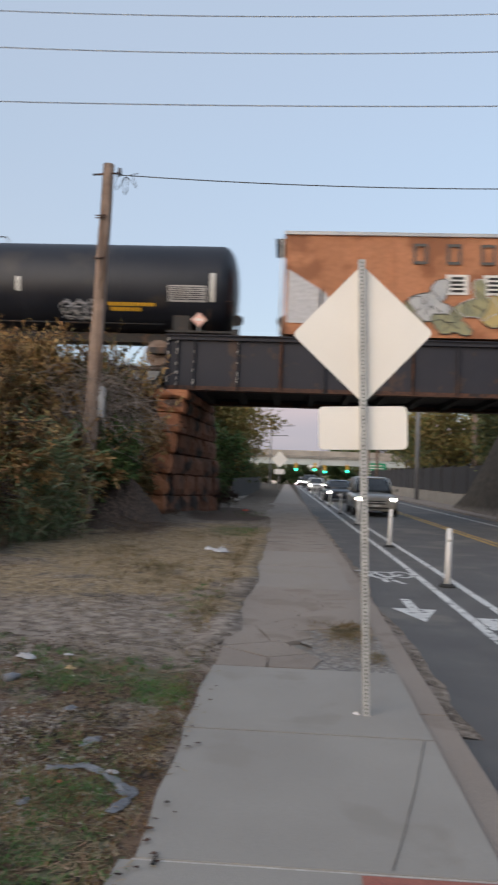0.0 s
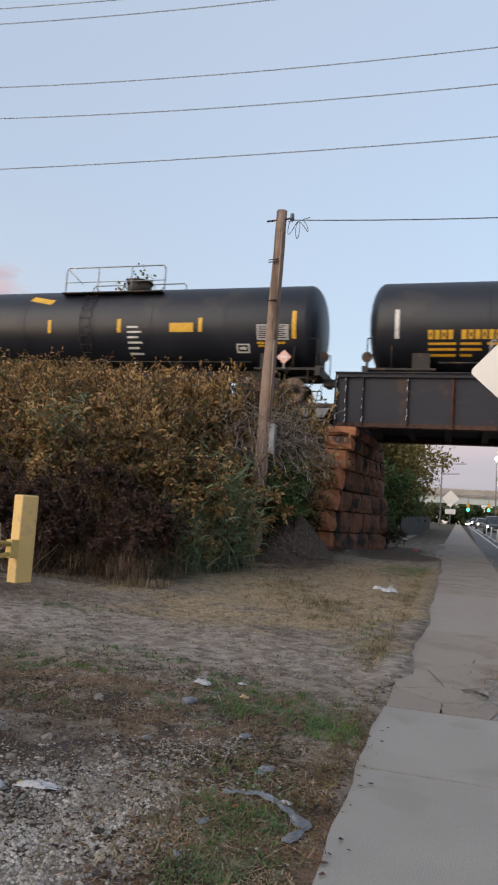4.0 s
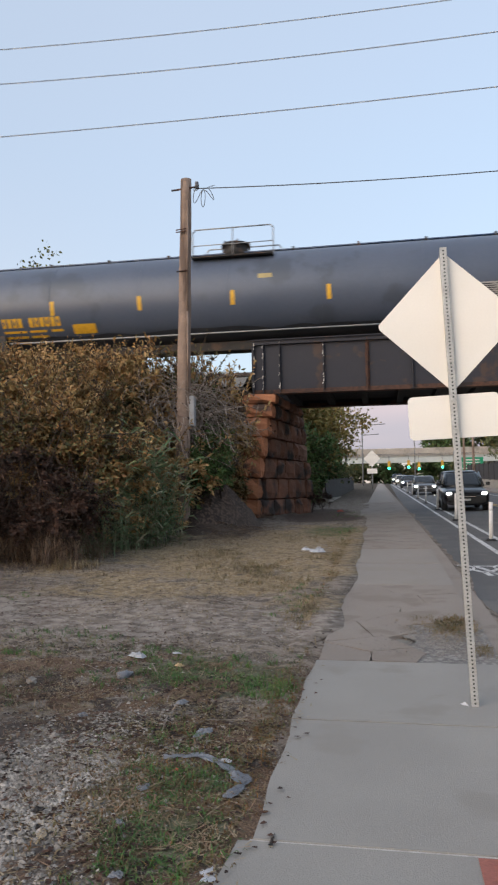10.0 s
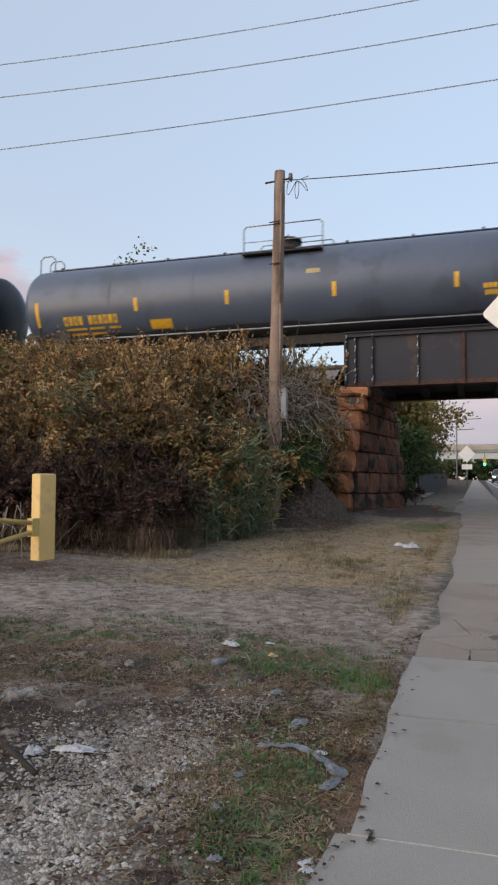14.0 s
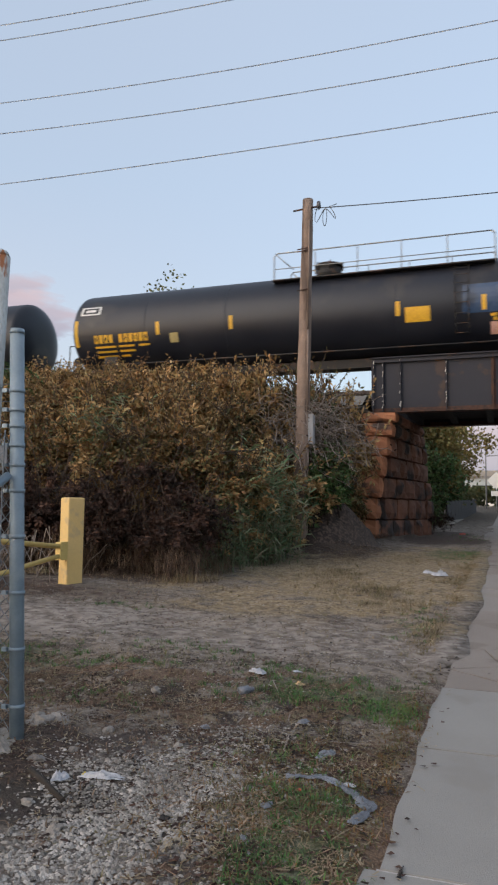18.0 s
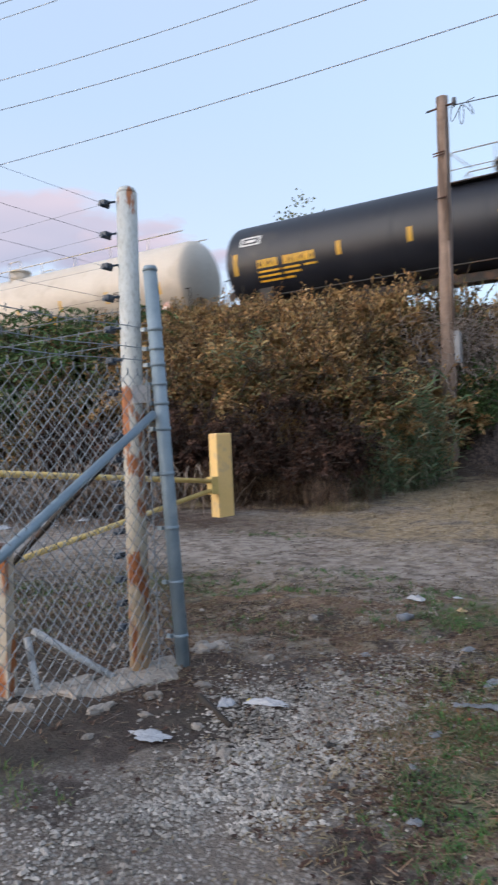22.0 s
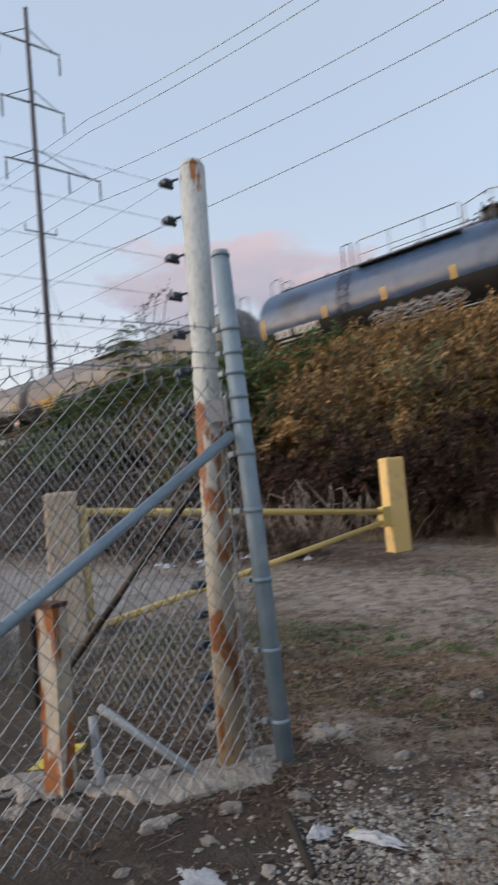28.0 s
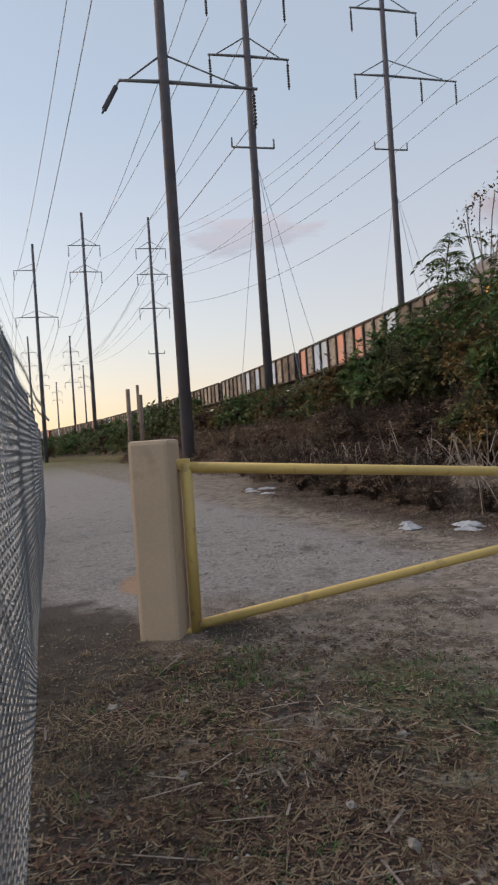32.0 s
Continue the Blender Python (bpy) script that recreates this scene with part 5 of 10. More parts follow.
            for y in (-0.35, 0.35):
                part("stile", pipe(B(), [(s * (half - 0.9), y, top), (s * (half - 0.9), y, top + 0.5), (s * (half - 0.75), y, top + 0.66), (s * (half - 0.35), y, top + 0.66), (s * (half - 0.2), y, top + 0.5), (s * (half - 0.2), y, top - 0.1), (s * (half + 0.12), y, top - 0.75), (s * (half + 0.16), y, top - 1.7), (s * (half + 0.05), y, 1.2)], 0.028, 6), M["rail_grey"], el)
            for k in range(9):
                z = 1.5 + k * 0.32
                part("rung", pipe(B(), [(s * (half + 0.13), -0.35, z), (s * (half + 0.13), 0.35, z)], 0.016, 5), M["rail_grey"], el)
    if style == 2:
        for y in (-0.9, 0.9):
            th = part("top_handrail", pipe(B(), [(-half + 0.6, y, top + 0.25), (half - 0.6, y, top + 0.3)], 0.028, 6), M["tank_white"], car)
            for k in range(int(length / 2.2)):
                x = -half + 0.8 + 2.2 * k
                part("post", pipe(B(), [(x, y, top - 0.35), (x, y, top + 0.27)], 0.022, 6), M["tank_white"], th)
    px = half - 1.25
    pl = part("placard", box(B(), -0.19, 0.19, -0.012, 0.012, -0.19, 0.19, pose(0, 0, 0, 0, 45, 0)), M["decal_pink"], car, "faded red diamond placard")
    pl.matrix_basis = pose(px, -1.42, 1.56)
    part("digits", box(B(), -0.12, 0.12, -0.018, -0.013, -0.045, 0.045), M["decal_white"], pl)
    part("placard_bracket", box(B(), px - 0.03, px + 0.03, -1.4, -1.36, 1.15, 1.5), M["rail_grey"], car)
    return car, sh


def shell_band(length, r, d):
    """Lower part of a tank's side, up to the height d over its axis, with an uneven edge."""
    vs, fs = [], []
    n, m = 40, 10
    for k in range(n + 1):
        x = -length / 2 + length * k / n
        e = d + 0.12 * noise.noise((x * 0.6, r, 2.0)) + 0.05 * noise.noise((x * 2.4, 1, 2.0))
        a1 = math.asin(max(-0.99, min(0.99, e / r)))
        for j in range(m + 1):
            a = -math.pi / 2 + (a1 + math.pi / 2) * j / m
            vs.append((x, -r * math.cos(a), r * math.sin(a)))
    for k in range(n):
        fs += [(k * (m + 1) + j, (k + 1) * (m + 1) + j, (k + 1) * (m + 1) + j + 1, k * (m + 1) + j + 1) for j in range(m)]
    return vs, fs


def box_car(length):
    half = length / 2
    car = thing("box_car", Matrix(), "faded orange box car with graffiti and a grey roof", "box car")
    bm = B()
    box(bm, -half, half, -1.52, 1.52, 1.1, 4.62)
    part("body", bm, M["box_orange"], car)
    for k in range(14):
        x = -half + 0.05 + (length - 0.1) * k / 13
        part("side_rib", box(B(), x - 0.05, x + 0.05, -1.56, -1.52, 1.12, 4.6), M["box_orange"], car)
    bm = B()
    box(bm, -half - 0.05, half + 0.05, -1.6, 1.6, 4.62, 4.74)
    box(bm, -half - 0.05, half + 0.05, -0.9, 0.9, 4.74, 4.82)
    part("roof", bm, M["box_roof"], car)
    box(bm := B(), -half - 0.35, -half, -1.3, 0.2, 4.35, 4.55)
    part("end_platform", bm, M["car_steel"], car)
    bm = B()
    for y in (-1.5, -1.0):
        pipe(bm, [(-half - 0.12, y, 1.2), (-half - 0.12, y, 4.5)], 0.03, 6)
    for k in range(10):
        pipe(bm, [(-half - 0.12, -1.5, 1.4 + 0.33 * k), (-half - 0.12, -1.0, 1.4 + 0.33 * k)], 0.018, 5)
    part("ladder", bm, M["decal_white"], car)
    x = -half + 4.4
    for k in range(3):
        bm = B()
        for a, b, c, d in ((0, 0.5, 0.62, 0.72), (0, 0.5, 0, 0.1), (0, 0.1, 0.1, 0.62), (0.4, 0.5, 0.1, 0.62)):
            box(bm, x + a, x + b, -1.566, -1.56, 3.65 + c, 3.65 + d)
        part("lettering", bm, M["decal_dark"], car, "large faded dark lettering block")
        x += 1.15
    for k in range(2):
        xx = -half + 5.55 + k * 1.25
        part("number_panel", box(B(), xx, xx + 0.75, -1.567, -1.56, 2.6, 3.3), M["decal_white"], car)
        for j in range(4):
            part("lettering", box(B(), xx + 0.15, xx + 0.6, -1.571, -1.567, 2.68 + 0.15 * j, 2.77 + 0.15 * j), M["hole"], car)
    g = np.random.default_rng(8)
    for k in range(11):
        cx, cz = -half + 2.5 + k * 0.86 + g.uniform(-0.2, 0.2), 1.95 + 0.35 * g.uniform(-1, 1)
        ww, hh, ph = g.uniform(0.4, 0.85), g.uniform(0.45, 0.95), g.uniform(0, 6.28)
        ring = []
        for j in range(26):
            a = 6.283 * j / 26
            q = 1 + 0.30 * math.sin(3 * a + ph) + 0.25 * math.sin(4 * a + 2.3 * ph) + 0.12 * g.uniform(-1, 1)
            ring.append((cx + ww * q * math.cos(a), -1.563 - 0.0015 * k, min(3.15, max(1.15, cz + hh * q * math.sin(a)))))
        bm = B()
        bm.faces.new([bm.verts.new(q) for q in ring])
        fill = part("graffiti", bm, M[("gra_olive", "gra_gold", "gra_olive", "box_roof", "gra_olive")[k % 5]], car, "olive and gold graffiti letter")
        raw("outline", *strands([ring + ring[:1]], 0.02, 4), M["graffiti_white" if k % 4 == 1 else "decal_dark"], fill)
        for q in (0.25, -0.3):
            raw("outline", *strands([[(cx - 0.45 * ww, -1.583, cz + q * hh - 0.2), (cx + 0.2 * math.cos(ph), -1.583, cz + q + 0.25), (cx + 0.4 * ww, -1.583, cz + q * hh - 0.1)]], 0.02, 4), M["decal_dark"], fill)
    bm = B()
    bm.faces.new([bm.verts.new(q) for q in ((-half + 0.1, -1.56, 1.5), (-half + 2.3, -1.56, 1.5), (-half + 1.4, -1.56, 2.6), (-half + 0.1, -1.56, 3.4))])
    part("graffiti", bm, M["graffiti_white"], car)
    part("underframe", box(B(), -half + 0.2, half - 0.2, -0.5, 0.5, 0.8, 1.1), M["car_steel"], car)
    trucks(car, half)
    end_gear(car, half)
    return car


def gondola(length, seed):
    half = length / 2
    car = thing("gondola_car", Matrix(), "brown ribbed gondola car with faded graffiti panels", "gondola car", "gondola cars of the train")
    g = np.random.default_rng(seed)
    bm = B()
    box(bm, -half, half, -1.5, -1.42, 1.15, 3.55)
    box(bm, -half, half, 1.42, 1.5, 1.15, 3.55)
    box(bm, -half, -half + 0.08, -1.42, 1.42, 1.15, 3.55)
    box(bm, half - 0.08, half, -1.42, 1.42, 1.15, 3.55)
    box(bm, -half + 0.08, half - 0.08, -1.42, 1.42, 1.1, 1.2)
    part("body", bm, M["gondola"], car)
    n = 15
    for k in range(n + 1):
        x = -half + length * k / n
        part("side_rib", box(B(), x - 0.09, x + 0.09, -1.66, -1.5, 1.2, 3.5), M["car_steel"], car)
    for k in range(n):
        x = -half + length * k / n
        tint = (None if seed != 40 else ("gra_red", "gon_pale", "gra_blue", "gra_blue", "gon_pale", "gra_red", "gon_pale", "gra_red", "gon_pale", "gon_pale", "gra_blue", "gondola", "gondola", "gon_pale", "gondola")[k]) or ("gon_pale", "gondola", "gra_blue", "gra_red", "gondola", "gon_pale", "gondola", "gon_pale")[int(g.integers(0, 8))]
        part("side_panel", box(B(), x + 0.1, x + length / n - 0.1, -1.512, -1.5, 1.3, 3.4), M[tint], car, "faded spray-painted panel")
    part("top_chord", box(B(), -half, half, -1.62, -1.4, 3.5, 3.62), M["car_steel"], car)
    part("underframe", box(B(), -half + 0.2, half - 0.2, -0.5, 0.5, 0.75, 1.1), M["car_steel"], car)
    trucks(car, half)
    end_gear(car, half)
    return car


def travelled(t):
    """Metres that the train has gone since the start; it slowly gains speed."""
    return 5.062 * t - 0.0043 * t * t + 0.00118 * t**3


CARS = []  # the car, and where its middle stands along the track at the start
YEL, WHI = M["decal_yellow"], M["decal_white"]
PLAIN = "plain yellow panel"


def add(car, right, left):
    CARS.append((car, (right + left) / 2))


def settle(shell, dx):
    """Moves all the markings of a tank along it."""
    for mark_ in shell.children:
        mark_.matrix_basis = pose(dx, 0, 0) @ mark_.matrix_basis


add(box_car(16.0), 15.6, -0.4)

car, sh = tank_car(21.6, M["tank_black"], "black tank car with white stripes and silver graffiti", (-5.5, 1.5), 0.2, ladder=-4.6)
R = 1.66
reflectors(sh, R, WHI, [(-9.73, 0.27, -0.72), (-5.72, 0, -0.5), (-3.04, 0, -0.5), (0.57, 0, -0.5), (3.08, 0, -0.5), (10.0, 0.25, -0.73)])
lettering(sh, R, -8.67, -6.25, -0.45, -0.75, YEL)
plates(sh, R, YEL, [(-1.63, -0.72, -0.23, -0.58)], PLAIN)
tag_letters(sh, R, -6.6, -5.0, -0.62, -1.45, 4, 2, 0.026)
tag_letters(sh, R, -2.4, 2.1, -0.3, -1.42, 5, 1)
stencil(sh, R, 8.45, 9.78, -0.2, -0.75)
caution(sh, R, 6.3, 8.0, -0.8, -1.08, YEL)
tag_letters(sh, R, 4.6, 5.9, -0.7, -1.3, 3, 9, 0.024)
add(car, -2.11, -23.72)

car, sh = tank_car(18.6, M["tank_black"], "black tank car with yellow reflective stripes", (-1.35, 3.0), 1.4, ladder=0.0)
reflectors(sh, R, YEL, [(-8.4, 0.29, -0.7), (-4.7, 0.08, -0.44), (-1.6, 0.08, -0.44), (1.45, 0.08, -0.44), (4.8, 0.08, -0.44), (8.4, 0.29, -0.7)])
plates(sh, R, YEL, [(3.56, 4.52, -0.1, -0.44)], PLAIN)
raw("panel", [bend(-2.8, 0.98, R), bend(-1.75, 0.76, R), bend(-1.6, 0.98, R), bend(-2.7, 1.2, R)], [(0, 1, 2, 3)], YEL, sh, "tilted yellow panel")
stencil(sh, R, 7.0, 8.2, -0.2, -0.74)
caution(sh, R, 7.0, 8.1, -0.8, -0.98, YEL)
framed(sh, R, 6.2, 6.7, -0.86, -1.16)
for k in range(6):
    plates(sh, R, WHI, [(1.8, 2.25 + 0.15 * (k % 2), -0.2 - 0.19 * k, -0.27 - 0.19 * k)], "small white line of lettering", "lettering")
lettering(sh, R, -7.3, -4.9, -0.17, -0.48, YEL)
add(car, -25.39, -44.02)

for right, left, marks, yel in ((-45.67, -67.64, (-6.7, -3.3, 0.17, 3.6, 7.0), -6.0), (-69.3, -91.01, (-5.6, -1.9, 2.1, 6.25), -5.1)):
    car, sh = tank_car(right - left, M["tank_grey"], "grey tank car with a belly painted darker", (-1.4, 1.6), 0.0, style=1)
    reflectors(sh, R, YEL, [(-9.95, 0, -0.95), (10.05, 0.03, -0.97)] + [(x, -0.1, -0.6) for x in marks])
    lettering(sh, R, -8.8, -6.4, -0.63, -1.0, YEL)
    plates(sh, R, YEL, [(yel, yel + 0.9, -0.93, -1.24)], PLAIN)
    plates(sh, R, M["gra_gold"], [(1.1, 1.6, 0.45, 0.28)], "small faded orange panel")
    caution(sh, R, 7.1, 8.2, -0.54, -0.92, YEL)
    stencil(sh, R, 8.5, 9.75, -0.36, -0.9)
    framed(sh, R, 7.55, 8.15, -0.92, -1.2)
    add(car, right, left)

car, sh = tank_car(21.2, M["tank_black"], "black tank car with a long top platform rail", (-1.85, 6.05), 0.0, ladder=4.95)
reflectors(sh, R, YEL, [(-9.65, 0.29, -0.76), (-6.0, 0, -0.5), (-2.95, 0, -0.5), (0.07, 0, -0.5), (3.25, 0, -0.5), (6.1, 0, -0.5), (10.0, 0.3, -0.7)])
plates(sh, R, YEL, [(3.5, 4.34, -0.23, -0.73)], PLAIN)
lettering(sh, R, -8.84, -6.4, -0.36, -0.7, YEL)
stencil(sh, R, 8.5, 9.75, -0.18, -0.79)
plates(sh, R, M["tank_blue"], [(5.4, 7.1, 0.4, -0.58)], "grey paint-out patch")
caution(sh, R, 6.3, 8.0, -0.62, -0.85, YEL)
plates(sh, R, M["decal_pink"], [(6.3, 7.05, -0.88, -1.25)], "faded pink panel")
framed(sh, R, 7.7, 8.3, -0.9, -1.2)
plates(sh, R, M["gra_gold"], [(-5.5, -5.15, -0.47, -0.82)], "small orange panel")
framed(sh, R, -9.5, -8.6, 0.87, 0.5)
settle(sh, -0.44)
add(car, -92.34, -113.55)

car, sh = tank_car(22.1, M["tank_black"], "black tank car with yellow panels and lettering", (-1.75, 6.05), 0.05, ladder=4.75)
reflectors(sh, R, YEL, [(-9.8, 0.23, -0.6), (-5.35, 0, -0.5), (-2.65, 0, -0.5), (0.5, 0, -0.5), (6.35, 0, -0.5), (10.4, 0.24, -0.73)])
plates(sh, R, YEL, [(3.3, 4.4, -0.1, -0.6)], PLAIN)
lettering(sh, R, -8.8, -6.3, -0.15, -0.6, YEL)
stencil(sh, R, 8.8, 10.0, -0.16, -0.9)
caution(sh, R, 6.5, 7.9, -0.6, -0.85, YEL)
plates(sh, R, M["decal_pink"], [(6.56, 7.2, -0.9, -1.24)], "faded pink panel")
framed(sh, R, -9.6, -8.7, 0.87, 0.5)
framed(sh, R, 7.9, 8.5, -0.9, -1.2)
settle(sh, -0.45)
add(car, -115.75, -137.9)

car, sh = tank_car(23.1, M["tank_white"], "long cream white tank car with top handrails", (-1.6, 1.9), -0.1, style=2)
reflectors(sh, R, YEL, [(-11.2, -0.2, -0.8), (-7.0, -0.95, -1.3), (-3.6, -0.25, -0.75), (-0.8, -0.25, -0.75), (2.1, -0.25, -0.75), (4.9, -0.25, -0.75), (7.75, -0.25, -0.75), (10.7, -0.25, -0.75)])
plates(sh, R, YEL, [(3.8, 4.5, -0.88, -1.26)], PLAIN)
lettering(sh, R, -7.9, -5.8, -0.3, -0.6, M["decal_dark"])
words(sh, R, "NON-ODORIZED", 6.4, 7.4, -0.84, -0.95)
words(sh, R, "LIQUEFIED PETROLEUM GAS", 6.0, 7.7, -1.05, -1.17)
stencil(sh, R, 8.1, 9.2, -0.3, -0.8, M["tank_white"])
settle(sh, -0.65)
add(car, -139.52, -162.6)

car, sh = tank_car(23.5, M["tank_blue"], "slate grey tank car with black belly and graffiti", (-5.7, -0.9), -0.1, style=3)
reflectors(sh, R, YEL, [(-11.1, 0.2, -0.7), (-7.35, 0, -0.5), (-4.25, 0, -0.5), (-1.15, 0, -0.5), (2.8, 0, -0.5), (6.9, -0.05, -0.6), (11.05, 0.25, -0.75)])
plates(sh, R, YEL, [(7.0, 8.0, -0.62, -1.2)], PLAIN)
tag_letters(sh, R, 3.4, 6.2, -0.6, -1.4, 4, 5, 0.045)
tag_letters(sh, R, -5.15, -1.0, -0.75, -1.3, 7, 6, 0.03)
plates(sh, R, WHI, [(8.1, 9.6, -0.42, -0.72), (8.1, 9.4, -0.78, -0.98), (9.9, 10.8, -0.5, -0.85)], "faded white patch")
plates(sh, R, WHI, [(8.15, 9.9, -1.08, -1.18), (7.1, 8.0, -1.28, -1.38), (8.3, 10.2, -1.28, -1.36)], "white bar of lettering", "lettering")
lettering(sh, R, -10.4, -7.8, -0.5, -0.9, WHI)
top = 2.915 + R
for s_ in (-1, 1):
    part("hatch_rail", pipe(B(), [(-0.75, 1.12 * s_, top - 0.4), (-0.75, 1.12 * s_, top + 0.55), (0.3, 1.12 * s_, top + 0.78), (2.3, 1.12 * s_, top + 0.4), (2.3, 1.12 * s_, top - 0.45)], 0.026, 6), M["rail_grey"], car)
    part("rail_post", pipe(B(), [(0.35, 1.12 * s_, top - 0.4), (0.35, 1.12 * s_, top + 0.76)], 0.024, 6), M["rail_grey"], car)
part("hatch_rail", pipe(B(), [(2.3, -1.12, top + 0.4), (2.3, 1.12, top + 0.4)], 0.024, 6), M["rail_grey"], car)
hoop = part("ladder", pipe(B(), [(-6.5, -1.1, top + 0.75), (-6.05, -1.1, top + 0.75)], 0.022, 6), M["car_steel"], car, "bent side ladder with a hoop at the top")
for x in (-6.5, -6.05):
    part("stile", pipe(B(), [(x, -1.1, top + 0.75), (x, -1.1, top - 0.3)] + [(x, -1.74 * math.sin(a), 2.915 + 1.74 * math.cos(a)) for a in (0.85, 1.1, 1.35, 1.6, 1.85, 2.1, 2.35)], 0.03, 6), M["car_steel"], hoop)
for a in (0.9, 1.1, 1.3, 1.5, 1.7, 1.9, 2.1, 2.3):
    part("rung", pipe(B(), [(-6.5, -1.74 * math.sin(a), 2.915 + 1.74 * math.cos(a)), (-6.05, -1.74 * math.sin(a), 2.915 + 1.74 * math.cos(a))], 0.014, 5), M["car_steel"], hoop)
add(car, -165.2, -188.7)

for length, right, body, label, seed in ((21.6, -190.7, "tank_brown", "dusty grey-brown tank car with faded graffiti", 7), (19.0, -213.0, "tank_brown", "dusty grey-brown tank car with faded graffiti", 8)):
    car, sh = tank_car(length, M[body], label, (-1.6, 1.2), 0.0, style=3)
    reflectors(sh, R, YEL, [(length * q, 0, -0.5) for q in (-0.44, -0.25, -0.08, 0.1, 0.28, 0.44)])
    lettering(sh, R, -length * 0.4, -length * 0.4 + 2.2, -0.3, -0.6, YEL)
    stencil(sh, R, length * 0.35, length * 0.35 + 1.2, -0.15, -0.7)
    tag_letters(sh, R, -6.0, -2.0, -0.1, -1.4, 5, seed, 0.04)
    add(car, right, right - length)

at = -233.0
for k in range(9):
    add(gondola(27.0, 40 + k), at, at - 27.0)
    at -= 28.6


def on_track(x):
    """Pose on the rails for a car whose middle is at x; the bend turns it."""
    a = math.degrees(math.atan2(curve(x + 5) - curve(x - 5), 10.0))
    return pose(x, 26.5 + curve(x), RAILTOP, 0, 0, a)


# ---- road sign seen from behind ----
sign = thing("road_sign", Matrix(), "bare backs of two road signs on a leaning perforated post", "road sign")
P0, P1 = Vector((0.57, 5.03, -0.35)), Vector((0.448, 5.045, 3.06))
up = (P1 - P0).normalized()
frame_m = Matrix.Translation(P0) @ up.to_track_quat("Z", "Y").to_matrix().to_4x4()
turn_z = math.atan2(frame_m[1][0], frame_m[0][0])
frame_m = frame_m @ pose(0, 0, 0, 0, 0, -math.degrees(turn_z))
height = (P1 - P0).length
bm = box(B(), -0.024, 0.024, -0.024, 0.024, 0, height, bevel=0.004)
post = part("post", bm, M["galv"], sign)
post.matrix_basis = frame_m
hv, hf = [], []
for k in range(int(height / 0.0255)):
    z = 0.02 + k * 0.0255
    q = len(hv)
    hv += [(0.0065 * math.cos(a * math.pi / 4), -0.0246, z + 0.0065 * math.sin(a * math.pi / 4)) for a in range(8)]
    hf.append(tuple(q + a for a in range(8)))
tagged(raw("post_hole", hv, hf, M["hole"], post, "row of dark holes"), kind="stuff")


def plate(name, corners, r, th, material, parent, m, label=""):
    """A flat plate with rounded corners, in the x-z plane."""
    pts = []
    n = len(corners)
    for k in range(n):
        c = Vector(corners[k])
        a, b = (Vector(corners[k - 1]) - c).normalized(), (Vector(corners[(k + 1) % n]) - c).normalized()
        h = r / math.tan(a.angle(b) / 2)
        ctr = c + (a + b).normalized() * (r / math.sin(a.angle(b) / 2))
        s, e = c + a * h - ctr, c + b * h - ctr
        for j in range(6):
            f = j / 5
            pts.append(ctr + (s * (1 - f) + e * f).normalized() * r)
    bm = B()
    f = bm.faces.new([bm.verts.new((p.x, 0, p.y)) for p in pts])
    ex = bmesh.ops.extrude_face_region(bm, geom=[f])
    bmesh.ops.translate(bm, vec=(0, th, 0), verts=[v for v in ex["geom"] if isinstance(v, bmesh.types.BMVert)])
    bmesh.ops.recalc_face_normals(bm, faces=bm.faces[:])
    ob = part(name, bm, material, parent, label)
    ob.matrix_basis = m
    return ob


q = 0.49
plate("diamond_panel", [(-q, 0), (0, q), (q, 0), (0, -q)], 0.035, 0.003, M["sign_back"], sign, frame_m @ pose(0.005, 0.027, height - 0.515, 0, 0, 1), "cream bare metal back of a diamond sign")
plate("rectangular_panel", [(-0.305, -0.15), (-0.305, 0.15), (0.305, 0.15), (0.305, -0.15)], 0.035, 0.003, M["sign_back"], sign, frame_m @ pose(0.0, 0.027, height - 1.175, 0, 0, 1), "cream bare metal back of a small plate")
for z in (height - 0.22, height - 0.8, height - 1.07, height - 1.28):
    part("bolt", rod(B(), (0, -0.034, z), (0, -0.024, z), 0.009, 0.009, 6), M["galv"], post)
tagged(raw("flattened_can", *leaf_cards([(0.47, 5.02, -0.05), (0.49, 5.03, -0.05)], 0.05, np.random.default_rng(2), 0.9), M["plastic_white"]), "crushed pale scrap by the sign post", "litter")

# ---- utility pole by the bank ----
FURTHER = Matrix.Translation((-0.05, -0.06, 1.38)) @ Matrix.Scale(1.23, 4) @ Matrix.Translation((0.05, 0.06, -1.38))
upole = thing("utility_pole", FURTHER, "weathered wooden utility pole with a grey meter box", "utility pole")
bm = B()
prev = None
ring = []
for k in range(24):
    z = 0.5 + 7.6 * k / 23
    r = 0.165 - 0.05 * k / 23
    c = (-4.16 + 0.15 * k / 23 + 0.003 * math.sin(k), 14.66 + 0.01 * math.cos(k * 1.3))
    row = [bm.verts.new((c[0] + r * (1 + 0.04 * noise.noise((j, z * 3, 0))) * math.cos(j * math.pi / 7), c[1] + r * math.sin(j * math.pi / 7), z)) for j in range(14)]
    if prev:
        for j in range(14):
            bm.faces.new((prev[j], prev[(j + 1) % 14], row[(j + 1) % 14], row[j])).smooth = True
    prev = row
bm.faces.new(prev)
part("pole", bm, M["wood_pole"], upole)
part("meter_box", box(B(), -4.06, -3.86, 14.6, 14.78, 2.78, 3.42, bevel=0.03), M["meter_box"], upole, "pale grey metal meter box")
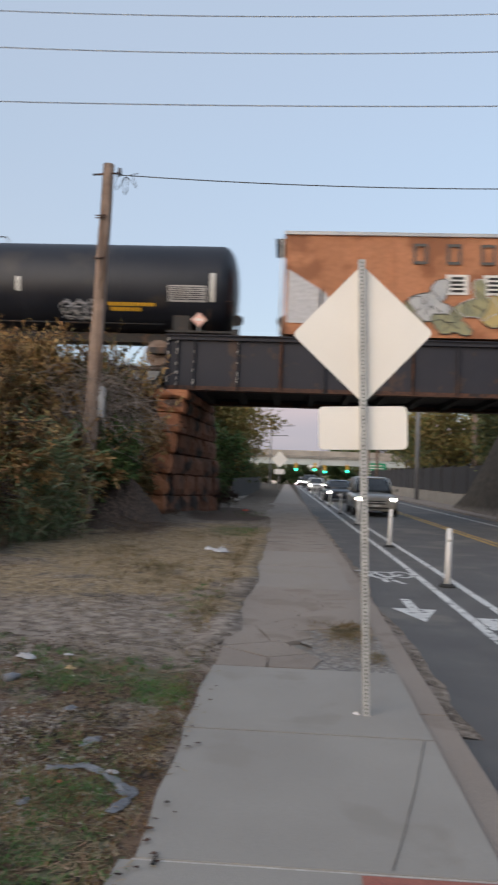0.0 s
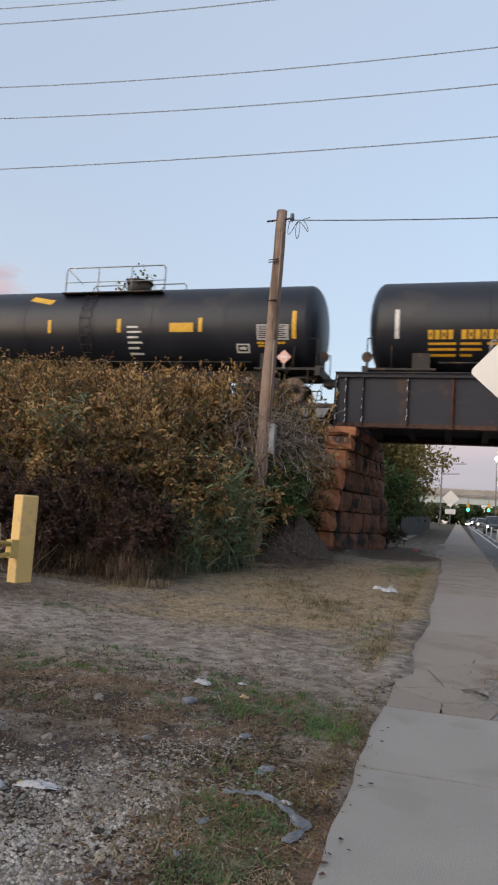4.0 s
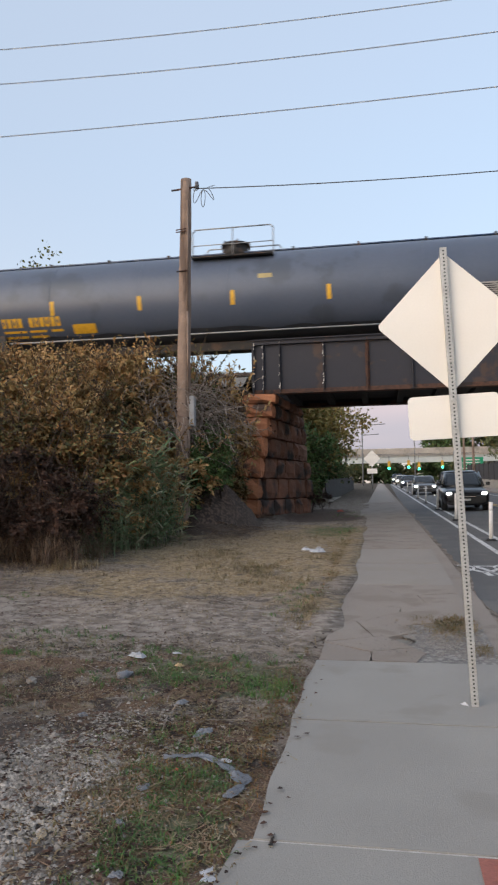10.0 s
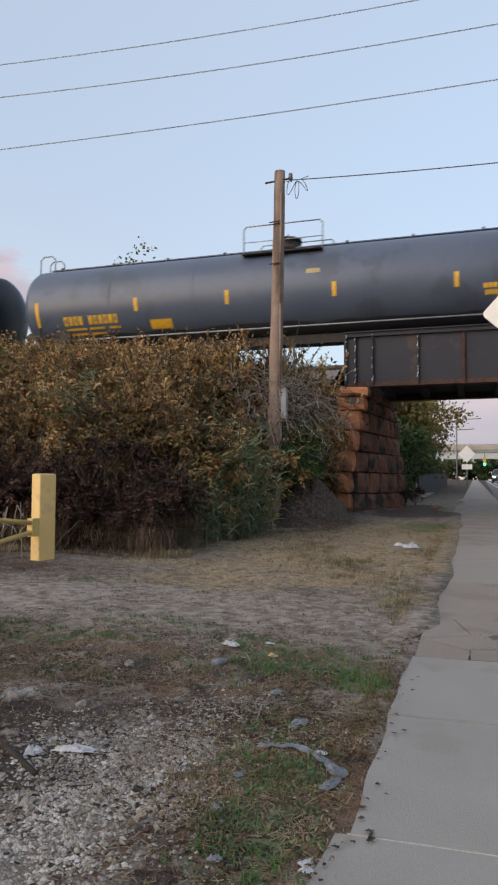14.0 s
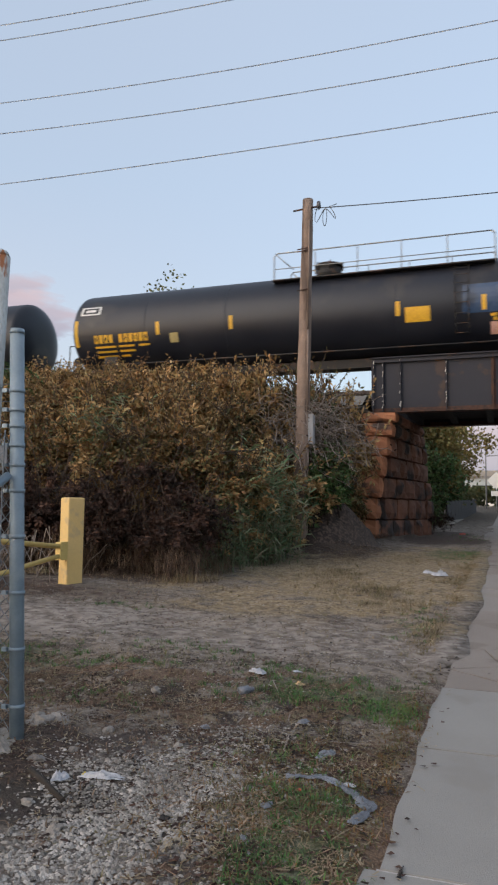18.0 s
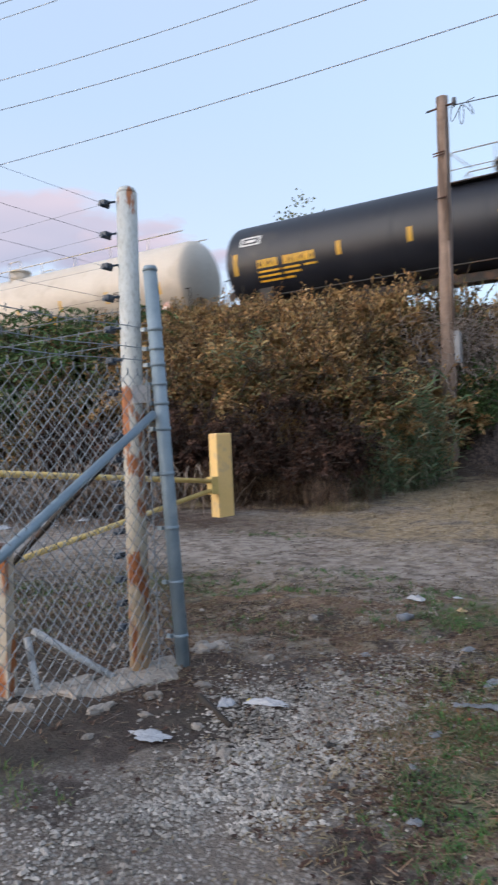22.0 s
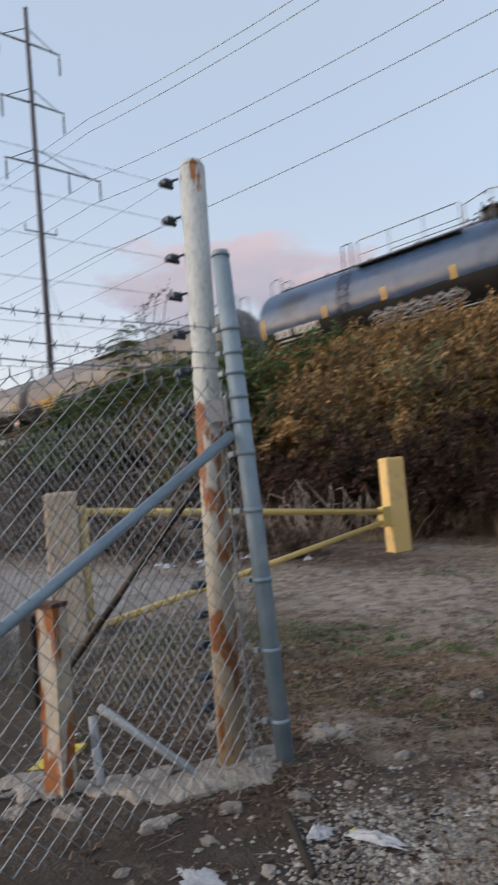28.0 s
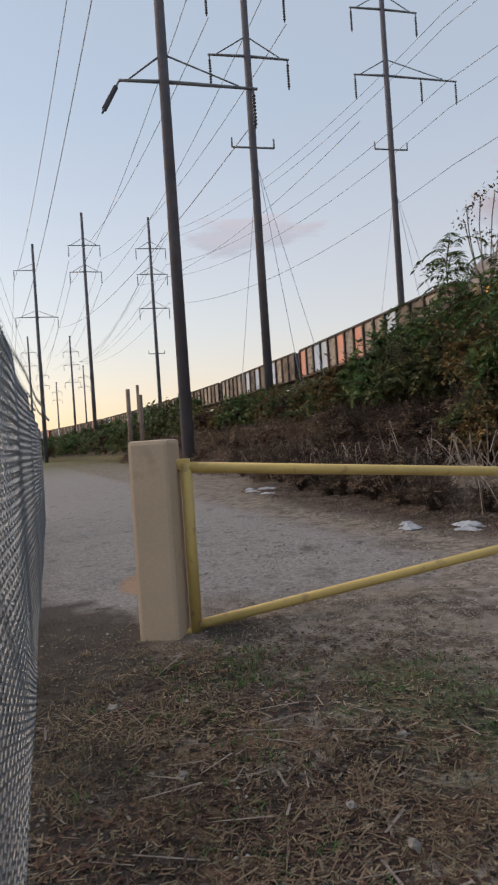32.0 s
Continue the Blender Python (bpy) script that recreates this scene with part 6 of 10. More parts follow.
part("conduit", pipe(B(), [(-3.96, 14.52, 3.45), (-3.97, 14.53, 5.2), (-3.95, 14.54, 7.6)], 0.02, 6), M["wood_pole"], upole)
part("bracket", pipe(B(), [(-4.32, 14.6, 7.86), (-3.74, 14.6, 7.9)], 0.022, 6), M["rust"], upole)
part("bracket_insulator", rod(B(), (-3.76, 14.6, 7.86), (-3.76, 14.6, 8.0), 0.05, 0.04, 10), M["insulator"], upole)
for z in (6.9, 6.95, 6.05):
    part("bolt", rod(B(), (-4.2, 14.5, z), (-3.97, 14.5, z + 0.02), 0.013, 0.015, 6), M["rust"], upole)
coil = []
for k in range(46):
    u = k / 45
    coil.append((-3.86 + 0.5 * u + 0.10 * math.sin(u * 19), 14.55 + 0.08 * math.cos(u * 23), 7.86 - 0.42 * math.sin(u * 3.14) * (0.6 + 0.4 * math.cos(u * 25))))
raw("wire_coil", *strands([coil], 0.008, 4), M["wire"], upole)
sw = [(-3.76 + 27 * u, 14.6 + 1.5 * u, 7.86 + 2.3 * u - 3.3 * u * (1 - u)) for u in [k / 30 for k in range(31)]]
sw = [tuple(FURTHER @ Vector(p)) for p in sw]
tagged(raw("service_wire", *strands([sw], 0.016, 4), M["wire"]), "thin black service wire over the road", "wire")

# ---- yellow swing gate across the track ----
PR, PL = (-6.60, 9.96), (-6.40, 4.56)
for (x, y), z0, z1, m_, lab in ((PR, 0.05, 1.55, "post_yellow", "square yellow gate post with chamfered corners"), (PL, -0.05, 1.41, "post_beige", "square sun-bleached beige gate post with chamfered corners")):
    bm = B()
    box(bm, -0.145, 0.145, -0.13, 0.13, z0 - 0.2, z1, pose(0, 0, 0), bevel=0.03)
    g = tagged(part("gate_post", bm, M[m_]), lab, "gate post", "posts of the swing gate")
    g.matrix_basis = pose(x, y, 0, 0, 0, 63.4)
gate = thing("swing_gate", Matrix(), "yellow tubular steel swing gate with a diagonal brace", "gate")
A_, B_, C_ = (-6.37, 4.77, 1.21), (-6.37, 4.77, 0.12), (-6.60, 9.76, 0.78)
part("top_tube", rod(B(), A_, C_, 0.038, 0.038, 12), M["gate_yellow"], gate)
part("upright_tube", rod(B(), (A_[0], A_[1], 1.24), (B_[0], B_[1], 0.05), 0.04, 0.04, 12), M["gate_yellow"], gate)
part("diagonal_tube", rod(B(), B_, (C_[0], C_[1], 0.66), 0.036, 0.036, 12), M["gate_yellow"], gate)
part("latch_plate", box(B(), C_[0] - 0.05, C_[0] + 0.05, 9.6, 9.85, 0.58, 0.86, bevel=0.01), M["gate_yellow"], gate)
part("hinge", box(B(), -6.43, -6.36, 4.60, 4.80, 1.19, 1.27, bevel=0.01), M["gate_yellow"], gate)
part("hinge", box(B(), -6.43, -6.36, 4.62, 4.80, 0.02, 0.1, bevel=0.01), M["gate_yellow"], gate)

# ---- chain-link fence and its corner ----
fence = thing("chain_link_fence", Matrix(), "chain-link fence with blue-grey pipe posts and a diagonal brace", "fence")


def chain_link(ax, ay, bx, by, z0, z1, pitch=0.046):
    """Zigzag wires hooked into one another between two points."""
    length = math.hypot(bx - ax, by - ay)
    ux, uy = (bx - ax) / length, (by - ay) / length
    lines = []
    for k in range(int(length / pitch)):
        pts = []
        for j in range(int((z1 - z0) / pitch) + 1):
            s = (k + (0.03 if (j + k) % 2 else 0.97)) * pitch + 0.012 * math.sin(j * 0.21 + k * 0.05)
            o = 0.004 if (j + k) % 2 else -0.004
            o += 0.02 * math.sin(s * 2.3) * math.sin(j * 0.06)
            pts.append((ax + ux * s - uy * o, ay + uy * s + ux * o, z0 + j * pitch))
        pts.append((pts[-1][0] + ux * 0.01, pts[-1][1], pts[-1][2] + 0.03))
        lines.append(pts)
    return strands(lines, 0.0033, 3)


tagged(raw("mesh", *chain_link(-2.97, -2.6, -2.95, 3.66, -0.02, 1.84), M["mesh_wire"], fence, "galvanised diamond mesh"), kind="stuff")
tagged(raw("mesh", *chain_link(-16.5, 3.49, -2.94, 3.785, -0.02, 1.84), M["mesh_wire"], fence, "galvanised diamond mesh"), kind="stuff")
cp0, cp1 = Vector((-2.885, 3.76, -0.2)), Vector((-2.935, 3.655, 2.46))
bm = rod(B(), cp0, cp1, 0.044, 0.044, 18)
cpost = part("corner_post", bm, M["fence_post"], fence, "blue-grey painted steel pipe")
part("post_cap", rod(B(), cp1, cp1 + Vector((0, 0, 0.03)), 0.049, 0.04, 18), M["fence_post"], cpost)
for z in (0.18, 0.52, 0.86, 1.2, 1.48, 1.64, 1.76, 1.88, 1.98, 2.1):
    f = (z - cp0.z) / (cp1.z - cp0.z)
    c = cp0.lerp(cp1, f)
    part("tension_band", rod(B(), c - Vector((0, 0, 0.012)), c + Vector((0, 0, 0.012)), 0.049, 0.049, 18), M["fence_post"], cpost)
    part("band_bolt", box(B(), c.x - 0.075, c.x - 0.04, c.y - 0.05, c.y - 0.03, z - 0.012, z + 0.012), M["fence_post"], cpost)
part("brace_rail", rod(B(), (-2.93, 3.62, 1.57), (-2.99, 0.9, -0.02), 0.026, 0.026, 12), M["fence_post"], fence)
part("brace_rail", rod(B(), (-2.98, 3.69, 1.6), (-5.06, 3.65, 0.0), 0.022, 0.022, 10), M["car_steel"], fence, "dark rusted brace rail")
part("tension_bar", box(B(), -2.962, -2.957, 3.603, 3.612, 0.0, 1.82), M["mesh_wire"], fence)
part("line_post", rod(B(), (-2.98, 0.95, -0.2), (-2.98, 0.95, 1.86), 0.03, 0.03, 12), M["fence_post"], fence)
part("line_post", rod(B(), (-2.98, -1.9, -0.2), (-2.98, -1.9, 1.86), 0.03, 0.03, 12), M["fence_post"], fence)
for x in (-5.88, -9.94, -13.9):
    fy = 3.73 + 0.021 * (x + 3.0)
    bm = rod(B(), (x, fy - 0.03, -0.2), (x, fy - 0.03, 1.95), 0.03, 0.03, 12)
    part("line_post", bm, M["fence_post"], fence)
    part("barbed_arm", rod(B(), (x, fy - 0.03, 1.93), (x - 0.12, fy - 0.32, 2.25), 0.018, 0.018, 8), M["fence_post"], fence)
barbs = []
bw = []
for k, (dz, dy) in enumerate(((2.05, -0.05), (2.16, -0.18), (2.26, -0.30))):
    pts = [(-3.0 - 13.5 * u, 3.74 + dy * min(1, 5 * u), dz - 0.05 * math.sin(u * 9.4) ** 2) for u in [j / 40 for j in range(41)]]
    bw.append(pts)
    for j in range(90):
        u = j / 90
        x, y, z = -3.0 - 13.5 * u, 3.74 + dy * min(1, 5 * u), dz - 0.05 * math.sin(u * 9.4) ** 2
        barbs += [[(x - 0.012, y, z - 0.022), (x + 0.012, y, z + 0.022)], [(x + 0.012, y - 0.01, z - 0.022), (x - 0.012, y + 0.01, z + 0.022)]]
for k, dz in enumerate((1.91, 1.99, 2.12)):
    bw.append([(-3.0 - 0.012 * k, -2.6 + 6.25 * u, dz - 0.02 * math.sin(u * 12.6) ** 2) for u in [j / 30 for j in range(31)]])
    for j in range(60):
        y = -2.6 + 6.25 * (j + 0.4 * k) / 60
        z = dz - 0.02 * math.sin((j + 0.4 * k) / 60 * 12.6) ** 2
        barbs += [[(-3.0 - 0.012 * k, y - 0.012, z - 0.02), (-3.0 - 0.012 * k, y + 0.012, z + 0.02)], [(-3.01 - 0.012 * k, y + 0.012, z - 0.02), (-2.99 - 0.012 * k, y - 0.012, z + 0.02)]]
raw("barbed_wire", *strands(bw, 0.003, 4), M["mesh_wire"], fence)
tagged(raw("barb", *strands(barbs, 0.002, 3), M["mesh_wire"], fence), kind="stuff")
part("tag_plate", box(B(), -0.055, 0.055, -0.004, 0.004, -0.055, 0.055, pose(-3.0, 3.6, 1.7, 0, 0, 40)), M["meter_box"], fence, "small pale plate")

rpost = thing("insulator_post", Matrix(), "tall white steel post with flaking paint, rust and black insulators", "post")
r0, r1 = Vector((-3.11, 3.6, -0.15)), Vector((-3.09, 3.65, 2.97))
bm = rod(B(), r0, r1, 0.066, 0.066, 20)
rod(bm, r1, r1 + Vector((0, 0, 0.035)), 0.066, 0.05, 20)
rod(bm, r1 + Vector((0, 0, 0.035)), r1 + Vector((0, 0, 0.05)), 0.05, 0.02, 20)
part("pipe", bm, M["post_white"], rpost)
wires = []
for k in range(16):
    z = 2.91 - 0.198 * k if k < 7 else 1.45 - (k - 7) * 0.15
    c = Vector((-3.17, 3.565, z))
    bm = B()
    box(bm, c.x - 0.05, c.x + 0.0, c.y - 0.035, c.y + 0.02, z - 0.018, z + 0.018, bevel=0.006)
    rod(bm, (c.x - 0.03, c.y - 0.05, z - 0.012), (c.x - 0.03, c.y + 0.035, z - 0.012), 0.012, 0.012, 8)
    rod(bm, (c.x - 0.06, c.y - 0.02, z), (c.x + 0.05, c.y + 0.01, z), 0.007, 0.007, 6)
    part("insulator", bm, M["ins_blue"], rpost, "blue-black plastic insulator")
    if k < 8:
        wires.append([(c.x - 0.03, c.y - 9.0 * u, z - 0.03 * math.sin(3.14 * u)) for u in [j / 12 for j in range(13)]])
        wires.append([(c.x - 0.03 - 14.0 * u, c.y - 0.1 * u, z - 0.04 * math.sin(3.14 * u)) for u in [j / 12 for j in range(13)]])
for w in wires:
    raw("fence_wire", *strands([w], 0.0013, 3), M["wire"], rpost)

stub = thing("steel_stub_post", Matrix(), "short rusty steel channel post with flaking white paint", "post")
m_ = pose(-3.58, 2.935, -0.03, 0, 1, 20)
part("web", box(B(), -0.055, 0.055, -0.05, -0.04, -0.2, 0.86, m_), M["post_rust"], stub)
part("flange", box(B(), -0.055, -0.045, -0.04, 0.05, -0.2, 0.86, m_), M["rust"], stub, "dark rusted flange")
part("flange", box(B(), 0.045, 0.055, -0.04, 0.05, -0.2, 0.86, m_), M["post_rust"], stub, "cream painted flange")

part("black_box", box(B(), -0.15, -0.06, -0.07, 0.05, 0.38, 0.82, m_, bevel=0.012), M["black_stuff"], stub, "blackened steel plate")
part("top_plate", box(B(), -0.08, 0.06, -0.06, 0.05, 0.855, 0.875, m_), M["rust"], stub)
plate_y = raw("yellow_tray", [(-4.02, 2.98, -0.055), (-3.9, 3.1, -0.05), (-3.99, 3.31, -0.01), (-4.16, 3.24, -0.03), (-4.02, 2.98, -0.075), (-3.9, 3.1, -0.07), (-3.99, 3.31, -0.03), (-4.16, 3.24, -0.05)], [(0, 1, 2, 3), (7, 6, 5, 4), (0, 4, 5, 1), (1, 5, 6, 2), (2, 6, 7, 3), (3, 7, 4, 0)], M["litter_yellow"])
tagged(plate_y, "crumpled yellow plastic sheet at the foot of a post", "litter")
for pts in (((-3.57, 3.16, 0.29), (-3.17, 3.43, -0.03)), ((-3.585, 3.13, 0.25), (-3.52, 3.1, 0.12), (-3.45, 3.07, -0.03))):
    tagged(part("conduit_pipe", pipe(B(), pts, 0.022, 8), M["pvc"]), "pale plastic conduit lying by the fence", "pipe", "pale conduits")


# ---- rubble, stones, litter ----
def lump(name, x, y, sx, sy, sz, seed, material, label, category, group="", z=None):
    g = np.random.default_rng(seed)
    bm = B()
    bmesh.ops.create_icosphere(bm, subdivisions=2, radius=1.0)
    for v in bm.verts:
        k = 1 + 0.45 * noise.noise(v.co * 1.6 + Vector((seed, 0, 0))) + 0.22 * g.uniform(-1, 1)
        v.co = Vector((v.co.x * sx * k, v.co.y * sy * k, v.co.z * sz * k))
    ob = tagged(part(name, bm, material), label, category, group)
    ob.matrix_basis = pose(x, y, (land(x, y) if z is None else z) + sz * 0.35, 0, 0, g.uniform(0, 360))
    return ob


for k, (dx, dy, q) in enumerate(((0, 0, 1.0), (0.10, 0.05, 0.8), (-0.09, 0.06, 0.75), (0.03, -0.09, 0.7), (-0.07, -0.06, 0.6), (0.16, -0.02, 0.5), (0.02, 0.12, 0.7))):
    lump("rubble_stone", -2.95 + dx, 4.12 + dy, 0.085 * q, 0.06 * q, 0.04 * q, 40 + k, M["rubble"], "pale broken lump of concrete rubble on the dirt", "stone", "rubble by the fence")
for k in range(16):
    g = np.random.default_rng(100 + k)
    u = g.uniform(0, 1)
    x, y = -2.85 - 1.15 * u + g.normal() * 0.1, 3.52 - 0.85 * u + g.normal() * 0.1
    s = g.uniform(0.025, 0.085)
    lump("rubble_stone", x, y, s * 1.5, s * 0.9, s * 0.3, 200 + k, M["rubble"], "broken concrete footing at the fence corner", "stone", "rubble by the fence")


def ragged_slab(x, y, rx, ry, turn, h, seed):
    """A flat crumbled slab with a broken outline, chipped rim and uneven face."""
    n, vs = 22, []
    rims = [1 + 0.45 * noise.noise((math.cos(j * 6.283 / n) * 1.4, math.sin(j * 6.283 / n) * 1.4, seed)) + 0.3 * noise.noise((math.cos(j * 6.283 / n) * 4, math.sin(j * 6.283 / n) * 4, seed)) for j in range(n)]
    for f, z in ((1.06, -0.06), (1.0, 0.35), (0.9, 0.85), (0.55, 1.0)):
        vs += [(rx * f * rims[j] * math.cos(j * 6.283 / n), ry * f * rims[j] * math.sin(j * 6.283 / n), h * (z + 0.35 * (z > 0) * noise.noise((j * 0.9, f * 5, seed)))) for j in range(n)]
    vs.append((0, 0, h * 0.95))
    fs = [(q * n + j, q * n + (j + 1) % n, (q + 1) * n + (j + 1) % n, (q + 1) * n + j) for q in range(3) for j in range(n)] + [(3 * n + j, 3 * n + (j + 1) % n, 4 * n) for j in range(n)]
    ob = tagged(raw("footing_slab", vs, fs, M["rubble"]), "crumbled slab of the pale concrete fence footing", "footing", "broken fence footing")
    ob.matrix_basis = pose(x, y, rough_land(x, y) - 0.012, 0, 0, turn)


def broken_footing(back, front, h, seed):
    """The crumbled lip of concrete under the fence, between a back and a front line, with a bitten rim and a pitted top."""
    n, m = 84, 9
    vs = []
    for k in range(n + 1):
        q = k / n * (len(back) - 1)
        a = min(int(q), len(back) - 2)
        f = q - a
        p0 = Vector(back[a]).lerp(Vector(back[a + 1]), f)
        p1 = Vector(front[a]).lerp(Vector(front[a + 1]), f)
        e0 = 0.05 * noise.noise((k * 0.2, 1, seed)) + 0.02 * noise.noise((k * 1.1, 2, seed))
        e1 = 0.07 * noise.noise((k * 0.17, 3, seed)) + 0.025 * noise.noise((k * 1.2, 4, seed))
        side = (p1 - p0).normalized()
        p0, p1 = p0 + side * e0, p1 + side * e1
        for j in range(m + 1):
            u = (0, 0.02, 0.1, 0.25, 0.42, 0.58, 0.75, 0.9, 0.98, 1)[j]
            c = p0.lerp(p1, u)
            z = (0.0, 0.75, 0.95, 1, 1, 1, 1, 0.9, 0.7, 0.0)[j] * (1 if 0 < k < n else 0)
            pit = 0.5 * noise.noise((c.x * 8, c.y * 8, seed)) + 0.2 * noise.noise((c.x * 37, c.y * 37, seed))
            vs.append((c.x, c.y, rough_land(c.x, c.y) - 0.015 + h * z * (1 + pit)))
    fs = [(k * (m + 1) + j, (k + 1) * (m + 1) + j, (k + 1) * (m + 1) + j + 1, k * (m + 1) + j + 1) for k in range(n) for j in range(m)]
    return tagged(raw("concrete_footing", vs, fs, M["rubble"]), "crumbled pale concrete footing along the foot of the fence", "footing")


broken_footing([(-3.05, 3.86), (-3.2, 3.66), (-3.27, 3.46), (-3.31, 3.24), (-3.46, 3.15), (-3.66, 3.06), (-3.72, 2.9), (-3.95, 2.86)],
               [(-2.84, 3.7), (-2.8, 3.5), (-2.92, 3.3), (-3.04, 3.1), (-3.22, 3.05), (-3.5, 2.99), (-3.55, 2.83), (-3.8, 2.78)], 0.034, 3.0)
for k, (x, y, rx, ry, turn, h) in enumerate(((-2.75, 3.28, 0.06, 0.04, 20, 0.03), (-2.9, 3.02, 0.07, 0.045, 70, 0.03), (-3.3, 2.82, 0.09, 0.05, 10, 0.03), (-3.55, 2.68, 0.08, 0.05, -30, 0.03), (-4.2, 2.75, 0.14, 0.06, 5, 0.03))):
    ragged_slab(x, y, rx, ry, turn, h, 40.0 + k * 2.7)
SC = [(-2.58, 3.52, 0.055), (-2.47, 4.12, 0.05), (-2.48, 3.74, 0.04), (-2.62, 5.07, 0.05), (-2.9, 2.95, 0.05), (-3.6, 3.9, 0.05), (-2.0, 2.85, 0.045), (-2.3, 3.05, 0.035), (-2.62, 3.05, 0.04), (-2.7, 2.7, 0.035), (-1.95, 4.05, 0.035), (-4.35, 4.35, 0.035), (-5.2, 4.12, 0.04), (-4.34, 5.32, 0.03), (-3.6, 5.0, 0.03), (-3.2, 5.5, 0.03), (-5.0, 5.0, 0.035), (-3.9, 4.9, 0.025), (-4.6, 4.7, 0.025), (-3.5, 4.4, 0.03)]
for k, (x, y, s) in enumerate(SC):
    lump("loose_stone", x, y, s, s * 0.75, s * 0.5, 300 + k, M["rubble"], "pale loose stone on the dirt", "stone", "loose stones")


def rag(name, x, y, w, l, h, seed, material, label, turn=0.0):
    """A crumpled sheet lying on the ground, its outline drawn in and out and its edges tucked down."""
    w, l, h = w * 0.75, l * 0.75, min(h, 0.3 * (w + l)) * 0.55
    vs, fs, n = [], [], 15
    for i in range(n):
        for j in range(n):
            u, v = 2 * i / (n - 1) - 1, 2 * j / (n - 1) - 1
            a, q = math.atan2(v, u), max(abs(u), abs(v))
            rim = 0.8 + 0.5 * noise.noise((math.cos(a) * 1.6, math.sin(a) * 1.6, seed * 3.7)) + 0.3 * noise.noise((math.cos(a) * 4, math.sin(a) * 4, seed * 2.3))
            px, py = math.cos(a) * q * rim, math.sin(a) * q * rim
            fold = 1 - abs(2.2 * noise.noise((px * 1.3 + seed, py * 1.3, seed * 1.9)))
            crease = 1 - abs(2 * noise.noise((px * 3.5, py * 3.5 + seed, 4.0)))
            vs.append((px * w / 2, py * l / 2, 0.01 + h * (1 - q**3) * max(0.0, 0.42 * fold + 0.5 * crease * crease - 0.08)))
    fs = [(i * n + j, i * n + j + 1, (i + 1) * n + j + 1, (i + 1) * n + j) for i in range(n - 1) for j in range(n - 1)]
    ob = tagged(raw(name, vs, fs, material, smooth=True), label, "litter")
    ob.matrix_basis = pose(x, y, rough_land(x, y), 0, 0, turn)
    return ob


rag("crumpled_bag", -2.3, 3.33, 0.15, 0.19, 0.2, 1, M["plastic_white"], "crumpled white plastic bag with blue print on gravel", 20)
rag("crumpled_bag", -2.1, 3.42, 0.42, 0.1, 0.09, 2, M["plastic_white"], "twisted white plastic strip on gravel", 10)
rag("yellow_wrapper", -2.2, 3.42, 0.07, 0.06, 0.08, 3, M["litter_yellow"], "small yellow wrapper on the gravel", 30)
rag("paper_scrap", -2.44, 2.86, 0.34, 0.16, 0.05, 4, M["plastic_white"], "flat white paper scrap on dirt", -5)


def ribbon(name, way, wide, material, label):
    """A twisted, folded strip of film trailing along a way on the ground."""
    vs, n, m = [], 60, 9
    for i in range(n + 1):
        u = i / n * (len(way) - 1.001)
        k, f = int(u), u - int(u)
        f = f * f * (3 - 2 * f)
        x, y = (way[k][q] + (way[k + 1][q] - way[k][q]) * f for q in (0, 1))
        dx, dy = way[k + 1][0] - way[k][0], way[k + 1][1] - way[k][1]
        d = math.hypot(dx, dy)
        w = wide * (0.55 + 0.75 * noise.noise((i * 0.13, 2.0, 7.0)) + 0.3 * noise.noise((i * 0.5, 4.0, 7.0))) * min(1, 0.3 + 6 * i / n, 0.3 + 6 * (1 - i / n))
        for j in range(m):
            v = 2 * j / (m - 1) - 1
            px, py = x - dy / d * v * w, y + dx / d * v * w
            lift = 0.012 + 0.03 * (1 - v * v) * abs(noise.noise((i * 0.12, v * 1.5, 3.0))) + 0.016 * abs(noise.noise((i * 0.3, v * 3.5, 9.0)))
            vs.append((px, py, max(rough_land(px, py), slope(py) + 0.014 if px > -0.62 else -1.0) + lift))
    fs = [(i * m + j, i * m + j + 1, (i + 1) * m + j + 1, (i + 1) * m + j) for i in range(n) for j in range(m - 1)]
    return tagged(raw(name, vs, fs, material, smooth=True), label, "litter")


ribbon("plastic_sheet", ((-1.22, 3.85), (-1.05, 3.94), (-0.92, 3.86), (-0.8, 3.73), (-0.71, 3.62), (-0.78, 3.42)), 0.055, M["plastic_clear"], "cloudy twisted strip of torn plastic at the pavement edge")
rag("blue_wrapper", -0.88, 3.88, 0.14, 0.06, 0.05, 7, M["plastic_white"], "pale blue wrapper on torn plastic", 10)
rag("crumpled_bag", -2.06, 5.86, 0.26, 0.15, 0.1, 8, M["plastic_white"], "crumpled white plastic bag in the grass", -20)
rag("paper_scrap", -1.63, 5.62, 0.12, 0.1, 0.08, 9, M["litter_tan"], "crumpled tan paper in the grass", 0)
rag("paper_scrap", -1.76, 5.99, 0.14, 0.09, 0.03, 10, M["plastic_white"], "white paper scrap in the grass", 0)
rag("plastic_sheet", -1.37, 4.74, 0.14, 0.12, 0.06, 11, M["plastic_clear"], "bluish plastic scrap in the grass", 40)
rag("plastic_sheet", -1.1, 4.27, 0.3, 0.14, 0.05, 12, M["plastic_clear"], "bluish plastic scrap in the grass", 70)
rag("plastic_sheet", -1.94, 4.44, 0.1, 0.16, 0.05, 13, M["plastic_clear"], "bluish plastic scrap on the gravel", 30)
rag("red_wrapper", -1.1, 3.69, 0.05, 0.05, 0.05, 14, M["litter_red"], "small red wrapper in the grass", 0)
rag("paper_scrap", -1.19, 3.1, 0.13, 0.08, 0.04, 15, M["plastic_clear"], "grey scrap in the grass", 120)
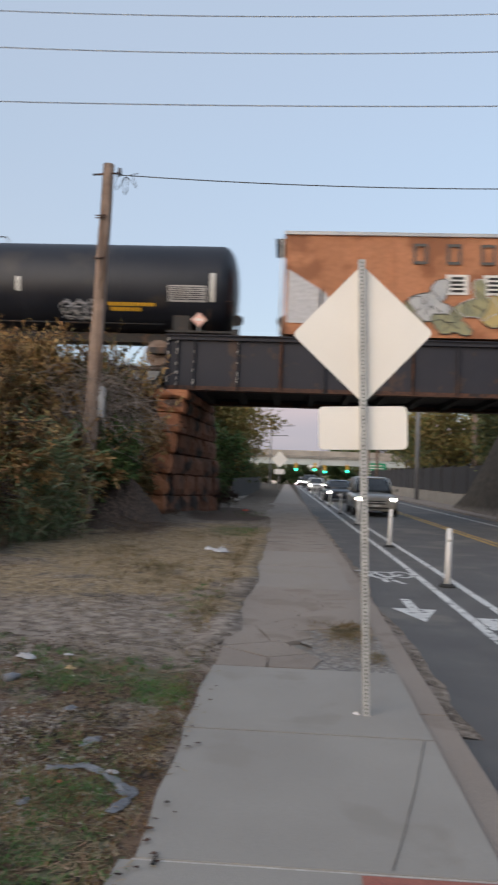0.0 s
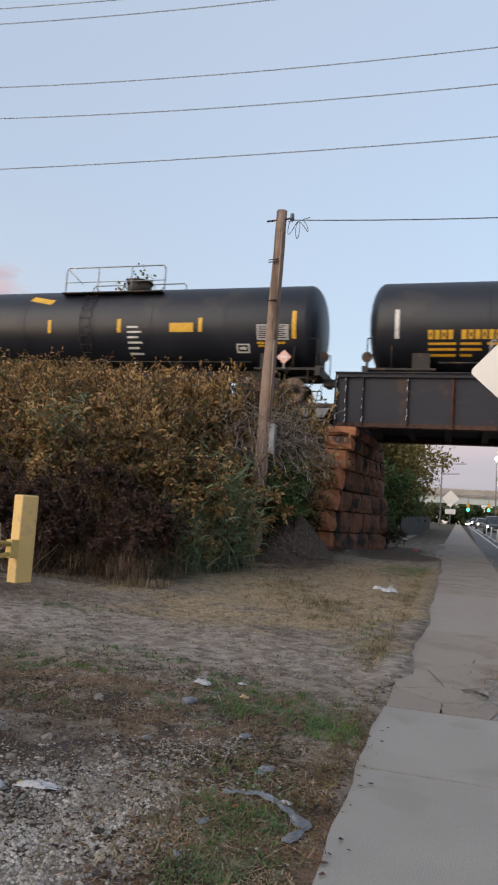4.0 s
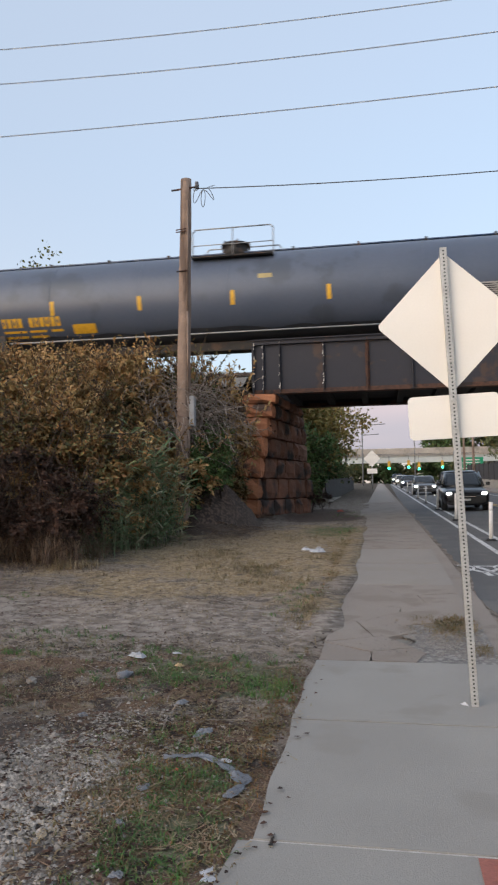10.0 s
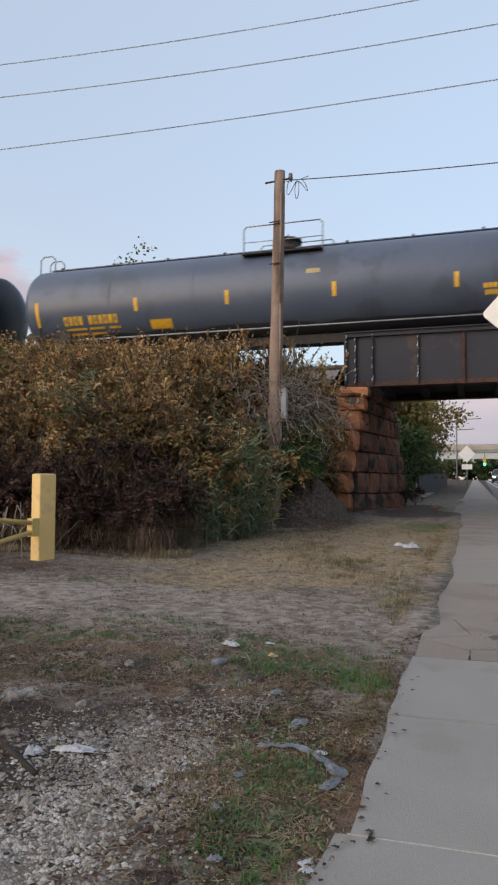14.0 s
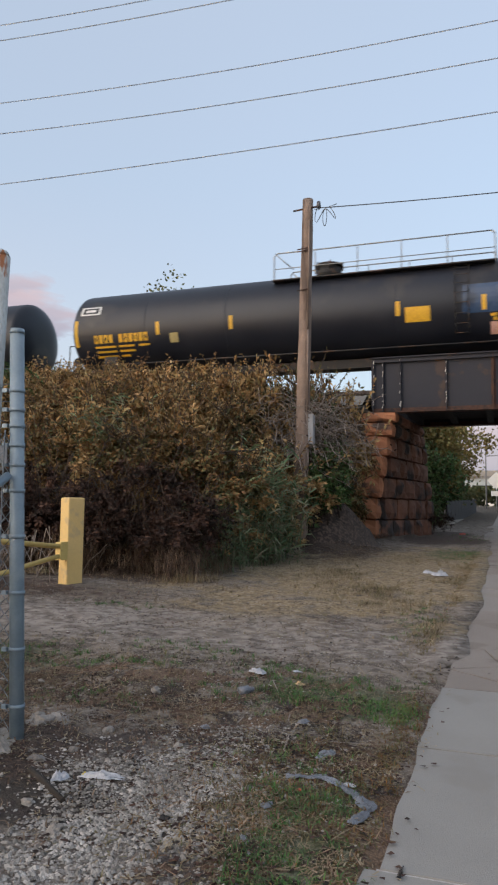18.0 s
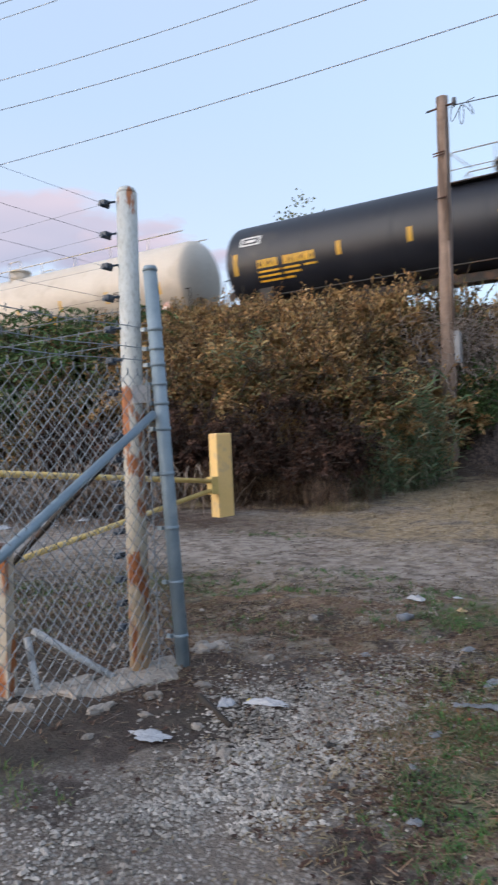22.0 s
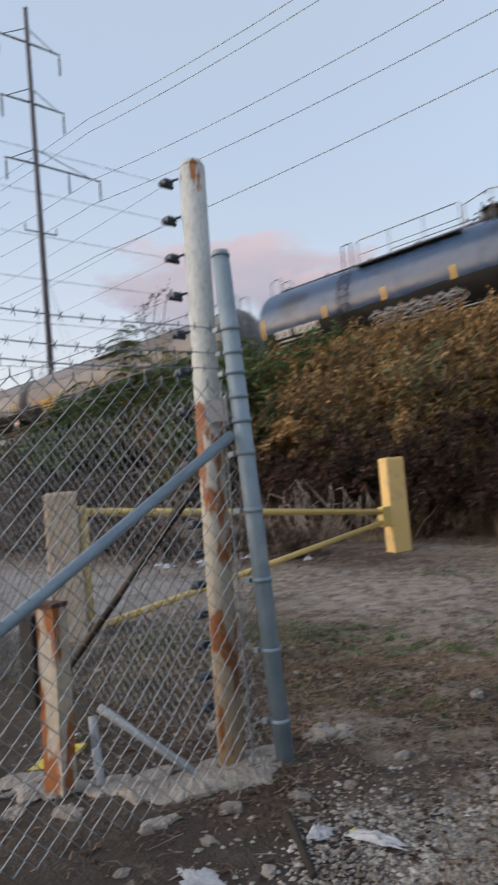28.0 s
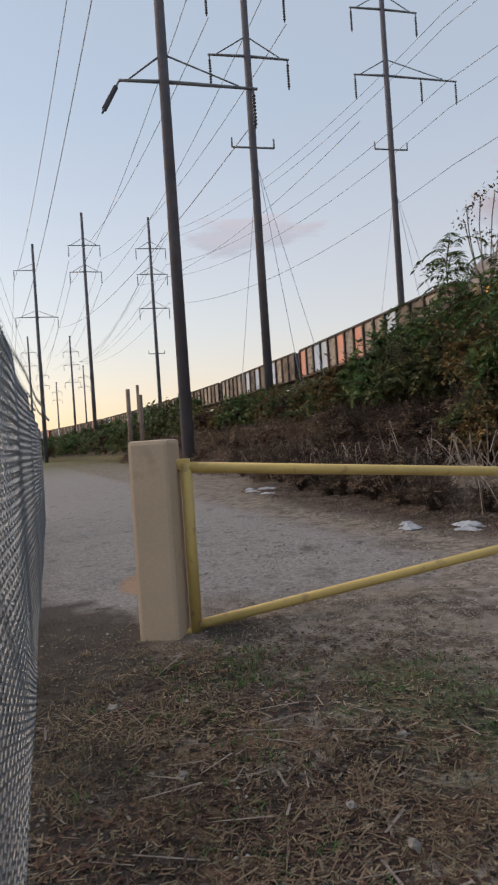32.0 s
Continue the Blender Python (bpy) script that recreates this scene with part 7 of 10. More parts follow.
rag("paper_scrap", -0.7, 2.75, 0.1, 0.18, 0.02, 16, M["plastic_white"], "torn white wrapper on the pavement edge", 10)
rag("black_scrap", -1.6, 3.14, 0.1, 0.07, 0.08, 17, M["black_stuff"], "small black scrap on the gravel", 0)
rag("plastic_sheet", -1.04, 2.67, 0.09, 0.07, 0.05, 41, M["plastic_clear"], "bluish scrap in the weeds", 15)
rag("paper_scrap", -1.2, 3.46, 0.12, 0.08, 0.04, 42, M["plastic_clear"], "greenish film scrap in the weeds", 55)
rag("black_scrap", -1.51, 3.9, 0.06, 0.06, 0.08, 18, M["black_stuff"], "small black scrap on the gravel", 0)
rag("crumpled_bag", -1.3, 14.4, 0.55, 0.42, 0.42, 19, M["plastic_white"], "large white rag on the grass by the pavement", -40)
rag("crumpled_bag", -1.55, 14.6, 0.28, 0.28, 0.62, 20, M["plastic_white"], "white rag on the grass", 0)
rag("red_wrapper", -1.75, 30.0, 0.4, 0.3, 0.3, 21, M["litter_red"], "faded red litter by the abutment", 0)
for k, (x, y, w, l) in enumerate(((-18.3, 8.6, 0.9, 0.7), (-17.8, 8.1, 0.5, 0.4), (-17.2, 8.3, 0.6, 0.4), (-19.2, 8.4, 0.4, 0.3), (-9.5, 7.95, 0.5, 0.35), (-9.9, 8.1, 0.35, 0.3), (-9.35, 8.65, 0.8, 0.6), (-9.05, 8.45, 0.5, 0.4), (-8.7, 8.95, 0.45, 0.3), (-7.4, 8.9, 0.3, 0.2))):
    rag("crumpled_bag", x, y, w, l, 0.13, 30 + k, M["plastic_white"], "dirty white litter along the gravel road", 30 * k)
bm = rod(B(), (-2.02, 5.28, 0.0), (-1.96, 5.33, 0.01), 0.034, 0.034, 12)
rod(bm, (-1.96, 5.33, 0.01), (-1.93, 5.36, 0.012), 0.026, 0.015, 10)
tagged(part("plastic_bottle", bm, M["plastic_clear"]), "crushed clear plastic bottle in the grass", "bottle")
tagged(part("branch", rod(B(), (-2.5, 3.36, rough_land(-2.5, 3.36) + 0.012), (-2.13, 3.11, rough_land(-2.13, 3.11) + 0.015), 0.022, 0.014, 7), M["tie"]), "dark rotten branch lying on the dirt", "branch")
tagged(raw("black_crumbs", *leaf_cards([(-0.5 + 0.08 * noise.noise((k, 0, 0)) * 2, 3.05 + 0.12 * noise.noise((0, k * 1.7, 0)), slope(3) + 0.02) for k in range(16)], 0.022, np.random.default_rng(9), 0.8, 1.0), M["black_stuff"]), "black crumbs on the pavement joint", "litter", kind="stuff")


# gravel, straw and grass as loose stuff
g = np.random.default_rng(21)
vs, fs = [], []
OCT = [(1, 0, 0), (0, 1, 0), (-1, 0, 0), (0, -1, 0), (0, 0, 0.8), (0, 0, -0.5)]
OF = [(0, 1, 4), (1, 2, 4), (2, 3, 4), (3, 0, 4), (1, 0, 5), (2, 1, 5), (3, 2, 5), (0, 3, 5)]


def pebble(x, y, s):
    k, a = len(vs), g.uniform(0, 6.28)
    z = rough_land(x, y)
    c, q = math.cos(a), math.sin(a)
    for p in OCT:
        px, py = p[0] * s * g.uniform(0.7, 1.3), p[1] * s * g.uniform(0.6, 1.0)
        vs.append((x + px * c - py * q, y + px * q + py * c, z + p[2] * s * 0.7 + s * 0.15))
    fs.extend(tuple(k + i for i in f) for f in OF)


for n, (cx, cy, rx, ry), lo, hi in ((8000, (-1.72, 3.3, 0.7, 1.1), 0.005, 0.017), (3500, (-1.5, 4.1, 0.45, 0.5), 0.005, 0.016), (5000, (-1.8, 2.2, 0.8, 0.9), 0.005, 0.017), (1800, (-2.3, 4.6, 2.2, 2.0), 0.004, 0.012), (2600, (-4.4, 4.6, 1.9, 1.4), 0.004, 0.013), (3200, (-3.0, 7.2, 5.0, 2.0), 0.004, 0.014), (3600, (-9, 6.4, 4, 1.5), 0.006, 0.018), (5000, (-1.75, 3.75, 0.55, 0.6), 0.005, 0.016), (600, (-3.6, 3.0, 0.8, 0.8), 0.007, 0.022), (500, (-0.9, 7.2, 0.6, 0.8), 0.006, 0.016)):
    for k in range(n):
        x, y = g.normal(cx, rx / 1.8), g.normal(cy, ry / 1.8)
        bare = ((x + 3.3) / 1.1) ** 2 + ((y - 2.85) / 0.75) ** 2 < 1 and g.random() < 0.8
        if x < -0.68 and not bare and noise.noise((x * 1.1, y * 1.1, 5.5)) + 0.5 * noise.noise((x * 3.3, y * 3.3, 2.5)) > g.uniform(-0.4, 0.4):
            pebble(x, y, g.uniform(lo, hi) * (0.7 + 0.6 * g.random()))
tagged(raw("gravel", vs, fs, M["gravel"]), "pale angular gravel scattered over the dirt", "gravel", kind="stuff")


def tufts(name, label, spots, material, hmin, hmax, width, lean, seed, per=1, patchy=False):
    g = np.random.default_rng(seed)
    items = []
    for cx, cy, rx, ry, n in spots:
        for _ in range(n // per):
            x, y = g.normal(cx, rx / 1.9), g.normal(cy, ry / 1.9)
            if x > -0.62 and not (0.1 < x < 0.9 and 6.3 < y < 8.2) or (x > -6.8 and x < -6.2 and 9.6 < y < 10.3) or (((x + 4.7) / 1.8) ** 2 + ((y - 3.1) / 0.6) ** 2 < 1 and g.random() < 0.8):
                continue
            if patchy and noise.noise((x * 0.9, y * 0.6, seed * 1.3)) + 0.6 * noise.noise((x * 2.6, y * 1.8, seed)) < g.uniform(-0.4, 0.3):
                continue
            for _ in range(per):
                xx, yy = x + g.normal() * 0.025, y + g.normal() * 0.025
                items.append((xx, yy, (slope(yy) + 0.012 if xx > -0.62 else rough_land(xx, yy)) - 0.005, g.uniform(hmin, hmax), width * g.uniform(0.6, 1.3), g.uniform(0, 6.28), g.uniform(0.1, lean)))
    return tagged(raw(name, *blades(items), material), label, "grass", kind="stuff")


tufts("green_grass", "short green grass tufts among the dirt", [(-1.35, 5.75, 0.6, 0.4, 800), (-1.95, 5.4, 0.5, 0.5, 500), (-0.95, 5.3, 0.26, 0.3, 900), (-1.6, 5.3, 0.25, 0.2, 400), (-2.0, 6.1, 0.3, 0.2, 300), (-1.05, 3.6, 0.26, 0.4, 1100), (-1.1, 2.9, 0.2, 0.3, 500), (-0.85, 2.6, 0.22, 0.5, 700), (-0.76, 5.2, 0.09, 0.3, 300), (-1.2, 4.2, 0.35, 0.4, 300), (-4.45, 5.9, 0.7, 0.35, 500), (-3.0, 6.6, 0.8, 0.35, 500), (-4.9, 8.6, 0.6, 0.3, 300), (-1.0, 20.0, 0.6, 2.2, 1800), (-1.0, 9.0, 0.4, 0.9, 700), (-1.5, 28, 1.0, 3, 900), (-2.7, 2.1, 0.3, 0.3, 260), (-5.3, 4.6, 0.7, 0.4, 360), (-4.2, 4.6, 0.6, 0.5, 260), (-4.9, 5.6, 0.4, 0.3, 260), (-4.6, 2.75, 0.5, 0.25, 900), (-4.3, 3.35, 0.3, 0.2, 400), (-3.3, 5.9, 0.9, 0.25, 700), (-5.4, 4.9, 0.5, 0.25, 500), (-3.0, 4.75, 0.5, 0.3, 300)], L["grass"], 0.018, 0.062, 0.006, 1.7, 1, 12)
tufts("dry_grass", "dry straw-coloured grass on the lot", [(-2.6, 13.0, 2.2, 3.0, 5200), (-1.6, 11.0, 1.0, 2.0, 2400), (-2.0, 17.5, 1.6, 3.0, 3200), (-3.4, 10.8, 2.6, 0.9, 1200), (-2.0, 12.0, 0.6, 0.8, 1200), (-3.2, 14.0, 0.6, 0.8, 1000), (-1.0, 13.5, 0.4, 4.0, 1800), (-0.85, 8.6, 0.2, 1.0, 700), (-0.78, 12.0, 0.16, 3.5, 2600), (-0.85, 17.0, 0.2, 3.0, 2200)], L["straw"], 0.03, 0.10, 0.008, 1.7, 2, 5, True)
tufts("short_dry_grass", "short flattened dry grass on the dirt", [(-1.3, 4.6, 0.6, 1.6, 2400), (-2.4, 5.6, 1.6, 1.2, 2600), (-4.2, 5.2, 1.6, 1.3, 4600), (-4.6, 9.4, 1.8, 0.7, 1500), (0.6, 7.5, 0.26, 0.5, 1500), (0.82, 6.6, 0.1, 0.2, 300), (-0.9, 8.0, 0.35, 1.0, 1200), (-2.0, 7.8, 2.0, 0.6, 900), (-1.1, 3.4, 0.5, 1.0, 1900), (-5.2, 3.9, 1.2, 0.6, 2600), (-5.6, 5.4, 1.0, 1.0, 1600), (-4.3, 4.2, 1.2, 0.8, 2600)], L["straw"], 0.015, 0.05, 0.005, 2.0, 4, 5)
tufts("edge_weeds", "low brown and green weeds along the pavement edge", [(-0.74, 4.4, 0.10, 1.6, 1500), (-1.2, 3.7, 0.4, 0.9, 2200), (-0.68, 9.0, 0.14, 1.6, 1600), (-0.8, 12.5, 0.14, 2.0, 1200), (-0.72, 11.5, 0.12, 3.0, 3000), (-0.75, 16.5, 0.14, 3.0, 2600), (0.68, 7.7, 0.2, 0.4, 900)], L["autumn"], 0.012, 0.05, 0.007, 2.2, 6, 5)
tufts("dead_debris", "brown dead stalks and leaf litter on the dirt", [(-4.1, 4.6, 1.5, 0.9, 2600), (-2.6, 4.6, 1.0, 0.8, 900), (-3.9, 20.0, 0.9, 2.5, 3600), (-2.0, 3.6, 1.0, 1.0, 500), (-6.5, 11.2, 2.0, 0.7, 2600), (-11, 9.0, 4.5, 0.9, 12000), (-16, 8.6, 4.5, 0.7, 6000), (-3.9, 17.0, 0.8, 1.5, 1600), (-3.2, 3.2, 0.6, 0.7, 300)], L["deadstalk"], 0.015, 0.06, 0.009, 2.4, 3, 3)


vs, n = [], 26
for i in range(n + 1):
    for j in range(n + 1):
        u, v = 2 * i / n - 1, 2 * j / n - 1
        x, y = -5.0 + 1.5 * u, 20.6 + 3.0 * v
        d = max(0.0, 1 - u * u - v * v)
        vs.append((x, y, rough_land(x, y) - 0.05 + d * (1.15 + 0.3 * noise.noise((x * 2.2, y * 2.2, 4)) + 0.22 * noise.noise((x * 6, y * 6, 4)))))
tagged(raw("mound", vs, [(i * (n + 1) + j, i * (n + 1) + j + 1, (i + 1) * (n + 1) + j + 1, (i + 1) * (n + 1) + j) for i in range(n) for j in range(n)], M["heap"], smooth=True), "dark mound of soil and dead leaf mould before the abutment", "heap")


def strewn(name, label, spots, material, lo, hi, wide, seed):
    """Loose flat bits lying on the ground: straw, twigs, dead leaves."""
    g = np.random.default_rng(seed)
    vs, fs = [], []
    for cx, cy, rx, ry, n in spots:
        for _ in range(n):
            x, y = g.normal(cx, rx / 1.7), g.normal(cy, ry / 1.7)
            if x > -0.64 and (x > -0.48 or g.random() > 0.5):
                continue
            if noise.noise((x * 1.5, y * 1.5, seed * 0.7)) + 0.5 * noise.noise((x * 4.5, y * 4.5, seed)) < g.uniform(-0.45, 0.35) or (((x + 4.7) / 1.8) ** 2 + ((y - 3.1) / 0.6) ** 2 < 1 and g.random() < 0.85):
                continue
            a, l, w = g.uniform(0, 6.28), g.uniform(lo, hi), wide * g.uniform(0.6, 1.4)
            c, s, t = math.cos(a), math.sin(a), g.normal() * 0.12
            z = (max(rough_land(x, y), slope(y) + 0.016) if x > -0.7 else rough_land(x, y)) + 0.008 + 0.35 * abs(t) * l
            k = len(vs)
            vs += [(x - c * l / 2 - s * w / 2, y - s * l / 2 + c * w / 2, z - t * l / 2), (x - c * l / 2 + s * w / 2, y - s * l / 2 - c * w / 2, z - t * l / 2 + 0.1 * w), (x + c * l / 2 + s * w / 2, y + s * l / 2 - c * w / 2, z + t * l / 2), (x + c * l / 2 - s * w / 2, y + s * l / 2 + c * w / 2, z + t * l / 2 + 0.2 * w)]
            fs += [(k, k + 1, k + 2), (k, k + 2, k + 3)]
    return tagged(raw(name, vs, fs, material), label, "litter", kind="stuff")


strewn("strewn_straw", "pale straw and stalk bits lying on the dirt", [(-2.2, 4.8, 2.0, 2.0, 5200), (-4.4, 4.8, 1.6, 1.4, 3600), (-1.2, 3.4, 0.6, 1.2, 1600), (-0.72, 4.5, 0.1, 1.8, 500), (-3.0, 8.5, 3.6, 1.8, 4200), (-2.6, 13.0, 2.0, 3.0, 3600), (-6.4, 10.8, 2.6, 0.7, 1500)], L["straw"], 0.015, 0.05, 0.006, 31)
strewn("long_straw", "long pale dead stalks matted on the ground", [(-4.2, 4.7, 1.3, 0.9, 700), (-3.2, 15.5, 1.3, 2.6, 1800), (-3.8, 17.8, 0.9, 1.6, 1500), (-2.2, 18.5, 1.2, 2.0, 900), (-5.0, 11.3, 1.8, 0.5, 700), (-0.95, 4.1, 0.25, 0.6, 260), (-1.4, 5.4, 0.8, 0.6, 500), (-11, 9.2, 4.0, 0.6, 1200)], L["straw"], 0.05, 0.17, 0.0042, 35)
strewn("rusty_stalks", "rust-brown dead stalks matted on the ground", [(-4.2, 4.7, 1.4, 1.0, 3000), (-2.6, 4.9, 1.2, 0.9, 900), (-1.15, 3.3, 0.4, 0.8, 1200), (-5.5, 4.4, 0.9, 0.6, 900), (-4.6, 3.2, 1.2, 0.4, 900), (-4.4, 19.6, 0.9, 1.7, 4200), (-3.6, 18.2, 0.8, 1.6, 1500)], L["rust_straw"], 0.02, 0.11, 0.0055, 36)
strewn("leaf_litter", "grey and brown dead leaves and scraps inside the fence", [(-3.7, 3.3, 0.7, 0.45, 2200), (-4.5, 3.1, 1.0, 0.5, 3000), (-5.6, 3.1, 1.4, 0.5, 1800), (-3.4, 2.4, 0.6, 0.5, 500)], L["litter"], 0.012, 0.035, 0.013, 38)
strewn("dead_leaves", "small brown dead leaves scattered on the dirt", [(-2.4, 4.8, 2.0, 2.0, 4200), (-4.4, 4.8, 1.6, 1.4, 6500), (-1.1, 3.6, 0.5, 1.6, 2600), (-3.4, 8.5, 3.6, 2.0, 3200), (-3.9, 19.5, 1.0, 2.4, 1600), (-7.5, 10.9, 3.0, 0.7, 2200), (-11, 9.0, 4.0, 0.8, 2600), (-0.66, 4.8, 0.1, 2.4, 300), (-4.2, 19.0, 0.9, 1.8, 3000), (-2.4, 14.0, 2.0, 3.0, 1800)], L["dark"], 0.012, 0.034, 0.018, 32)
strewn("loose_twigs", "dry twigs lying about", [(-2.8, 4.6, 1.8, 1.8, 160), (-4.4, 4.6, 1.4, 1.2, 120), (-4.1, 19.0, 0.8, 1.6, 1300), (-2.6, 13.5, 2.0, 2.6, 300), (-11, 9.1, 4.5, 0.7, 1500), (-16, 8.5, 4, 0.7, 900), (-3.4, 8.6, 3.2, 2.0, 160), (-6.4, 11.0, 2.4, 0.5, 320)], M["wood_dead"], 0.06, 0.28, 0.008, 33)

vs, fs = [], []
g = np.random.default_rng(55)
for k in range(900):
    x, y = g.normal(0.5, 0.24), g.normal(6.9, 0.36)
    if -0.3 < x < 0.9 and y > 6.15:
        n0, top = len(vs), slope(y) + 0.02
        pebble(x, y, g.uniform(0.004, 0.016))
        low = min(v[2] for v in vs[n0:])
        for i in range(n0, len(vs)):
            vs[i] = (vs[i][0], vs[i][1], vs[i][2] - low + top - 0.004)
tagged(raw("crumbled_bits", vs, fs, M["rubble"]), "crumbled concrete bits on the broken slab", "rubble", kind="stuff")


# ---- brush on the railway bank ----
def set_leaves(pos, tang, norm, size, aspect, g):
    """Folded leaves from their bases, along the given ways, each facing the given side."""
    d = tang / (np.linalg.norm(tang, axis=1, keepdims=True) + 1e-9)
    e = np.cross(d, norm)
    e /= np.linalg.norm(e, axis=1, keepdims=True) + 1e-9
    nn = np.cross(e, d)
    w = size * g.uniform(0.6, 1.35, (len(pos), 1))
    l = w * aspect
    mid = pos + d * l * 0.45 + nn * w * 0.16
    vs = np.stack([pos, mid + e * w / 2, pos + d * l - nn * w * 0.2, mid - e * w / 2], 1).reshape(-1, 3)
    k = np.arange(len(pos))[:, None] * 4
    return vs.tolist(), np.concatenate([k + [0, 1, 2], k + [0, 2, 3]], 1).reshape(-1, 3).tolist()


def shrub_kind(seed, leaf, n_leaf, size, rx, rz, clumps, stem_mat, n_stem=16, flat=0.0, aspect=1.7, sprigs=0):
    """Meshes of one shrub: crooked stems, and leaves in clumps with gaps between."""
    g = np.random.default_rng(seed)
    lines = []
    for k in range(n_stem):
        a, tip = g.uniform(0, 6.28), rz * g.uniform(0.7, 1.12)
        reach = rx * g.uniform(0.2, 0.95)
        pts = []
        for j in range(7):
            u = j / 6
            pts.append((reach * u ** 1.5 * math.cos(a + 0.3 * u) + g.normal() * 0.03, reach * u ** 1.5 * math.sin(a + 0.3 * u) + g.normal() * 0.03, tip * u - 0.3 * (1 - u)))
        lines.append(pts)
        for _ in range(3):
            b = pts[int(g.integers(2, 6))]
            v = g.normal(size=3) * 0.3
            lines.append([b, (b[0] + v[0], b[1] + v[1], b[2] + abs(v[2]) * 0.8)])
    cs = []
    for k in range(clumps):
        d = g.normal(size=3)
        d /= np.linalg.norm(d)
        d[2] = abs(d[2]) * 1.0 - 0.25
        q = g.uniform(0.62, 1.08)
        cs.append((d[0] * rx * q, d[1] * rx * q, max(0.05, rz * 0.52 + d[2] * rz * 0.5 * q)))
    cs = np.array(cs)
    core = np.array([0, 0, rz * 0.5])
    per, tw = 13, max(2, int(n_leaf * 0.78 / clumps / 13))
    pos, tang, norm = [], [], []
    for c in cs:
        o = (c - core) / (np.linalg.norm(c - core) + 1e-6)
        for _ in range(tw):
            v = o * 0.7 + g.normal(size=3) * 0.5 + np.array([0, 0, 0.3])
            v /= np.linalg.norm(v)
            reach = rx * g.uniform(0.22, 0.5)
            u = (np.arange(per)[:, None] + g.uniform(0.2, 0.8, (per, 1))) / per
            p = c - v * 0.1 + v * reach * u + np.array([0, 0, -0.4 * reach]) * u * u
            t = v + np.array([0, 0, -0.8]) * u
            side = np.cross(t, np.array([0.0, 0.0, 1.0])) * np.where(np.arange(per) % 2, 1, -1)[:, None]
            pos.append(p)
            tang.append(t * 0.55 + side * 0.85 + g.normal(size=(per, 3)) * 0.3)
            norm.append(np.array([0, 0, 0.6]) + o * 0.45 + g.normal(size=(per, 3)) * 0.45)
            if g.random() < 0.35:
                lines.append([tuple(p[0]), tuple(p[per // 2]), tuple(p[-1])])
    for k in range(sprigs):
        a, q = g.uniform(0, 6.28), rx * math.sqrt(g.random()) * 0.95
        b = np.array([q * math.cos(a), q * math.sin(a), rz * g.uniform(0.72, 0.95)])
        v = np.array([g.normal() * 0.26, g.normal() * 0.26, g.uniform(0.2, 0.55)])
        lines.append([tuple(b - v * 0.3), tuple(b), tuple(b + v * 0.6), tuple(b + v * 0.95)])
        u = np.linspace(-0.2, 1.0, 14)[:, None]
        pos.append(b + v * u)
        spin = g.normal(size=(14, 3))
        tang.append(v / np.linalg.norm(v) * 0.5 + spin * np.array([0.7, 0.7, 0.25]))
        norm.append(np.array([0, 0, 0.7]) + g.normal(size=(14, 3)) * 0.4)
    fill = n_leaf - clumps * tw * per
    if fill > 0:
        pos.append(cs[g.integers(0, clumps, fill)] * np.array([0.8, 0.8, 1.0]) + g.normal(size=(fill, 3)) * 0.1 * rx)
        tang.append(g.normal(size=(fill, 3)))
        norm.append(g.normal(size=(fill, 3)) + np.array([0, 0, 0.5]))
    pos, tang, norm = (np.concatenate(q) for q in (pos, tang, norm))
    pos[:, 2] = np.maximum(pos[:, 2], 0.02)
    lv, lf = set_leaves(pos, tang, norm, size, aspect, g)
    me = bpy.data.meshes.new("leaves")
    me.from_pydata(lv, [], lf)
    me.materials.append(leaf)
    ms = bpy.data.meshes.new("stems")
    ms.from_pydata(*[list(q) if k else q for k, q in enumerate((strands(lines, 0.0075, 3)[0], [], strands(lines, 0.0075, 3)[1]))])
    ms.materials.append(stem_mat)
    return me, ms


def reed_kind(seed, leaf, n, h, spread, w, lean=0.9):
    g = np.random.default_rng(seed)
    items = []
    for _ in range(n):
        r, a = spread * math.sqrt(g.random()), g.uniform(0, 6.28)
        z = h * g.uniform(0.0, 0.62) if lean < 0.95 else 0.0
        items.append((r * math.cos(a), r * math.sin(a), z, h * g.uniform(0.25, 0.6), w * g.uniform(0.6, 1.4), g.uniform(0, 6.28), g.uniform(0.1, lean * 1.6)))
    me = bpy.data.meshes.new("blades")
    me.from_pydata(blades(items)[0], [], blades(items)[1])
    me.materials.append(leaf)
    return me


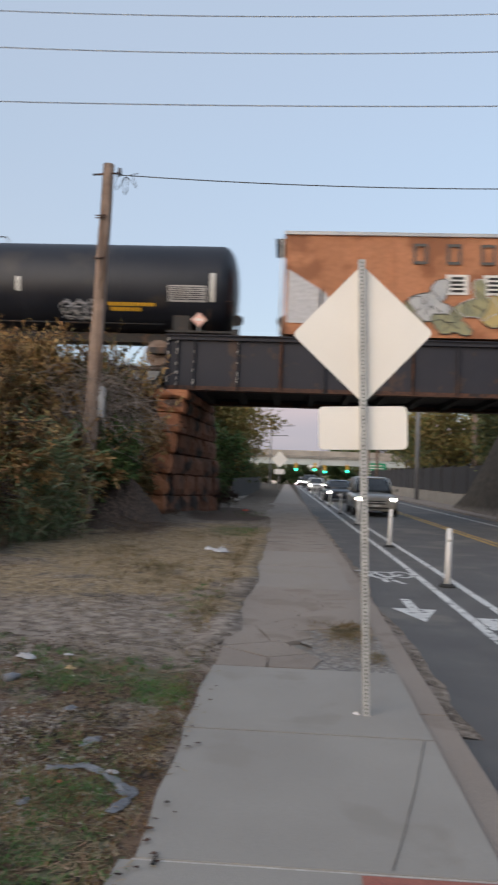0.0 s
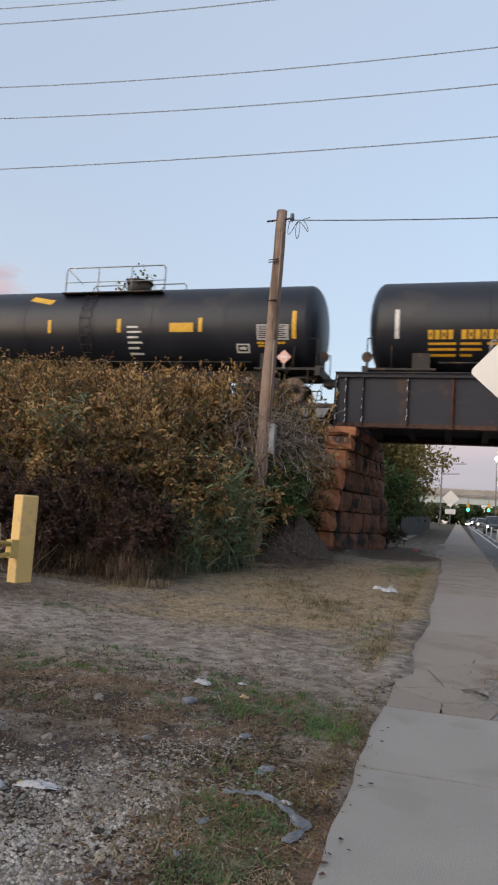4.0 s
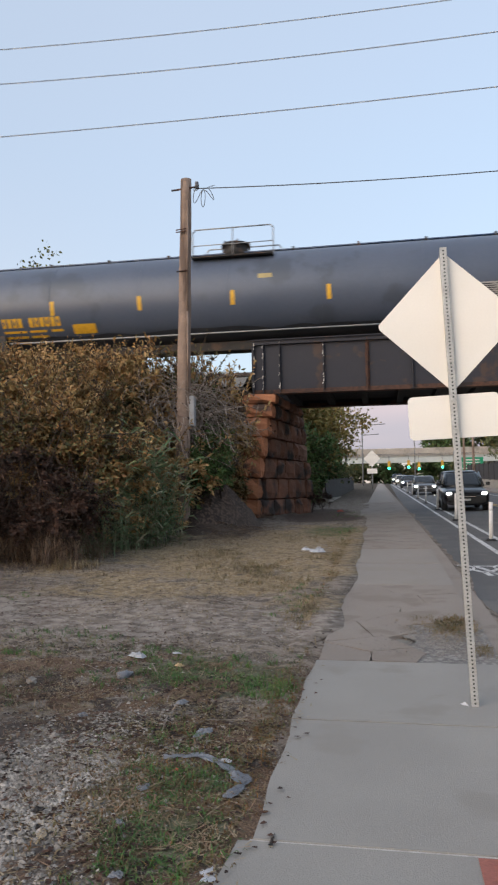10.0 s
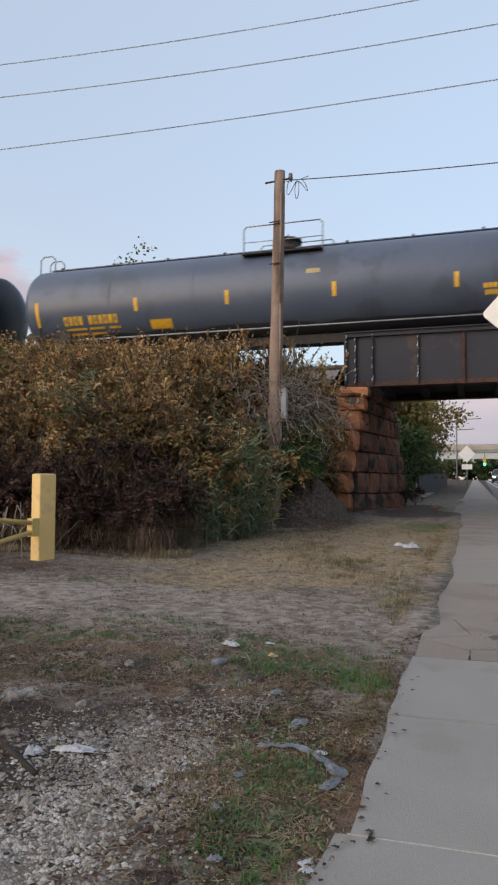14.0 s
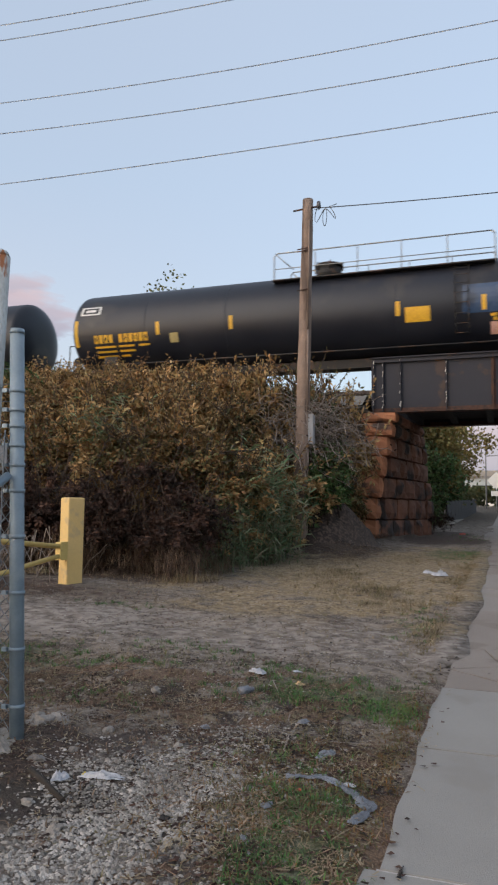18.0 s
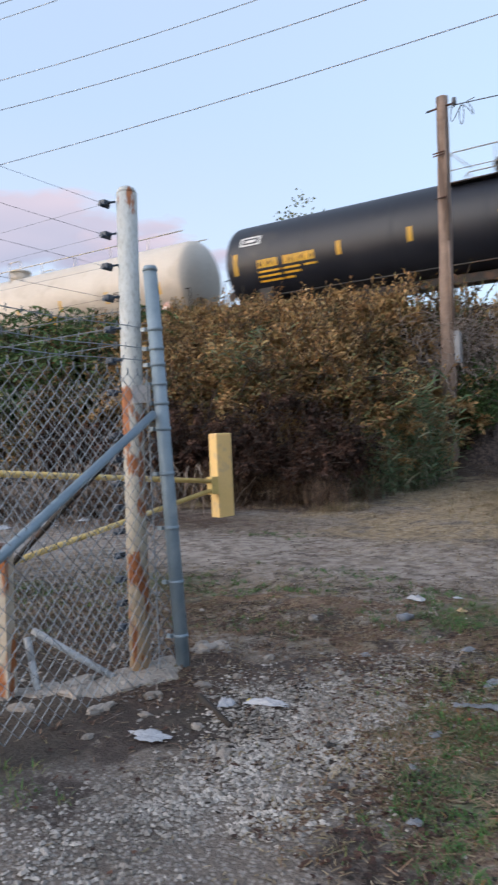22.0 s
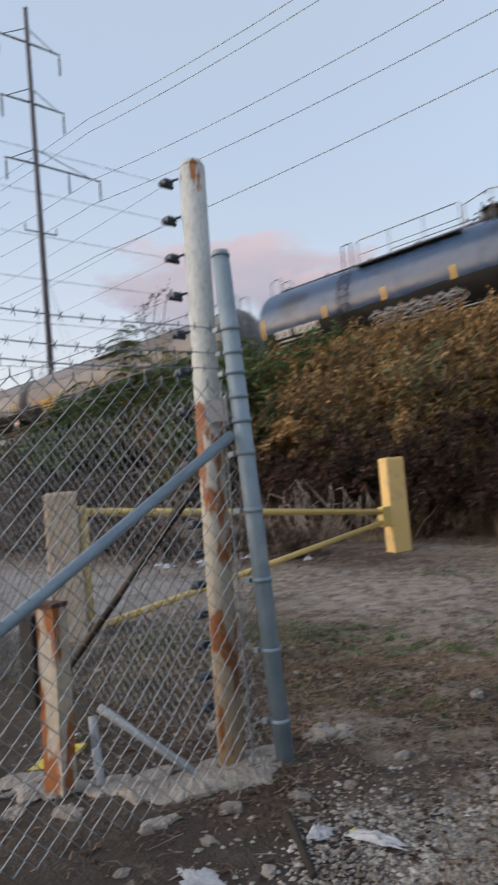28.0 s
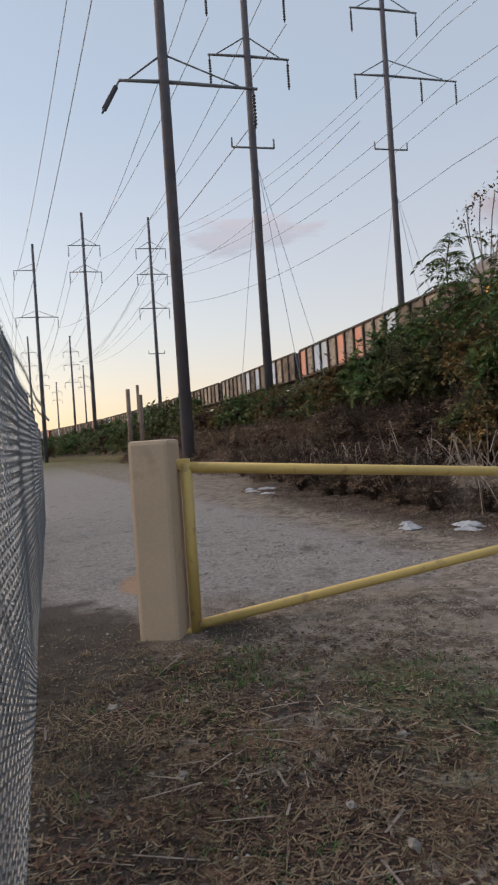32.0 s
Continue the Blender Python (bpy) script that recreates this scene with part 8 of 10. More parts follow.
def cane_kind(seed, leaf, n, h, spread, w):
    """A stand of leafy reeds: upright canes with long blades that arch out from them on all sides."""
    g = np.random.default_rng(seed)
    vs, fs = [], []
    for _ in range(n):
        r, a = spread * math.sqrt(g.random()), g.uniform(0, 6.28)
        base = np.array([r * math.cos(a), r * math.sin(a), 0.0])
        tall_ = h * g.uniform(0.6, 1.05)
        lean = np.array([g.normal() * 0.09, g.normal() * 0.09, 1.0])
        items = [(base, lean, tall_, 0.014, 0.05)]
        for _ in range(9):
            b, q = g.uniform(0, 6.28), g.uniform(0.12, 1.0)
            items.append((base + lean * tall_ * q, np.array([math.cos(b) * 0.75, math.sin(b) * 0.75, g.uniform(0.3, 1.1)]), g.uniform(0.22, 0.5), w * g.uniform(0.6, 1.3), g.uniform(0.3, 1.1)))
        for p, v, l, ww, droop in items:
            v = v / np.linalg.norm(v)
            e = np.cross(v, g.normal(size=3))
            e /= np.linalg.norm(e)
            k = len(vs)
            for u, f in ((0.0, 0.7), (0.5, 1.0)):
                c = p + v * l * u - np.array([0, 0, droop * l * u * u * 0.7])
                vs += [tuple(c - e * ww * f / 2), tuple(c + e * ww * f / 2)]
            vs.append(tuple(p + v * l - np.array([0, 0, droop * l * 0.7])))
            fs += [(k, k + 1, k + 3, k + 2), (k + 2, k + 3, k + 4)]
    me = bpy.data.meshes.new("blades")
    me.from_pydata(vs, [], fs)
    me.materials.append(leaf)
    return me


KIND = {
    "gold": [shrub_kind(k, L["gold"], 5200, 0.058, 0.95, 2.2, 32, M["stem_brown"], 8, 0.1, 1.9, 26) for k in (1, 2, 3, 4)],
    "autumn": [shrub_kind(k, L["autumn"], 4200, 0.058, 0.95, 2.2, 30, M["stem_brown"], 8, 0.0, 1.9, 16) for k in (21, 22, 23)],
    "dark": [shrub_kind(k, L["dark"], 3000, 0.044, 0.95, 2.1, 34, M["stem_brown"], 14, 0.0, 2.0, 6) for k in (5, 6, 7)],
    "olive": [shrub_kind(k, L["olive"], 2400, 0.066, 0.95, 2.1, 30, M["stem_brown"], 16, 0.0, 1.9, 10) for k in (8, 9)],
    "green": [shrub_kind(k, L["green"], 2400, 0.078, 1.0, 2.4, 26, M["stem_brown"], 12, 0.2, 2.3, 8) for k in (10, 11)],
    "ivy": [shrub_kind(k, L["green"], 3000, 0.06, 0.95, 1.7, 36, M["stem_brown"], 14, 0.2, 1.5, 6) for k in (14, 15)],
    "bramble": [shrub_kind(k, L["deadstalk"], 1500, 0.045, 1.0, 1.9, 40, M["stem_brown"], 80, 0.0, 2.4, 10) for k in (31, 32, 33)],
}
REED = {"reed": [cane_kind(k, L["reed"], 26, 1.9, 0.5, 0.03) for k in (1, 2, 12)], "rusty": [reed_kind(k, L["rust_straw"], 300, 1.1, 0.6, 0.012, 0.94) for k in (9, 10)], "stalk": [reed_kind(k, L["deadstalk"], 520, 1.5, 0.7, 0.014, 0.7) for k in (3, 4, 5)], "straw": [reed_kind(k, L["straw"], 420, 0.5, 0.6, 0.01, 1.2) for k in (6,)]}
LABEL = {"autumn": "shrub with brown and olive autumn leaves", "gold": "dense shrub with golden ochre autumn leaves and upright sprigs", "dark": "dark brown half-dead bramble bush", "olive": "olive green shrub with fading leaves", "green": "lush green leafy shrub", "bramble": "purple-brown leafless bramble thicket", "ivy": "dark green leafy creeper bush", "rusty": "clump of rust-brown dead grass stalks", "reed": "clump of tall pale green leafy reeds", "stalk": "clump of dead brown weed stalks", "straw": "clump of dry straw grass"}
g = np.random.default_rng(77)


MASS = {}


def plant(kind, x, y, s, sz=1.0, z=None):
    if x < -26.0:
        return plant_far(kind, x, y, s, sz)
    m = Matrix.Translation((x, y, (land(x, y) - 0.08) if z is None else z)) @ pose(0, 0, 0, g.normal() * 4, g.normal() * 4, g.uniform(0, 360)) @ Matrix.Diagonal((s, s, s * sz, 1))
    if kind in KIND:
        me, ms = KIND[kind][int(g.integers(0, len(KIND[kind])))]
        ob = thing("shrub", Matrix(), LABEL[kind], "shrub", "brush on the railway bank")
        ob.matrix_basis = m
        shared("foliage", me, Matrix(), ob)
        shared("stem_tangle", ms, Matrix(), ob)
    else:
        me = REED[kind][int(g.integers(0, len(REED[kind])))]
        ob = new("weed_clump", me)
        ob.matrix_basis = m
        tagged(ob, LABEL[kind], "weeds", "weeds on the railway bank")
    return ob


SRC = {}


def plant_far(kind, x, y, s, sz):
    """Far brush goes into one joined mesh for each kind, thinned out."""
    me = KIND[kind][int(g.integers(0, len(KIND[kind])))][0] if kind in KIND else REED[kind][int(g.integers(0, len(REED[kind])))]
    if me.name not in SRC:
        co = np.zeros(len(me.vertices) * 3)
        me.vertices.foreach_get("co", co)
        SRC[me.name] = co.reshape(-1, 3)
    co = SRC[me.name]
    k = 4 if kind in KIND else 5
    co = co.reshape(-1, k, 3)
    co = co[g.random(len(co)) < (0.5 if x > -45 else 0.3)]
    c = co.mean(1, keepdims=True)
    co = c + (co - c) * (1.35 if x > -45 else 1.8)
    a = g.uniform(0, 6.28)
    out = np.empty_like(co)
    out[..., 0] = x + s * (co[..., 0] * math.cos(a) - co[..., 1] * math.sin(a))
    out[..., 1] = y + s * (co[..., 0] * math.sin(a) + co[..., 1] * math.cos(a))
    out[..., 2] = land(x, y) - 0.08 + s * sz * co[..., 2]
    MASS.setdefault(kind, []).append(out)


def sight(y):
    """Height up to which the brush stands at that depth, so that it hides the wheels of the train."""
    return 1.6 + 0.216 * y


def tall(x, y):
    return max(0.5, sight(y) - land(x, y) + 0.24 * noise.noise((x * 0.55, y * 0.55, 6.0)) - 0.05)


# the dense thicket between the gate and the bridge
y = 12.0
while y < 21.5:
    x = -5.0 - (0.6 if y < 13 else (0.75 if y < 17.2 else 0.2)) + g.uniform(-0.2, 0.2)
    while x > -15.0:
        h = tall(x, y)
        top = min(h, 2.5) / 2.2
        pick = g.random()
        if y > 14.0:
            kind = "gold" if pick < 0.88 else "autumn"
        elif y > 12.9:
            kind = "autumn" if pick < 0.45 else ("dark" if pick < 0.75 else ("gold" if pick < 0.85 else "olive"))
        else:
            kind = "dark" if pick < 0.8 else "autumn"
        if x > -6.0 and y > 15.5:
            kind = "gold" if pick < 0.8 else "autumn"
        if x < -13.4 and g.random() < 0.75:
            kind = "green" if g.random() < 0.45 else "olive"
        plant(kind, x, y + g.uniform(-0.3, 0.3), top * (0.94 if y > 12.9 else 0.8) * g.uniform(0.88, 1.06), 1.0)
        if h > 2.9 and x > -10:
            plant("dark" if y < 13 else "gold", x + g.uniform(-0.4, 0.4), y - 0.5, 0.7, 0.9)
        x -= g.uniform(0.9, 1.3)
    y += 1.15 if y < 14 else 1.3
for k in range(16):
    plant("bramble", -7.6 - k * 0.65 + g.uniform(-0.2, 0.2), 9.35 + g.uniform(-0.3, 0.35), g.uniform(0.3, 0.5), g.uniform(0.5, 0.9))
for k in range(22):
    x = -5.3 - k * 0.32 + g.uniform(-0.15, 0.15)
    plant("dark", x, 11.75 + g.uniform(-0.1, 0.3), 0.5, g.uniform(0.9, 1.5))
for k in range(9):
    plant("stalk", -5.4 - k * 0.9 + g.uniform(-0.3, 0.3), 11.5 + g.uniform(-0.1, 0.3), 0.6, g.uniform(0.6, 1.1))
for k in range(4):
    plant("straw", -5.2 - k * 1.3 + g.uniform(-0.1, 0.1), 11.3 + g.uniform(-0.2, 0.2), 0.9, g.uniform(0.9, 1.5))
for x, y, s in ((-5.5, 12.5, 0.7), (-5.25, 12.9, 0.9), (-5.15, 13.6, 1.0), (-5.35, 13.3, 1.1), (-5.1, 14.2, 1.1), (-5.05, 14.8, 1.2), (-5.0, 15.4, 1.2), (-5.3, 14.4, 1.25), (-5.0, 15.9, 1.15), (-5.2, 15.2, 1.25)):
    plant("reed", x, y, s, g.uniform(0.85, 1.1))
for k in range(16):
    plant("rusty", -5.2 - k * 0.42 + g.uniform(-0.2, 0.2), 11.6 + 0.12 * max(0, 5 - k) + g.uniform(-0.15, 0.25), 0.75, g.uniform(0.6, 1.15))
for x, y in ((-8.6, 13.6), (-9.3, 14.0), (-7.9, 14.2), (-8.2, 13.2)):
    plant("reed", x, y, 0.9, 1.0, land(x, y) + 0.7)
for x, y, s, sz in ((-5.5, 19.6, 0.9, 1.75), (-5.6, 20.4, 0.95, 1.75), (-5.9, 20.8, 1.1, 1.7), (-5.8, 21.6, 1.0, 1.8), (-5.7, 19.4, 1.0, 1.6), (-6.0, 22.4, 1.1, 1.8)):
    plant("olive" if x > -5.2 or y < 19.5 else "autumn", x, y, s, sz)
for x, y, s in ((-5.1, 19.6, 0.8), (-5.3, 20.3, 0.85), (-5.5, 21.2, 1.0), (-5.7, 22.2, 1.1), (-5.9, 23.2, 1.1), (-6.0, 24.0, 1.0), (-5.1, 18.8, 0.7)):
    plant("ivy", x, y, s, 1.15)
for x, y, s in ((-5.0, 18.9, 0.5), (-5.2, 18.5, 0.55), (-4.95, 19.9, 0.5), (-5.2, 20.9, 0.6), (-5.5, 22.0, 0.8)):
    plant("green", x, y, s, 1.0)


def vine_tangle(cx, cy, cz, rx, ry, rz, n, seed):
    """Grey leafless vines arching over one another."""
    g = np.random.default_rng(seed)
    ob = thing("vine_tangle", pose(cx, cy, land(cx, cy)), "grey leafless tangle of vines climbing by the pole", "vines")
    dz = cz - land(cx, cy)
    trunks = [[(g.normal() * 0.2, g.normal() * 0.2, 0), (g.normal() * 0.35, g.normal() * 0.3, dz * 0.5), (g.normal() * 0.5, g.normal() * 0.4, dz)] for _ in range(4)]
    raw("main_stem", *strands(trunks, 0.015, 5), M["wood_dead"], ob)
    lines = []
    for _ in range(n):
        p = np.array([g.normal() * rx * 0.5, g.normal() * ry * 0.5, dz + g.uniform(-1, 1) * rz])
        v = g.normal(size=3) * np.array([1, 0.6, 0.7])
        v[2] += 0.25
        v /= np.linalg.norm(v)
        pts = []
        for k in range(9):
            pts.append(tuple(p))
            v = v + g.normal(size=3) * 0.28 + np.array([0, 0, -0.13])
            v /= np.linalg.norm(v)
            p = p + v * 0.19
        lines.append(pts)
    tagged(raw("vine", *strands(lines, 0.0085, 3), M["wood_dead"], ob), kind="stuff")
    pts = np.array([p for q in lines for p in q[3:]])
    pts = pts[g.random(len(pts)) < 0.3] + g.normal(size=(1, 3)) * 0.03
    tagged(raw("dry_leaf", *leaf_cards(pts, 0.05, g), L["dark"], ob), kind="stuff")


vine_tangle(-4.95, 19.0, 3.55, 0.6, 0.35, 0.75, 150, 5)
vine_tangle(-4.8, 19.5, 3.45, 0.55, 0.45, 0.65, 130, 6)
vine_tangle(-5.75, 18.3, 3.5, 0.6, 0.4, 0.8, 120, 7)
for x, y, sc, up_z in ((-4.75, 18.1, 0.5, 1.45), (-4.45, 18.4, 0.5, 1.5), (-5.0, 18.3, 0.55, 1.7), (-4.6, 18.6, 0.55, 1.9), (-4.3, 19.0, 0.45, 1.7), (-4.85, 18.9, 0.7, 1.9), (-4.5, 19.4, 0.5, 2.3)):
    plant("ivy" if up_z < 1.5 else "green", x, y, sc, 1.0, up_z - 0.35)
for x, y in ((-5.2, 21.4), (-5.9, 21.6), (-6.5, 21.8), (-4.7, 22.3), (-5.5, 22.6)):
    plant("gold" if x > -5.6 else "autumn", x, y, 1.15, (4.75 - land(x, y)) / 2.5)
for k in range(10):
    plant("stalk", -4.3 + g.normal() * 0.35, 19.0 + g.normal() * 1.8, 0.5, 0.35)
for k in range(14):
    plant("straw", -3.4 + g.normal() * 0.8, 18.0 + g.normal() * 2.2, 0.7, 0.5)
for x, y, s, kind in ((-2.9, 29.6, 0.5, "dark"), (-3.2, 31.2, 0.6, "green"), (-2.7, 32.6, 0.45, "dark"), (-3.8, 33.0, 0.9, "green"), (-4.4, 36.0, 1.1, "olive"), (-3.9, 39.5, 0.9, "green"), (-4.6, 42.0, 1.3, "olive"), (-4.2, 47.0, 1.2, "green"), (-5.4, 40.0, 1.4, "green"), (-5.6, 45.0, 1.4, "olive"), (-4.4, 51.0, 1.3, "olive"), (-4.6, 56.0, 1.4, "green")):
    plant(kind, x, y, s, 0.95)
for x, y, s in ((-6.5, 18.6, 1.1), (-6.9, 19.6, 1.15), (-7.3, 20.6, 1.2)):
    plant("gold" if y < 19 else "autumn", x, y, s, max(1.0, (sight(y) - 0.35 - land(x, y)) / 2.2 / s))
# the long bank beyond the gate
for n_, (x, y) in enumerate([(-7.9, 10.6), (-9.4, 10.2), (-11.0, 10.4), (-12.6, 10.0), (-14.4, 10.3), (-16.5, 10.0), (-19.0, 10.4), (-22.0, 10.0)]):
    gc = np.random.default_rng(500 + n_)
    canes = []
    for _ in range(34):
        a, l = gc.uniform(0, 6.28), gc.uniform(0.7, 1.9)
        q = (gc.normal() * 0.7, gc.normal() * 0.45)
        canes.append([(q[0] + math.cos(a) * l * 0.6 * u, q[1] + math.sin(a) * l * 0.35 * u, l * (u - 0.55 * u * u * gc.uniform(0.5, 1.4))) for u in (0, 0.3, 0.6, 0.85, 1.0)])
    tagged(raw("dead_canes", *strands(canes, 0.008, 3), M["wood_dead"]), "pale dead bramble canes arching over the foot of the bank", "canes", "dead canes", kind="stuff").matrix_basis = pose(x, y, land(x, y))
x = -13.0
while x > -70:
    step = 1.0 + 0.02 * (-x - 13)
    for y0 in (9.0, 10.1, 11.3, 12.6, 14.0, 15.6, 17.4, 19.4):
        y = y0 + 1.9 * (1 if y0 > 9.5 else 0.4) + g.uniform(-0.4, 0.4) + curve(x)
        xx = x + g.uniform(-0.5, 0.5)
        low = y0 < 12
        h = min(max(0.6, (1.3 + (0.235 if -28 < xx < -12 else 0.178) * (y0 + 1.9)) - land(xx, y)), 2.4) / 2.2
        if low:
            plant("bramble" if g.random() < 0.7 else "stalk", xx, y, (0.6 if y0 < 10.5 else 0.8) * step ** 0.3, 0.6 + 0.3 * g.random())
            if g.random() < 0.5:
                plant("dark", xx + 0.4, y + 0.4, 0.55, 0.9)
        elif xx > -15 and y0 > 13:
            plant("green" if xx < -14.3 and g.random() < 0.6 else "gold", xx, y, h * step ** 0.3)
        elif -30 < xx < -13:
            plant("green" if g.random() < 0.4 else ("autumn" if g.random() < 0.4 else "olive"), xx, y, h * step ** 0.3)
        else:
            plant(("olive", "dark", "autumn", "green")[int(g.choice(4, p=(0.45, 0.12, 0.35, 0.08)))], xx, y, h * step ** 0.4 * 0.9)
    x -= step
for k in range(30):
    xx = -72 - k * 5.5
    for y0 in (10, 13.5, 17):
        plant(("olive", "green", "dark")[k % 3], xx + g.uniform(-2, 2), y0 + curve(xx) + g.uniform(-1, 1), 1.9, 0.9)


for kind, lots in MASS.items():
    co = np.concatenate(lots)
    k = co.shape[1]
    n0 = np.arange(len(co))[:, None] * k
    faces = np.concatenate([n0 + [0, 1, 2], n0 + [0, 2, 3]], 1).reshape(-1, 3) if k == 4 else np.concatenate([n0 + [0, 1, 3], n0 + [0, 3, 2], n0 + [2, 3, 4]], 1).reshape(-1, 3)
    leafy = (KIND[kind][0][0] if kind in KIND else REED[kind][0]).materials[0]
    tagged(raw("far_brush", co.reshape(-1, 3).tolist(), faces.tolist(), leafy), "far brush of the bank, " + LABEL[kind], "brush", kind="stuff")


# ---- trees ----
def tree(name, x, y, h, spread, leaf, seed, label, n=5200, size=0.16, trunk=0.16, bare=0.3, z=None):
    g = np.random.default_rng(seed)
    ob = thing(name, pose(x, y, (land(x, y) if z is None else z) - 0.1), label, "tree")
    lines, ends = [], []
    bm = B()
    fork = h * bare
    rod(bm, (0, 0, 0), (0.05 * h * 0.2, 0, fork), trunk, trunk * 0.75, 10)
    for k in range(7):
        a = k * 0.9 + g.uniform(-0.3, 0.3)
        e = Vector((spread * 0.65 * math.cos(a) * g.uniform(0.5, 1), spread * 0.65 * math.sin(a) * g.uniform(0.5, 1), fork + (h - fork) * g.uniform(0.35, 0.95)))
        mid = Vector((e.x * 0.35, e.y * 0.35, fork + (e.z - fork) * 0.5))
        rod(bm, (0.01 * h, 0, fork - 0.1), mid, trunk * 0.5, trunk * 0.3, 7)
        rod(bm, mid, e, trunk * 0.3, trunk * 0.08, 6)
        ends += [mid * 0.4 + e * 0.6, e]
        for _ in range(3):
            s = mid.lerp(e, g.uniform(0.3, 1.0))
            t = s + Vector(g.normal(size=3)) * spread * 0.25
            rod(bm, s, t, trunk * 0.12, trunk * 0.04, 5)
            ends.append(t)
    part("trunk", bm, M["stem_brown"], ob)
    cs = np.array([tuple(e) for e in ends])
    cs = np.concatenate([cs, cs + g.normal(size=cs.shape) * spread * 0.22])
    pts = cs[g.integers(0, len(cs), n)] + g.normal(size=(n, 3)) * spread * np.array([0.13, 0.13, 0.1])
    pts[:, 2] = np.maximum(pts[:, 2], h * bare * 0.45)
    raw("crown", *leaf_cards(pts, size, g), leaf, ob)
    return ob


tree("tree", -4.0, 38.0, 3.4, 1.9, L["green"], 1, "low dense green tree beside the pavement", size=0.11, n=6500, bare=0.1)
tree("tree", -5.2, 34.5, 3.0, 1.8, L["green"], 2, "low dense green tree beside the pavement", size=0.11, n=6500, bare=0.1)
tree("tree", -4.5, 45.0, 7.0, 2.9, L["yellowgreen"], 3, "tree with yellowing leaves beside the pavement", size=0.13, n=9000, bare=0.2)
tree("tree", -4.9, 54.0, 7.4, 3.1, L["yellowgreen"], 4, "tree with yellowing leaves beside the pavement", bare=0.2)
tree("tree", -5.4, 62.0, 6.2, 2.4, L["olive"], 5, "olive green tree beside the pavement", bare=0.15)
tree("tree", -6.5, 42.0, 6.0, 3.2, L["yellowgreen"], 6, "tree with yellowing leaves behind the abutment", bare=0.2)
for k in range(9):
    tree("tree", 13.5 + (k % 3) * 3.2, 44 + k * 6.5, 7.5 + (k % 4) * 0.8, 3.8, L["yellowgreen" if k % 2 else "olive"], 20 + k, "tree with olive and yellow leaves beyond the fence", n=4200, size=0.22, bare=0.18)
tree("tree", -15.6, 33.5, 7.6, 2.0, L["olive"], 40, "thin tree with sparse leaves behind the track", n=2200, size=0.11, trunk=0.09, bare=0.45)
tree("tree", -34.0, 31.0, 4.5, 3.4, L["olive"], 41, "small tree behind the track", n=2600, size=0.16)
tree("tree", -52.0, 34.0, 6.0, 4.5, L["olive"], 42, "small tree behind the track", n=2600, size=0.2)
tree("tree", -60.0, 36.0, 6.0, 4.5, L["green"], 43, "small tree behind the track", n=2600, size=0.2)


def ailanthus(x, y, h, seed, label):
    """A slender stem with long drooping compound leaves at the top."""
    g = np.random.default_rng(seed)
    ob = thing("ailanthus_sapling", pose(x, y, land(x, y) - 0.1, 0, 0, g.uniform(0, 360)), label, "sapling")
    stem = [(0.15 * math.sin(k), 0.1 * math.cos(k * 1.4), h * k / 6) for k in range(7)]
    raw("stem", *strands([stem], 0.018, 5), M["stem_brown"], ob)
    for k in range(13):
        a, z = k * 2.4 + g.uniform(-0.3, 0.3), h * (0.66 + 0.34 * k / 12)
        lift, reach = g.uniform(0.35, 1.0), g.uniform(0.7, 1.15)
        u = np.linspace(0, 1, 15)[:, None]
        way = np.array([math.cos(a), math.sin(a), 0.0])
        rib = np.array([0, 0, z]) + way * reach * u + np.array([0, 0, 1.0]) * (lift * u - 0.95 * u * u) * reach
        stalk = raw("leaf_stalk", *strands([[tuple(p) for p in rib[::2]]], 0.008, 3), L["green"], ob)
        side = np.array([-math.sin(a), math.cos(a), 0.0])
        pos = np.concatenate([rib[2:], rib[2:]])
        tang = np.concatenate([side + way * 0.35 - np.array([0, 0, 0.35]), -side + way * 0.35 - np.array([0, 0, 0.35])]).reshape(2, 3).repeat(13, 0) + g.normal(size=(26, 3)) * 0.12
        raw("leaf_blade", *set_leaves(pos, tang, np.tile((0.0, 0.0, 1.0), (26, 1)) + g.normal(size=(26, 3)) * 0.2, 0.075, 3.6, g), L["green"], stalk)
    return ob


for k, (x, y, h) in enumerate(((-21.5, 15.8, 5.0), (-22.6, 16.4, 4.4), (-18.2, 14.6, 3.6), (-16.0, 13.8, 3.2), (-19.4, 16.2, 3.6), (-24.5, 16.0, 3.4), (-14.2, 13.6, 2.8), (-15.2, 15.0, 3.4), (-17.2, 15.8, 3.6), (-13.4, 14.6, 3.0), (-20.2, 15.0, 3.4), (-12.6, 15.6, 3.0))):
    ailanthus(x, y, h, 60 + k, "green ailanthus sapling with drooping compound leaves")
g = np.random.default_rng(90)
dead = thing("dead_sapling", pose(-20.6, 16.4, land(-20.6, 16.4)), "bare grey dead sapling on the bank", "sapling")
gd = np.random.default_rng(91)
for k in range(8):
    a = k * 0.9
    tip = (0.8 * math.cos(a + 0.4), 0.6 * math.sin(a), 4.1 + 0.2 * k)
    br = raw("branch", *strands([[(0, 0, 0), (0.1 * math.cos(a), 0.1 * math.sin(a), 2.4), (0.5 * math.cos(a), 0.4 * math.sin(a), 3.4 + 0.2 * k), tip]], 0.018, 5), M["wood_dead"], dead)
    raw("seed_cluster", *leaf_cards(np.array(tip) + gd.normal(size=(26, 3)) * 0.16, 0.07, gd), L["deadstalk"], br)


